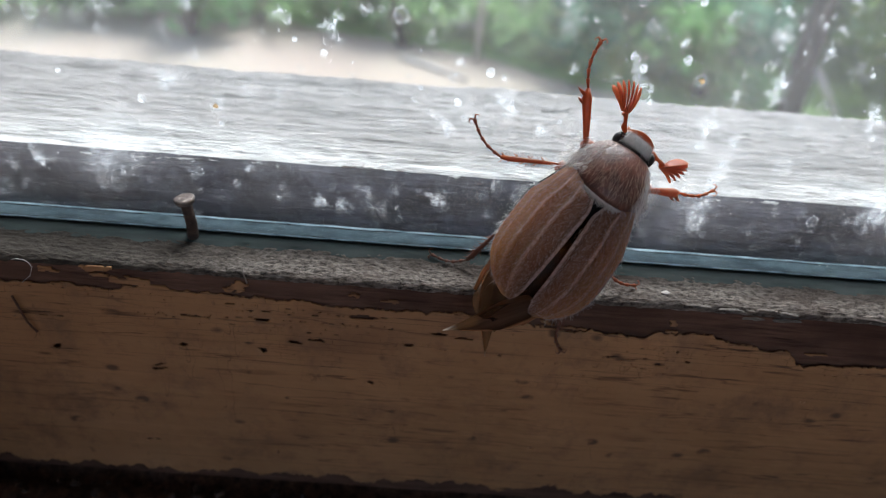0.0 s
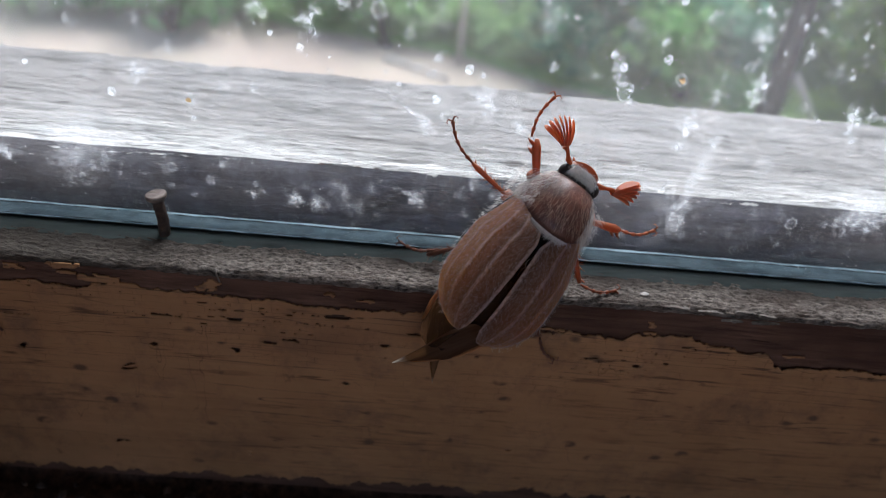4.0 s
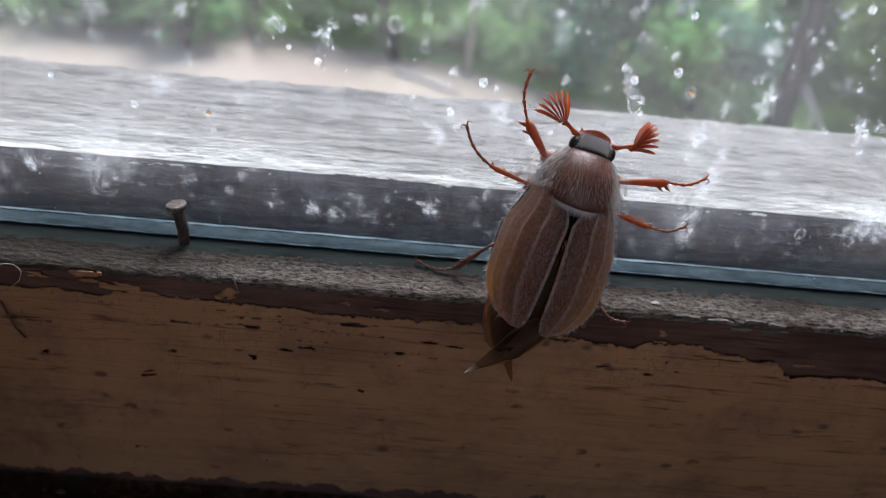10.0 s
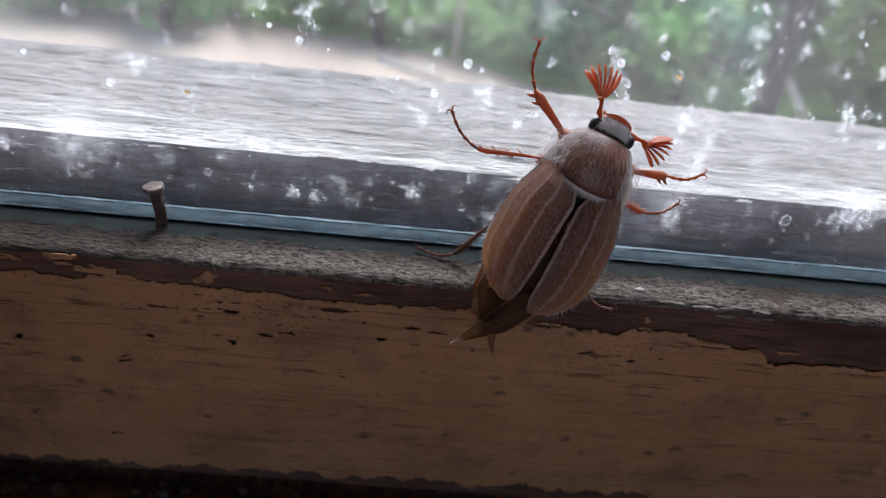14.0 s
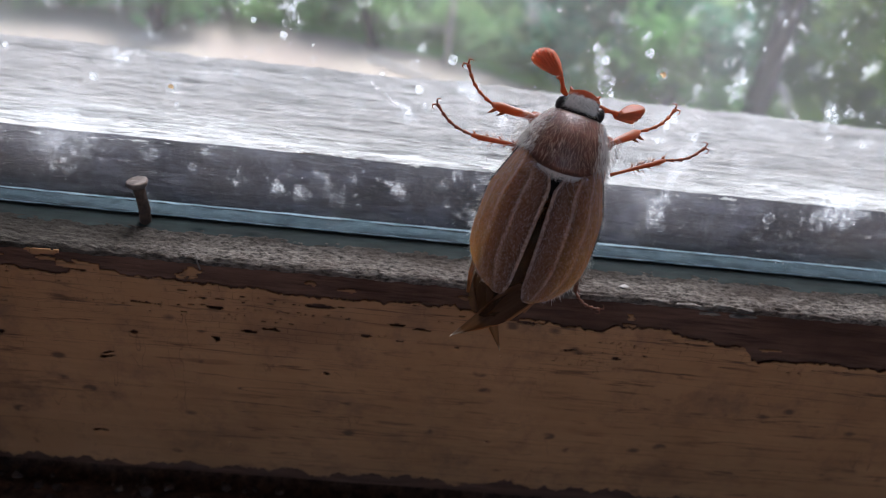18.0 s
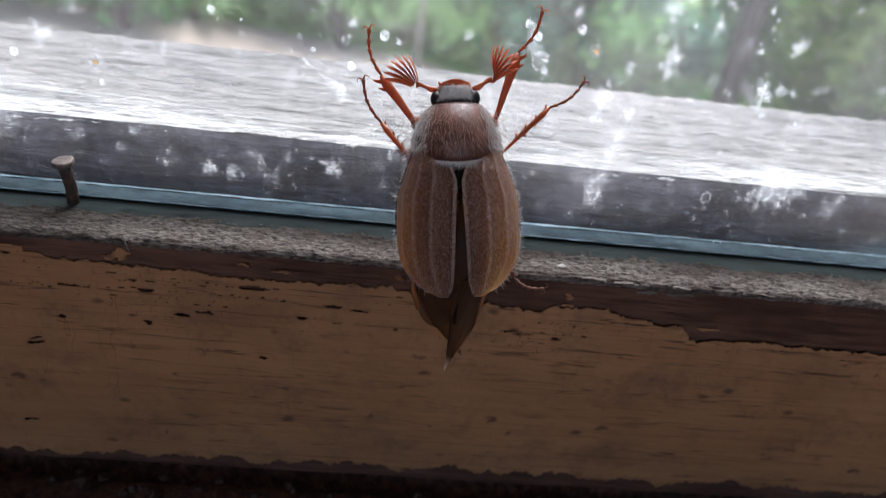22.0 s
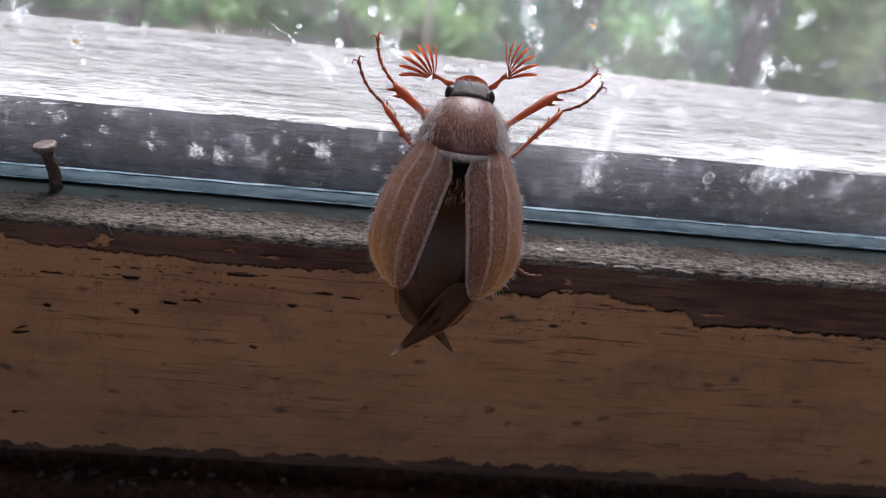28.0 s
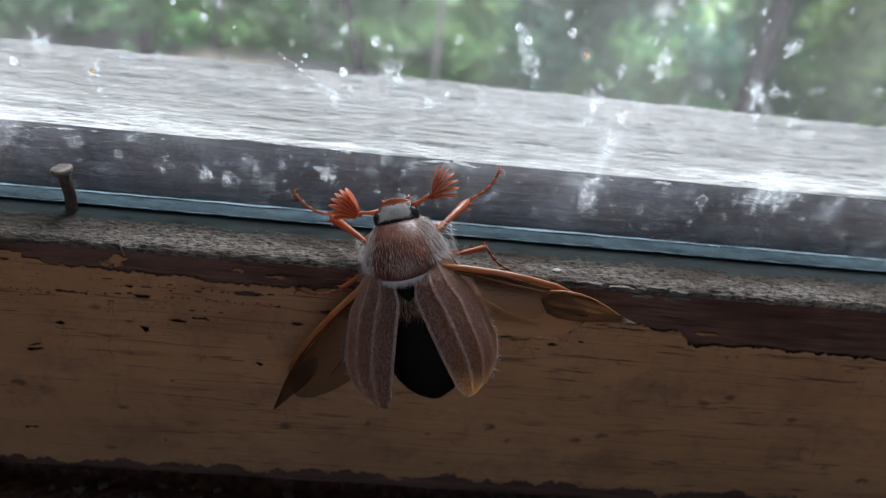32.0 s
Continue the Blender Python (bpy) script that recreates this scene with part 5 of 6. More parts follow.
# wing cases
def elytron_at(s, u):
    y = 1.9 - 14.45 * s
    w = 5.0 * (min(1.0, 0.74 + 0.75 * s) if s < 0.5 else 1.0) * (1 - max(0, (s - 0.6) / 0.418) ** 2.8) ** 0.6 + 0.02
    w = w * (1 + 0.08 * math.sin(min(s, 0.9) * 3.3))
    top = 3.75 + 0.55 * math.sin(min(1, s / 0.8) * math.pi * 0.62) - 2.1 * max(0, s - 0.55) ** 1.7 * 2.2 - 1.2 * max(0, 1 - s / 0.16)
    drop = (4.3 - 1.7 * s ** 2) * u ** 2.3 * (0.35 + 0.65 * w / 5.0)
    rib = sum(h * math.exp(-(((u - c) / b) ** 2)) for c, h, b in ((0.03, 0.1, 0.02), (0.28, 0.14, 0.03), (0.52, 0.14, 0.03), (0.74, 0.12, 0.03), (0.98, 0.14, 0.02))) * min(1, 6 * s) * min(1, 5 * (1 - s))
    inner = 0.12 + 1.35 * max(0.0, 1 - s / 0.22) + 0.45 * max(0.0, (s - 0.88) / 0.12) ** 2
    return inner + max(0.02, w + 0.12 - inner) * math.sin(u * math.pi / 2 * 0.98), y, top - drop + rib


HINGE = (2.6, 1.1, 3.2)


def elytron(side):
    ns, nu = 48, 100
    verts = []
    for i in range(ns + 1):
        for j in range(nu + 1):
            x, y, z = elytron_at(i / ns, j / nu)
            verts.append((side * (x - HINGE[0]) * U, (y - HINGE[1]) * U, (z - HINGE[2]) * U))
    w = nu + 1
    faces = [(i * w + j, i * w + j + 1, (i + 1) * w + j + 1, (i + 1) * w + j) for i in range(ns) for j in range(nu)]
    if side > 0:
        faces = [f[::-1] for f in faces]
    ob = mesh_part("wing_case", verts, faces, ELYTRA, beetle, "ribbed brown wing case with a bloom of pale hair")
    layer = ob.data.uv_layers.new(name="across")
    for loop in ob.data.loops:
        layer.data[loop.index].uv = (loop.vertex_index % w / nu, loop.vertex_index // w / ns)
    so = ob.modifiers.new("thickness", "SOLIDIFY")
    so.thickness, so.offset = 0.16 * U, 1
    so.material_offset = 1
    ob.data.materials.append(LINING)
    rim = [Vector(elytron_at(i / 40, 0.995)) + Vector((0.12, 0, 0.1)) for i in range(1, 25)]
    mesh_part("dark_rim", *tube([(side * (p.x - HINGE[0]) * U, (p.y - HINGE[1]) * U, (p.z - HINGE[2]) * U) for p in rim], [0.17 * U] * len(rim), 6), BLACK, ob)
    return ob


def hairs(rng, n, sample, length, width, lean):
    """Single fine hairs on sampled places: each a slim three-sided spike."""
    verts, faces = [], []
    for _ in range(n):
        p, nor = sample(rng)
        d = (nor * (1 - lean) + Vector((rng.gauss(0, 0.25), -lean + rng.gauss(0, 0.25), rng.gauss(0, 0.2)))).normalized()
        ll = length * rng.uniform(0.5, 1.4)
        a = d.orthogonal().normalized() * width
        b = d.cross(a)
        k = len(verts)
        verts += [tuple((p + a) * U), tuple((p - 0.5 * a + 0.87 * b) * U), tuple((p - 0.5 * a - 0.87 * b) * U), tuple((p + d * ll + Vector((0, -0.15, -0.05)) * ll) * U)]
        faces += [(k, k + 1, k + 3), (k + 1, k + 2, k + 3), (k + 2, k, k + 3)]
    return verts, faces


def loft_sampler(stations, low, high, edge=0.0):
    ys = [s[0] for s in stations]

    def sample(rng):
        while True:
            y = rng.uniform(ys[0], ys[-1])
            w, t, b = (float(np.interp(y, ys, [s[i] for s in stations])) for i in (1, 2, 3))
            a = rng.uniform(low, high)
            if rng.random() < edge and 0.9 < a < 2.2 and y > ys[0] + 0.8 and y < ys[-1] - 1.2:
                continue
            mid = (t + b) / 2 - 0.25 * (t - b) / 2
            c, s = math.cos(a), math.sin(a)
            h = t - mid if s > 0 else mid - b
            return Vector((w * math.copysign(abs(c) ** 0.9, c), y, mid + h * s)), Vector((c / w, 0.05, s / h)).normalized()
    return sample


def elytron_sampler(side, edge=False):
    def sample(rng):
        s, u = rng.uniform(0.01, 0.97), (rng.uniform(0.9, 1.0) if edge else rng.random() ** 1.25 if rng.random() < 0.7 else min(1.0, max(0.0, rng.choice((0.03, 0.28, 0.52, 0.74, 0.97)) + rng.gauss(0, 0.016))))
        p = Vector(elytron_at(s, u))
        du = Vector(elytron_at(s, min(1, u + 0.01))) - Vector(elytron_at(s, max(0, u - 0.01)))
        dv = Vector(elytron_at(min(1, s + 0.01), u)) - Vector(elytron_at(max(0, s - 0.01), u))
        nor = du.cross(dv)
        nor = -nor.normalized() if nor.z < 0 else nor.normalized()
        return Vector((side * (p.x - HINGE[0]), p.y - HINGE[1], p.z - HINGE[2] + 0.04)) + Vector((side * nor.x, nor.y, nor.z)) * 0.14, Vector((side * nor.x, nor.y, nor.z))
    return sample


hr = random.Random(3)
for low, high in ((-0.25, 0.85), (math.pi - 0.85, math.pi + 0.25)):
    tagged(mesh_part("hair", *hairs(hr, 750, loft_sampler(PRO[1:], low, high), 0.9, 0.019, 0.6), HAIR, pronotum, "long pale grey side fur"), kind="stuff")
tagged(mesh_part("hair", *hairs(hr, 800, loft_sampler(PRO[1:], 0.7, math.pi - 0.7), 1.0, 0.013, 0.7), BLOOM, pronotum, "long thin pale hair"), kind="stuff")
tagged(mesh_part("hair", *hairs(hr, 1100, loft_sampler([(6.4, 2.12, 1.84, -1.5), *HEAD_ST[2:]], 0.85, math.pi - 0.85), 0.7, 0.028, 0.45), HAIR, head, "pale grey fur"), kind="stuff")


def band_sample(rng):
    a = rng.uniform(0.2, math.pi - 0.2)
    x = 3.98 * math.cos(a)
    return Vector((x, 1.1 - 0.75 * max(0.0, 1 - (x / 3.6) ** 2) - 0.15 * rng.random(), -0.1 + 4.2 * math.sin(a))), Vector((0.2 * math.cos(a), -0.2, 1.0))


tagged(mesh_part("neck_fringe", *hairs(hr, 1100, band_sample, 0.6, 0.024, 0.7), HAIR, beetle, "white fringe behind the neck shield"), kind="stuff")
def tuft_sample(rng):
    a = rng.uniform(0.5, math.pi - 0.5)
    y = rng.uniform(-3.4, 0.6)
    return Vector((3.4 * math.cos(a), y, -0.9 + 2.6 * math.sin(a))), Vector((0.3 * math.cos(a), -0.6, 0.7))


tagged(mesh_part("back_hair", *hairs(hr, 1500, tuft_sample, 1.3, 0.03, 0.85), BROWN_HAIR, beetle, "brown hair under the wing cases"), kind="stuff")
tagged(mesh_part("belly_hair", *hairs(hr, 1000, loft_sampler([(5.0, 3.4, 2.6, -2.8), (2, 4.5, 2.8, -3.4), (-2, 4.9, 2.3, -4.0), (-4, 4.9, 2.0, -4.0)], -0.5, math.pi + 0.5, 1.0), 0.75, 0.022, 0.4), HAIR, beetle, "long white side hair"), kind="stuff")

cases = {}
for side in (-1, 1):
    cases[side] = elytron(side)
    tagged(mesh_part("hair", *hairs(hr, 4200, elytron_sampler(side), 0.2, 0.013, 0.6), BLOOM, cases[side], "fine short pale hair"), kind="stuff")
    tagged(mesh_part("fringe", *hairs(hr, 150, elytron_sampler(side, True), 0.55, 0.018, 0.3), HAIR, cases[side], "long pale side hair"), kind="stuff")


# hind wings: an inner panel on the hinge and a folding tip
WING_HINGE = (2.7, 0.2, 2.25)


def wing(side):
    def panel(outline, lift):
        rounded = []
        for i, p1 in enumerate(outline):
            p0, p2, p3 = outline[i - 1], outline[(i + 1) % len(outline)], outline[(i + 2) % len(outline)]
            for s in (0, 1 / 3, 2 / 3):
                rounded.append(tuple(0.5 * (2 * b + (c - a) * s + (2 * a - 5 * b + 4 * c - d) * s * s + (3 * b - a - 3 * c + d) * s ** 3) for a, b, c, d in zip(p0, p1, p2, p3)))
        outline = rounded
        n = len(outline)
        cx = sum(p[0] for p in outline) / n
        cy = sum(p[1] for p in outline) / n
        verts = [(side * x * U, y * U, lift(x, y) * U) for x, y in outline] + [(side * cx * U, cy * U, (lift(cx, cy) + 0.15) * U)]
        m = n + 1
        verts += [(x, y, z - 0.05 * U) for x, y, z in verts]
        faces = [(i, (i + 1) % n, n) for i in range(n)] + [((i + 1) % n + m, i + m, n + m) for i in range(n)] + [(i, i + m, (i + 1) % n + m, (i + 1) % n) for i in range(n)]
        return verts, faces
    inner = [(0.8, 0), (1.1, -3), (1.3, -6.5), (1.4, -9.5), (1.2, -12.5), (0.7, -14.6), (-0.2, -16.0), (-1.8, -16.3), (-3.6, -14.2), (-4.8, -9.8), (-4.6, -5.2), (-3.2, -1.8), (-0.8, 0)]
    ob = mesh_part("hind_wing", *panel(inner, lambda x, y: 0.14 * math.sin(x * 2.2 + y * 0.4)), WING, beetle, "smoky brown see-through hind wing")
    for pts in ([(0.75, -2), (0.85, -4), (1.0, -8.5), (0.7, -13.5)], [(0.5, -2.5), (0.5, -4.5), (0.4, -8.5), (0.4, -12.9)], [(-0.8, -3.0), (-1.3, -4.5), (-2.5, -8.2), (-2.8, -11.6)], [(-2.0, -2.9), (-2.5, -3.6), (-4.2, -7.0)]):
        mesh_part("vein", *tube([(side * x * U, y * U, -0.12 * U) for x, y in pts], [0.15 * U, 0.13 * U, 0.1 * U, 0.06 * U][:len(pts)], 6), VEIN if pts[0][0] > 0 else DARK_HORN, ob)
    costa = [(0.8, 0), (1.15, -3), (1.4, -6.5), (1.45, -9.5), (1.25, -12.5), (0.75, -14.5)]
    mesh_part("leading_edge", *tube([(side * x * U, y * U, 0.04 * U) for x, y in costa], [0.3 * U, 0.34 * U, 0.3 * U, 0.26 * U, 0.24 * U, 0.2 * U], 8), VEIN, ob, "thick orange-brown front edge")
    k, j = (1, 1.16) if side > 0 else (0.75, 1.04)
    rows = [(1.7, 0.1, 0.4), (1.0, -1.0, 1.4), (0, -1.25, 1.6), (-1.2, -1.3, 1.6), (-2.4, -1.15, 1.4), (-3.6, -0.95, 1.05), (-4.8, -0.78, 0.6), (-5.8, -0.64, 0.15), (-6.6, -0.54, -0.18), (-7.3, -0.48, -0.42)]
    pleats = (0.32, -0.05, 0.22, -0.08, 0.16, 0.3)
    verts = [(side * k * (x0 + (x1 - x0) * c / 5) * U, j * y * U, (k * (pleats[c] * (x1 - x0) / 2.2 + 0.1 * math.sin(y * 1.1 + c)) - t) * U) for t in (0, 0.06) for y, x0, x1 in rows for c in range(6)]
    m, w = len(rows) * 6, 6
    faces = [(i * w + c, i * w + c + 1, (i + 1) * w + c + 1, (i + 1) * w + c) for i in range(len(rows) - 1) for c in range(5)]
    faces += [tuple(v + m for v in reversed(f)) for f in faces]
    rim = list(range(w)) + [i * w + 5 for i in range(1, len(rows))] + [m - 1 - c for c in range(1, w)] + [i * w for i in range(len(rows) - 2, 0, -1)]
    faces += [(rim[i], rim[(i + 1) % len(rim)], rim[(i + 1) % len(rim)] + m, rim[i] + m) for i in range(len(rim))]
    skin = (verts, faces)
    edge = tube([(side * x * k * U, y * j * U, 0.25 * k * U) for x, y in ((1.25, 1.2), (1.5, 0.2), (1.5, -1.6), (1.2, -3.0), (0.7, -4.4), (0.15, -5.6))], [r * k * U for r in (0.12, 0.16, 0.16, 0.13, 0.1, 0.04)], 8)
    tip = mesh_part("wing_tip", *joined(skin, edge), WING_TIP, ob, "folded brown wing tip with a pale dry end")
    tip.data.materials.append(VEIN)
    for f in list(tip.data.polygons)[len(skin[1]):]:
        f.material_index = 1
    return ob, tip


wings = {side: wing(side) for side in (-1, 1)}


# legs: thigh, shin and a jointed foot with two claws
def leg(name, side, root, shoulder, shin, foot, thick, spines):
    v = tube([Vector(root) * U, Vector(root).lerp(Vector(shoulder), 0.5) * U, Vector(shoulder) * U], [0.9 * U, 0.95 * U, 0.62 * U], 10)
    ob = mesh_part(name, *v, RED_HORN, beetle, "red-brown jointed leg")
    pieces = [tube([Vector(p) * U for p in ((0, -0.4, 0), (0, 0.4, 0), (0, shin * 0.45, 0), (side * 0.06, shin * 0.85, 0), (0, shin, 0))], [0.2 * U, thick * 0.55 * U, thick * 0.8 * U, thick * 1.1 * U, 0.2 * U], 10)]
    for k in range(spines):
        front = thick > 0.45
        y = shin * ((0.81, 0.957)[k] if front else 0.35 + 0.62 * k / (spines - 1))
        sd, big = (side, 1.0) if front else (side if k % 2 else -side, 0.45)
        pieces.append(tube([Vector((sd * thick * 0.5, y - 0.3 * big, 0)) * U, Vector((sd * (thick + 0.22 * big), y + 0.1 * big, 0)) * U, Vector((sd * (thick + 0.5 * big), y + 0.45 * big, 0.1)) * U], [0.26 * big * U, 0.15 * big * U, 0.02 * U], 6))
    if not thick > 0.45:
        rng = random.Random(7)
        for k in range(34):
            y, sd = rng.uniform(0.25, 1.0) * shin, rng.choice((-1, 1))
            pieces.append(tube([Vector((sd * thick * 0.7, y, 0.1)) * U, Vector((sd * (thick + rng.uniform(0.25, 0.6)), y + rng.uniform(0.2, 0.5), rng.uniform(0, 0.3))) * U], [0.03 * U, 0.008 * U], 3))
    sh = mesh_part("shin", *joined(*pieces), HIND_HORN if name == "hind_leg" else RED_HORN, ob)
    n = 5
    pts = [Vector((side * 0.9 * math.sin(math.pi * i / n) * 0.55, foot * i / n, 0.1 * math.sin(i))) for i in range(n + 1)]
    pieces = []
    for i in range(n):
        a, b = pts[i], pts[i + 1]
        pieces.append(tube([a * U, a.lerp(b, 0.55) * U, a.lerp(b, 0.9) * U, b * U], [0.1 * U, 0.15 * U, 0.23 * U, 0.12 * U], 8))
    e = pts[-1]
    for sd in (-1, 1):
        pieces.append(tube([e * U, (e + Vector((sd * 0.35, 0.35, 0.1))) * U, (e + Vector((sd * 0.62, 0.15, -0.05))) * U, (e + Vector((sd * 0.6, -0.12, -0.1))) * U], [0.09 * U, 0.08 * U, 0.05 * U, 0.015 * U], 6))
    ft = mesh_part("foot", *joined(*pieces), {"front_leg": RED_HORN, "middle_leg": DARK_HORN, "hind_leg": HIND_HORN}[name], ob)
    return sh, ft


SHIN = {"F": 6.4, "M": 6.6, "H": 6.2}
FOOT = {"F": 4.6, "M": 4.7, "H": 4.2}
SHOULDER = {"F": (4.0, 4.2, -1.0), "M": (4.8, 1.0, -2.2), "H": (4.9, -5.0, -2.6)}
legs = {}
for pair, nm in (("F", "front_leg"), ("M", "middle_leg"), ("H", "hind_leg")):
    for sd, key in ((-1, "L"), (1, "R")):
        q = SHOULDER[pair]
        legs[pair + key] = leg(nm, sd, (sd * 1.8, q[1] - 0.6, -2.6), (sd * q[0], q[1], q[2]), SHIN[pair], FOOT[pair], 0.46 if pair == "F" else 0.27, 2 if pair == "F" else 7)


# antennae: a stalk with seven leaves
ROOT = (1.7, 7.2, 0.5)
STALK = 2.1


def antenna(side):
    pts = [Vector(p) * U for p in ((0, 0, 0), (side * 0.12, 0.6, 0.05), (0, 1.2, 0.1), (-side * 0.1, 1.7, 0), (0, STALK, 0))]
    ob = mesh_part("antenna", *tube(pts, [0.2 * U, 0.3 * U, 0.17 * U, 0.22 * U, 0.36 * U], 10), RED_HORN, beetle, "red antenna with a fan of seven leaves")
    out = []
    for k in range(7):
        # the leaves on the outer side are broad, those next to the head narrow
        outer = k / 6 if side < 0 else (6 - k) / 6
        L = 3.1 - 0.05 * (k - 3) ** 2
        broad = 0.5 + 0.75 * outer
        rings = []
        for s, w, d in ((0, 0.06, 0.22), (0.15, 0.08, 0.42), (0.4, 0.115, 0.6), (0.65, 0.14, 0.66), (0.85, 0.14, 0.55), (0.95, 0.1, 0.35), (1, 0.03, 0.15)):
            rings.append([((math.cos(a) * w * broad + side * 0.75 * s * s) * U, s * L * U, math.sin(a) * d * U) for a in (math.tau * i / 10 for i in range(10))])
        out.append(mesh_part("antenna_leaf", *loft(rings), FAN_HORN, ob))
    return ob, out


antennae = {side: antenna(side) for side in (-1, 1)}


# ---- how the beetle moves ----
# seconds; place in plan units; heading, lean and roll in degrees
BODY = [
    (0, 13.2, -6.5, 11.6, -34.5, -20.4, -16.3), (1, 12, -6.4, 8.7, -44.4, -17.4, -20.1), (2, 11.6, -6.1, 8.4, -44.1, -20.5, -19.5),
    (3, 10.3, -6.2, 8.3, -33.1, -23.8, -12), (6, 11.2, -6.2, 6.5, -41.4, -17.6, -11.5), (7, 9, -6.2, 6.8, -41.8, -18.3, -11.3),
    (8, 9.8, -6.5, 9.7, -23.1, -19.1, -9.6), (9, 10.4, -6.9, 10.3, -25, -18.4, -14.2), (10, 11.7, -6.4, 11.6, -15.1, -21.8, -7.6),
    (11, 11.5, -6.3, 11.4, -13.5, -21.4, -8.2), (12, 11.2, -6.7, 9.7, -20.7, -16.1, -17.1), (13, 13, -6.3, 11.1, -22.3, -20.6, -7.5),
    (14, 14, -6.5, 12.2, -23.7, -18.3, -13.4), (17, 12.8, -6.4, 13.6, -11.2, -24.6, -2.1), (18, 13, -7, 14, -13, -17, -13.5),
    (19, 12.5, -6.6, 11.4, -12.7, -24.7, -12.3), (20, 12.1, -6.6, 11.2, -7.4, -23.3, -1.1), (21, 11.6, -6.9, 13.6, 5.9, -23.8, 5.3),
    (22, 10.1, -6.6, 11.8, 7.8, -24.3, 0.5), (23, 11.1, -6.8, 12.8, 1.7, -25.1, -0.3), (24, 12.7, -6.7, 12.7, -3.3, -31.5, -9.3),
    (25, 12.2, -7.1, 11.4, -7, -29.7, -11.7), (28, 11.5, -6.8, 10.1, -3.5, -29.6, -5), (29, 11.2, -6.8, 10.7, -0.6, -27.1, -5.2),
    (29.7, 10.8, -6.3, 10.2, 1, -28.2, -2.9), (29.8, 10.9, -5.9, 10.6, 4.9, -19.7, -3.2), (29.9, 10.8, -5.9, 10.2, 3.3, -23.8, -3.8),
    (30, 9.3, -6, 8.3, -4.8, -19, -13.3), (30.1, 8.1, -8.3, 9.6, -12, -35.6, -9.3), (30.2, 7.8, -8, 7, -32.6, -37.9, -12.1),
    (30.3, 8.2, -17.9, 13.9, -34.4, -45.5, -13.5), (30.4, 11.5, -13, 15.2, -17.9, -33.3, -16.5), (30.5, 12.4, -20.1, 20.5, -25, -36.8, -16.6),
    (30.6, 18.1, -21.5, 18.8, 14.2, -32.2, -17.3), (30.7, 17.4, -13.8, 3.4, 29.5, -37.4, 21.8), (30.8, 3.4, -17.5, 7.2, 3.1, -38.8, 5.2),
    (30.9, 5.9, -13.2, -1.4, 48.8, -47.2, 18), (31, 6.3, -11.8, -2.1, 40.3, -35, 5.6), (31.1, 6.9, -4.7, -5.8, 34.9, -27.4, 14.4),
    (31.2, 7.6, -8.5, -2.6, 30.9, -26.4, 11.4), (31.5, 7.4, -9.3, -1.6, 27.3, -39.7, 10.4), (32, 7.4, -9.1, 0.5, 18, -21.6, -1.7),
]
LEG_FL = [
    (0, -7.2, 8.4, 0.5, -8.9, 12.6, 0.8), (1, -8.4, 7.2, 0.7, -11.8, 9.5, 0.8), (2, -8.5, 5.5, 0.7, -11.4, 8.6, 1.1),
    (3, -6.4, 6, -0.4, -8.1, 10.4, 0), (6, -6.7, 8.5, -0.2, -6.5, 12.7, -0.7), (7, -8.2, 4.6, -1.1, -12.2, 5.5, -1.8),
    (8, -7, 5.4, -1.5, -10.6, 7.6, -1.9), (9, -4.9, 9.4, -0.7, -4.9, 14.1, -0.9), (10, -7, 7.1, -0.8, -8, 10.9, -1),
    (11, -7.1, 6, -1.1, -8.3, 9.8, -1.3), (12, -7.8, 5.7, -0.7, -10.8, 8.8, -0.7), (13, -5.4, 10.1, 0.1, -6.3, 15, 0.2),
    (14, -8.5, 6.6, -0.4, -10.2, 10.5, -0.5), (17, -7.5, 6.2, -1.5, -8.9, 10, -1.6), (18, -8.2, 4.1, -1.9, -11.4, 6.7, -2.2),
    (19, -8.1, 6.8, 0.1, -10.2, 10.3, 0.2), (20, -7.6, 5.8, -2.1, -9.6, 9.2, -2.4), (21, -6.8, 7.9, -2.3, -9.1, 11.4, -2.8),
    (22, -7.1, 8.8, -0.9, -8, 12.7, -1), (23, -8, 6.5, -2, -10.7, 9.7, -2.4), (24, -8.5, 6.4, 0.1, -12.7, 7.8, -0.4),
    (25, -6.6, 7.4, -0, -8.5, 10.5, 0.1), (28, -7.4, 6.7, -0.8, -9.4, 10.6, -0.4), (29, -7.5, 6.3, -1.3, -9.4, 9.9, -1.2),
    (29.8, -6.5, 6.3, -1.3, -8.2, 10.1, -1.7), (30, -6.6, 6.9, 2.9, -7.6, 10.4, 3.9), (32, -7.8, 7.4, -4.2, -11.3, 10.3, -4.8),
]
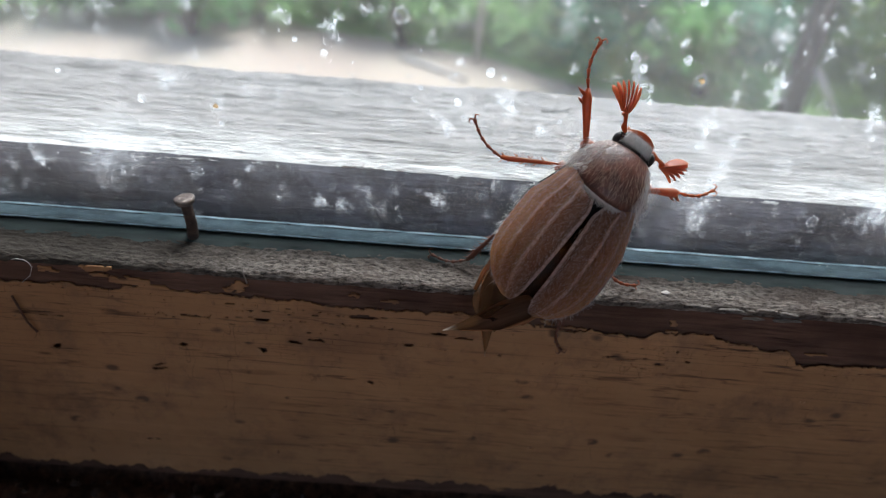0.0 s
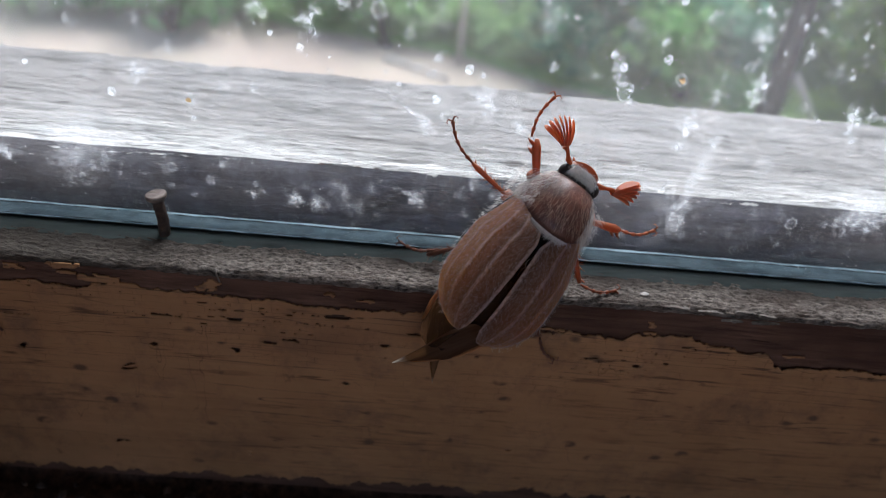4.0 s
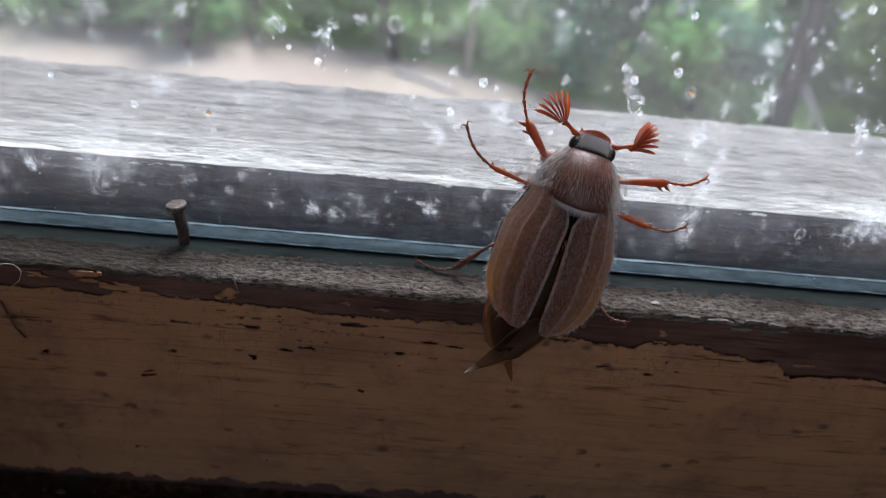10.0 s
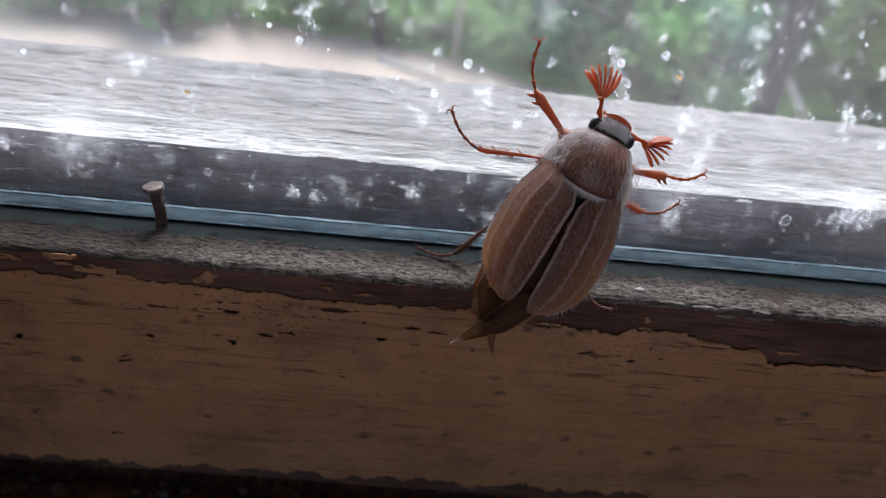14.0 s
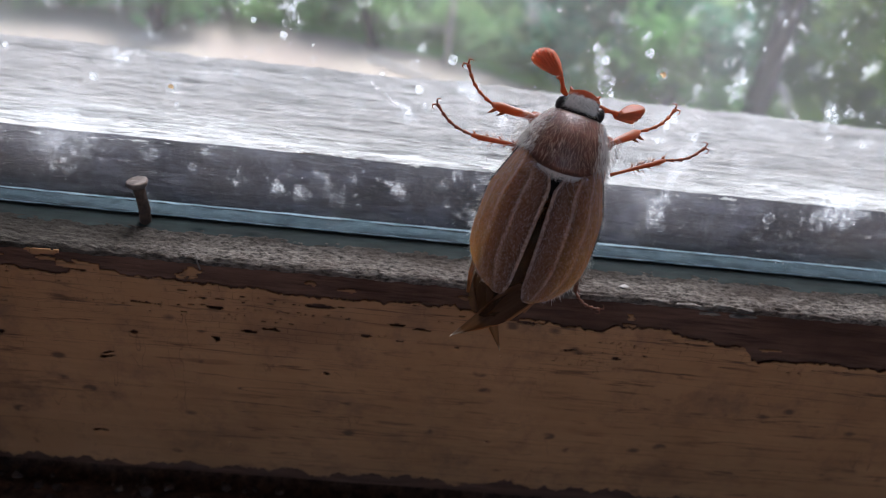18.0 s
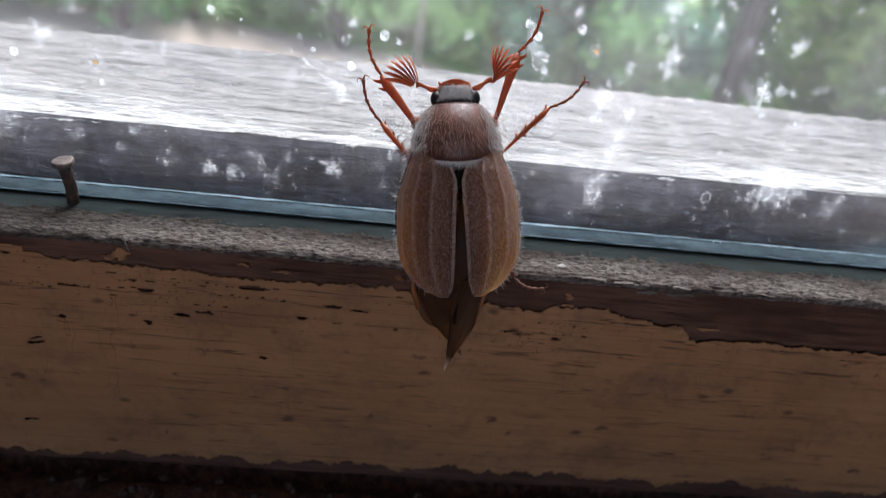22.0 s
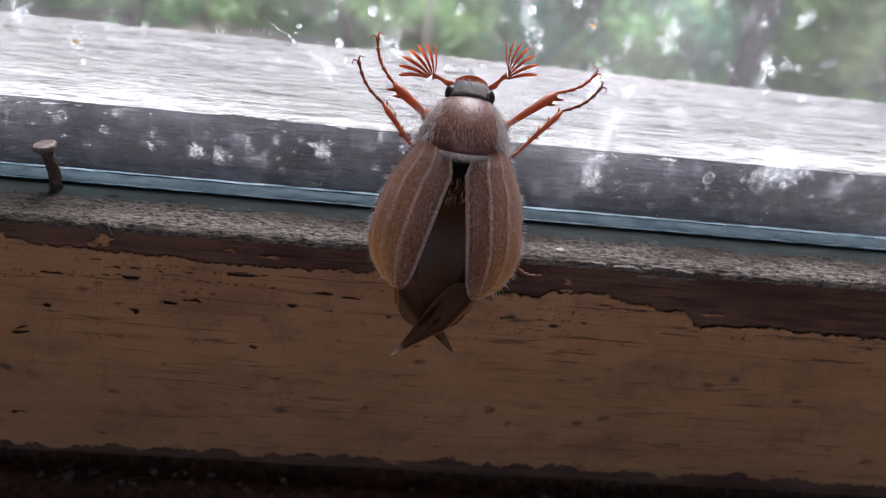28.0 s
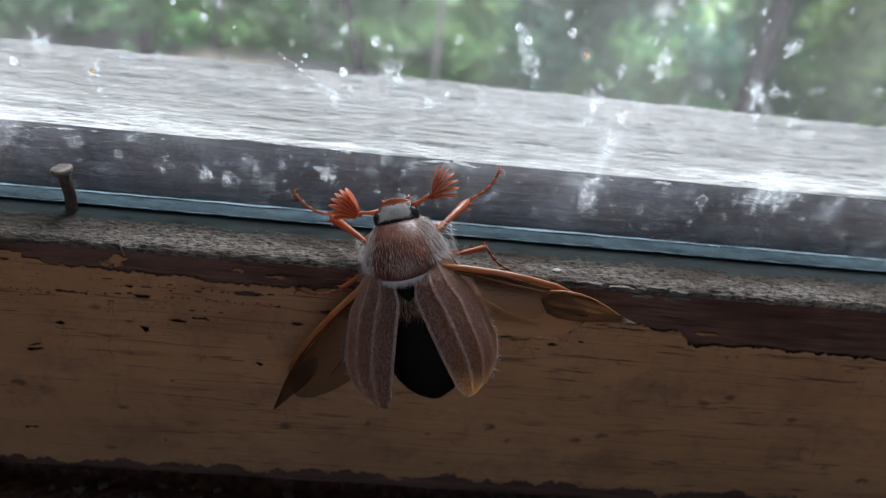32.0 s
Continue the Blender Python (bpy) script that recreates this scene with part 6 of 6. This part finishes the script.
LEG_ML = [
    (0, -10, -1.9, -2.6, -14.5, -0.4, -2.6), (1, -10.3, -1.4, -1.4, -15.1, -0.3, -1.2), (2, -10.1, -1, -1.3, -14.7, 0.6, -0.9),
    (3, -8.9, 1.7, -1.8, -13.2, 4.1, -1.7), (6, -10.9, 0.7, -1.9, -15.4, 2.5, -2.2), (7, -9.2, 1.6, -1.9, -13.3, 3.6, -2.2),
    (8, -7.6, 2.3, -2.5, -11.6, 4.9, -2.7), (9, -8.4, 1.4, -2.5, -12.4, 3.9, -2.5), (10, -8.9, 1.5, -2.8, -12.3, 4.4, -3),
    (11, -8.9, 1.6, -2.6, -12.2, 4.7, -2.7), (12, -9.1, 2.1, -1.5, -13, 4.6, -1.3), (13, -10.1, 0.2, -3, -14, 2.8, -3.4),
    (14, -10.7, -1.2, -2.5, -14.9, 1, -2.6), (17, -8.9, 0.9, -3.9, -12.5, 3.4, -4.5), (18, -9.2, 0.5, -2.8, -13.6, 2.3, -3),
    (19, -9.5, 2.1, -1.9, -13, 5.1, -1.6), (20, -8.6, 2.8, -3.4, -11.9, 6.3, -3.6), (21, -7.1, 3.4, -4.3, -9.8, 6.9, -4.9),
    (22, -7.3, 4.3, -2.9, -8.8, 8.1, -3.1), (23, -8, 3.8, -3.3, -10.1, 6.9, -3.7), (24, -9.9, 3.2, -1.7, -12.8, 5.5, -1.8),
    (25, -9.4, 3.7, -1.6, -12.5, 6.4, -1.4), (28, -8.2, 4.8, -1.8, -11.2, 8.6, -1.3), (29, -7.9, 4.3, -2.2, -10.8, 8.3, -1.8),
    (29.8, -7.1, 4.3, -2, -9.7, 8.5, -2.1), (30, -7.4, 5.8, 2.7, -8.8, 9.2, 3.7), (31, -4.6, 5.9, 2.5, -7.6, 8.8, 3.6),
    (32, -7.8, -0.2, -0.7, -12, 0.4, -1.2),
]
LEG_FR = [
    (0, 7.4, 6.3, -4.6, 10.9, 9.2, -6.4), (1, 5.3, 6.7, -4.5, 8.1, 10.9, -6), (2, 8.5, 7, -4.7, 13.3, 8.8, -7.6),
    (3, 8.6, 5.1, -4, 12.4, 6.6, -6.1), (6, 5.8, 6.2, -3.5, 8.1, 10.8, -4.3), (7, 9.2, 5.7, -4.2, 12.9, 6.5, -6.5),
    (8, 8.5, 9.1, -2.8, 12.6, 12.8, -4.1), (9, 8.7, 9.3, -4.2, 13, 12.6, -6), (10, 9.5, 5.9, -3.5, 14, 7.9, -5.1),
    (11, 6.3, 9.8, -1.5, 9.5, 13.4, -2.4), (12, 9.6, 7, -5.7, 13.7, 9.7, -8), (13, 7.1, 5.8, -3.2, 9.9, 9.4, -4),
    (14, 8, 5.6, -4.6, 12.6, 8.2, -6.7), (17, 8.6, 8.1, -1.2, 12.8, 10.3, -2.2), (18, 6.7, 6.2, -4.9, 9.2, 9.1, -6.3),
    (19, 7.1, 8.1, -2.6, 11.2, 11.8, -3.7), (20, 8, 8.7, -1.1, 11.8, 12.2, -1.6), (21, 8.9, 7.4, -1.1, 11.1, 10.6, -1.3),
    (22, 6.2, 10.6, 0, 8.6, 14.4, -0.1), (23, 7.1, 7.3, -1.7, 9.2, 10.5, -2.1), (24, 7, 8, -1.5, 10.1, 10.7, -2.3),
    (25, 7.4, 8.1, -2.5, 9.4, 10.5, -3.5), (28, 8.5, 8.1, -1.4, 12.5, 10.9, -2.1), (29, 9.1, 5.4, -3.2, 12.5, 7.5, -4.4),
    (29.8, 9, 4.6, -2.8, 11.5, 7.7, -3.6), (30, 6, 9, 0.7, 7.2, 12.7, 1.2), (31, 7.3, 6.3, 3.9, 9, 9.8, 5.9),
    (32, 7.1, 6.1, -5.2, 11.1, 8.6, -6.1),
]
LEG_MR = [
    (0, 6.4, -4.8, -4.5, 9.8, -4.3, -6.4), (1, 7.4, -1.7, -3.8, 9.8, 0.2, -5.2), (2, 6.9, -0.9, -2.9, 10, 0.5, -4.6),
    (3, 7.8, -1.9, -2.5, 11.2, -0.7, -3.8), (6, 7.1, -0.4, -1.8, 9.4, 1.4, -2.7), (7, 8.2, 0.9, -2, 11.5, 3.1, -3),
    (8, 8.7, -4.6, -4, 11.7, -3.4, -5.2), (9, 7.9, -5.2, -4.9, 10.8, -3.9, -6.3), (10, 9.9, 0.8, -5.6, 14.4, 2.2, -7.5),
    (11, 9, -0.4, -5.9, 12, -1.4, -8.6), (12, 6.5, -2.6, -7.7, 9.1, -1.7, -10.1), (13, 9.3, 3.1, -4.5, 12.6, 5.7, -5.7),
    (14, 8.1, 1.1, -6.2, 11.1, 3.5, -7.9), (17, 7.3, 0.3, -4.7, 10.8, -1, -7.3), (18, 10.4, 4.3, -6.4, 15.1, 7.5, -8.3),
    (19, 9.9, 2.8, -5.7, 14.5, 4.7, -7.8), (20, 8.6, -2.7, -6.1, 11, -5.8, -9.3), (21, 9.4, -1, -4.7, 14.6, -1.6, -6.4),
    (22, 9.6, 5.4, -2.3, 13.1, 7.8, -3.1), (23, 9.2, 3.1, -3.7, 14.7, 6.9, -3.9), (24, 8.2, 4.5, -3.9, 12.6, 8.2, -4.3),
    (25, 8.4, 5.3, -4.4, 13.1, 9, -5.2), (28, 9.4, 6.6, -2.4, 13.7, 10.1, -2.7), (29, 10, 4.8, -3.6, 14.3, 7.5, -4.5),
]
LEG_HL = [
    (0, -6.1, -13, -7.2, -8.9, -14.6, -8.1), (1, -9.2, -7.6, -0.8, -11.3, -11.6, -3), (2, -10.1, -9.6, -1.5, -13.6, -12, -2.9),
    (3, -6.2, -9.5, -7.3, -8.9, -10.3, -8.2), (6, -7.8, -5.6, -1.5, -10.1, -8.9, -3.7), (7, -3.7, -9.7, -6.6, -6.8, -10.5, -7.3),
    (8, -6.3, -10.6, -7, -10, -10.8, -7.5), (9, -7.2, -11.6, -6.9, -10.4, -11.8, -7.2), (10, -8.6, -10.7, -7.4, -12.9, -11.4, -8.2),
    (11, -8.7, -10.2, -7, -13.2, -10.9, -7.7), (12, -7.4, -10.2, -5.2, -11.7, -11.1, -5.3), (13, -7.4, -11.8, -7.3, -11.3, -12.6, -8.2),
    (14, -7.4, -12.6, -6.8, -11.8, -14.2, -7.4), (16.4, -4.9, -8.6, -5.8, -3.2, -11.6, -6.4), (32, -4.9, -8.6, -5.8, -3.2, -11.6, -6.4),
]
LEG_HR = [
    (0, 6, -12.6, -4.7, 8.9, -15.4, -7.5), (1, 7.6, -8.3, -3.5, 10.6, -11.1, -6.4), (2, 7.3, -8.1, -3.3, 10.4, -10.6, -6.3),
    (3, 7.8, -9.2, -3.5, 12.5, -11.4, -6.4), (6, 8, -7.6, -1.8, 12.5, -8.9, -4.1), (7, 9.5, -6.7, -1.9, 14.6, -7.6, -4),
    (8, 7.3, -11.9, -3.4, 11.5, -14.5, -5.9), (9, 8.2, -11.4, -4.5, 11, -14.2, -7), (10, 7, -8.7, -2.4, 11.4, -9.9, -4.3),
    (11, 7.4, -9.2, -2.6, 11.4, -9.8, -4.3), (12, 7.3, -6.3, -2.4, 12.5, -7, -5.1), (13, 7.1, -7.9, -1.8, 11.6, -8.6, -3.5),
    (14, 6.5, -8.9, -2.6, 10.7, -9.6, -4.7), (17, 6.4, -11.1, -3.2, 10.7, -12.6, -4.9), (18, 6.4, -11.5, -3.8, 10.2, -13.1, -6.1),
    (19, 6.3, -9.1, -3.7, 10.2, -10.1, -5.9), (20, 7.2, -9.4, -2.3, 10.4, -11.2, -4), (21, 5.7, -13.2, -3.8, 8.5, -15.1, -5.2),
    (22, 5.9, -12, -3.5, 9.1, -13.5, -5), (28, 6.7, -9, -4, 9.7, -9.9, -5.7), (29, 6.4, -9.8, -4, 9.4, -10.9, -5.7),
]
ANTENNA_L = [
    (0, -3.3, 8.76, 1.89, -0.38, 0.87, 0.33, 0.6), (1, -3.59, 8.65, 2.16, -0.53, 0.77, 0.34, 0.6), (2, -3.09, 8.5, 1.93, -0.49, 0.78, 0.37, 0.7),
    (3, -2.8, 7.73, 1.11, -0.7, 0.64, 0.31, 0.6), (6, -3.45, 8.51, 1.49, -0.43, 0.86, 0.26, 0.8), (7, -3.3, 8.14, 1.33, -0.51, 0.82, 0.27, 0.8),
    (8, -3.07, 7.9, 1.11, -0.69, 0.69, 0.22, 0.4), (9, -3.03, 8.43, 1.54, -0.68, 0.67, 0.28, 0.4), (10, -3.22, 7.72, 0.94, -0.55, 0.79, 0.27, 0.8),
    (11, -2.96, 7.75, 0.95, -0.64, 0.73, 0.25, 0.6), (12, -2.59, 9.9, 2, -0.42, 0.87, 0.26, 0.15), (13, -2.64, 8.38, 1.11, -0.37, 0.89, 0.27, 0.9),
    (14, -2.99, 9.15, 1.73, -0.21, 0.95, 0.25, 0.8), (17, -3.49, 7.99, 0.75, -0.5, 0.82, 0.26, 0.9), (18, -3.17, 8.88, 1.66, -0.69, 0.69, 0.22, 0.4),
    (19, -3.09, 8.55, 1.57, -0.51, 0.79, 0.36, 0.7), (20, -3.21, 7.52, 0.48, -0.71, 0.69, 0.17, 0.95), (21, -3.6, 7.57, 0.1, -0.52, 0.84, 0.16, 0.95),
    (22, -4.28, 7.89, 0.54, -0.5, 0.84, 0.21, 0.7), (23, -4.04, 8.34, 0.81, -0.67, 0.72, 0.19, 0.5), (24, -1.9, 9.23, 1.73, -0.57, 0.72, 0.39, 0.5),
    (25, -2.99, 9.66, 2.24, -0.52, 0.77, 0.37, 0.6), (28, -4.02, 7.65, 0.8, -0.52, 0.78, 0.35, 1.1), (29, -3.99, 7.91, 0.96, -0.38, 0.86, 0.33, 1.1),
    (30, -3.26, 8.27, 1.49, -0.33, 0.91, 0.25, 0.6), (31, -3.29, 8.24, 0.52, -0.27, 0.86, 0.43, 0.8), (32, -3.93, 7.21, 0.43, -0.56, 0.8, 0.22, 0.8),
]
ANTENNA_R = [
    (0, 3.98, 6.8, -0.99, 0.87, 0.47, -0.17, 0.6), (1, 4.5, 7, -1.34, 0.68, 0.72, -0.13, 0.8), (2, 3.82, 7.04, -1.1, 0.83, 0.53, -0.19, 0.7),
    (3, 4.5, 8.02, -0.32, 0.67, 0.74, 0.07, 0.5), (6, 4.04, 7.41, -0.39, 0.83, 0.55, -0.1, 0.7), (7, 4.41, 7.9, -0.29, 0.56, 0.83, 0.03, 0.9),
    (8, 3.87, 7.61, -0.17, 0.67, 0.74, 0.02, 0.6), (9, 4.18, 8.12, -0.39, 0.67, 0.74, -0.09, 0.6), (10, 4.02, 7.82, 0.02, 0.53, 0.83, 0.14, 0.8),
    (11, 4.35, 7.31, -0.27, 0.61, 0.79, 0.08, 0.7), (12, 3.49, 7.24, -0.68, 0.84, -0.27, -0.47, 0.2), (13, 4.33, 7.54, -0.12, 0.61, 0.78, 0.09, 0.8),
    (14, 3.79, 7.04, -0.6, 0.92, 0.31, -0.25, 0.8), (17, 3.97, 7.66, 0.33, 0.56, 0.8, 0.22, 0.9), (18, 3.34, 6.99, -0.5, 0.86, 0.48, -0.19, 0.3),
    (19, 3.98, 7.01, -0.7, 0.63, 0.77, 0.11, 0.8), (20, 3.6, 8.65, 0.84, 0.4, 0.89, 0.23, 0.9), (21, 3.18, 8.81, 1.28, 0.58, 0.77, 0.26, 0.9),
    (22, 3.77, 8.12, 0.71, 0.24, 0.93, 0.29, 0.8), (23, 4.25, 8.28, 0.74, 0.63, 0.76, 0.17, 0.7), (24, 4.02, 8.25, 0.15, 0.92, 0.39, -0.04, 0.4),
    (25, 3.96, 8.67, 0.22, 0.87, 0.5, -0.02, 0.6), (28, 3.97, 9.22, 0.99, 0.24, 0.91, 0.35, 1.1), (29, 4.02, 8.82, 0.69, 0.32, 0.9, 0.29, 1.1),
    (30, 3.92, 8.01, -0.3, 0.22, 0.97, 0.13, 0.8), (31, 4.37, 7.71, 0.89, 0.74, 0.6, 0.31, 0.8), (32, 2.89, 7.45, 0.32, 0.69, 0.71, 0.14, 0.9),
]
# seconds; opening of the left and right wing case, and where they tilt besides, their lift
CASES = [(0, 3.5, 3), (19, 3.5, 3), (20, 9, 5), (21, 6, 6), (22, 4, 4), (23, 5, 5), (24, 9, 9), (25, 11, 8), (28, 15, 9), (29, 14, 9), (29.7, 15, 10), (29.8, 14, 40), (29.9, 52, 58, 0, -15), (30, 84, 48, 4, -38), (30.2, 74, 59, 0, -25),
         (30.3, 80, 75), (30.4, 120, 75), (30.5, 120, 70), (30.6, 80, 90), (30.7, 50, 80), (30.8, 75, 70), (30.9, 70, 95), (31, 46, 56), (31.1, 35, 35), (31.2, 22, 25), (31.5, 20, 20), (32, 18, 14)]
# seconds; spread of the left and right hind wing; turn of their tips
WINGS = [(0, 11, 1, 30, -24), (2, 11, 1, 30, -20), (10, 11, 1, 30, -25), (14, 11, 1, 30, -20), (17, 11, 1, 26, -24), (18, 11, 1, 30, -26), (20, 11, 2, 30, -36), (22, 11, 2, 24, -8), (24, 11, 3, 24, -10), (28, 11, 4, 40, -32), (29.7, 11, 4, 42, -32), (29.8, 6, 30, 10, -20), (29.9, 38, 32, 0, 0), (30, 68, 43, 0, 0), (30.2, 80, 70, 0, 0), (30.4, 90, 60, 0, 0), (30.6, 90, 80, 0, 0),
         (30.8, 80, 80, 0, 0), (31, 55, 70, 0, 0), (31.2, 50, 84, 0, 0), (31.5, 57, 74, 0, 0), (32, 62, 74, 0, 0)]


def body_pose(x, y, z, heading, lean, roll):
    base = Matrix(((1, 0, 0, 0), (0, 0, -1, 0), (0, 1, 0, 0), (0, 0, 0, 1)))
    turn = Matrix.Rotation(radians(heading), 4, "Z") @ Matrix.Rotation(radians(lean), 4, "X") @ Matrix.Rotation(radians(roll), 4, "Y")
    return Matrix.Translation(Vector((x, y, z)) * U) @ base @ turn


def along(origin, d, up=(0, 0, 1)):
    """A pose at origin whose y runs along d and whose z keeps near up."""
    y = Vector(d).normalized()
    x = y.cross(Vector(up)).normalized()
    z = x.cross(y)
    m = Matrix((x, y, z)).transposed().to_4x4()
    m.translation = Vector(origin) * U
    return m


def leg_rows(key, rows):
    side = -1 if key[1] == "L" else 1
    q = SHOULDER[key[0]]
    root = Vector((side * q[0], q[1], q[2]))
    rest = {"F": ((7, 6.5, -1.5), (9, 10, -2)), "M": ((8, 1, -4), (10.5, -2.5, -5)), "H": ((6.4, -8.0, -4.8), (4.6, -11.2, -5.8))}[key[0]]
    rest = (side * rest[0][0], *rest[0][1:], side * rest[1][0], *rest[1][1:])
    first, last = rows[0][0], rows[-1][0]
    rows = list(rows)
    if last < 32:
        rows += [(t, *rest) for t in ((last + 0.5, 32) if last < 31 else (32,))]
    shins, feet = [], []
    for t, ax, ay, az, fx, fy, fz in rows:
        ankle, foot = Vector((ax, ay, az)), Vector((fx, fy, fz))
        d = (ankle - root).normalized()
        shins.append((t, along(ankle - d * SHIN[key[0]], d)))
        feet.append((t, along(ankle, foot - ankle)))
    return shins, feet


def motions():
    walk(beetle, [(t, body_pose(*r)) for t, *r in BODY])
    for key, rows in (("FL", LEG_FL), ("ML", LEG_ML), ("FR", LEG_FR), ("MR", LEG_MR), ("HL", LEG_HL), ("HR", LEG_HR)):
        shins, feet = leg_rows(key, rows)
        walk(legs[key][0], shins)
        walk(legs[key][1], feet)
    for side, rows in ((-1, ANTENNA_L), (1, ANTENNA_R)):
        stalk, leaves_of = antennae[side]
        root = Vector((side * ROOT[0], ROOT[1], ROOT[2]))
        keys, fans = [], [[] for _ in leaves_of]
        for t, bx, by, bz, dx, dy, dz, opening in rows:
            m = along(root, Vector((bx, by, bz)) - root)
            keys.append((t, m))
            d = m.to_3x3().inverted() @ Vector((dx, dy, dz))
            mid = math.degrees(math.atan2(-d.x, d.y))
            for k, f in enumerate(fans):
                f.append((t, pose(-0.1 * (k - 3) * U, (STALK - 0.1 + 0.08 * k) * U, 0, 0, side * max(0.0, 1.05 - opening) * 50 * (0.5 + 0.5 * (k if side < 0 else 6 - k) / 6), mid + (k - 3) * 13.0 * opening)))
        walk(stalk, keys)
        for ob, f in zip(leaves_of, fans):
            walk(ob, f)
    for side in (-1, 1):
        i = 1 if side < 0 else 2
        h = Vector((side * HINGE[0], HINGE[1], HINGE[2])) * U
        walk(cases[side], [(r[0], pose(*h, (r[i + 2] if len(r) > 3 else 0) - 0.12 * max(0, r[i] - 12), -side * 0.22 * max(0, r[i] - 12), side * (r[i] - 1))) for r in CASES])
        w, tip = wings[side]
        h = Vector((side * WING_HINGE[0], WING_HINGE[1], WING_HINGE[2])) * U
        walk(w, [(r[0], pose(*h, 5.5 if r[i] < 25 else 9, 0, side * (r[i] - 8))) for r in WINGS])
        walk(tip, [(r[0], pose(-side * 0.6 * U, -13.2 * U, (0.25 if side > 0 else -0.5) * U, 4, 0, r[i + 2])) for r in WINGS])


motions()
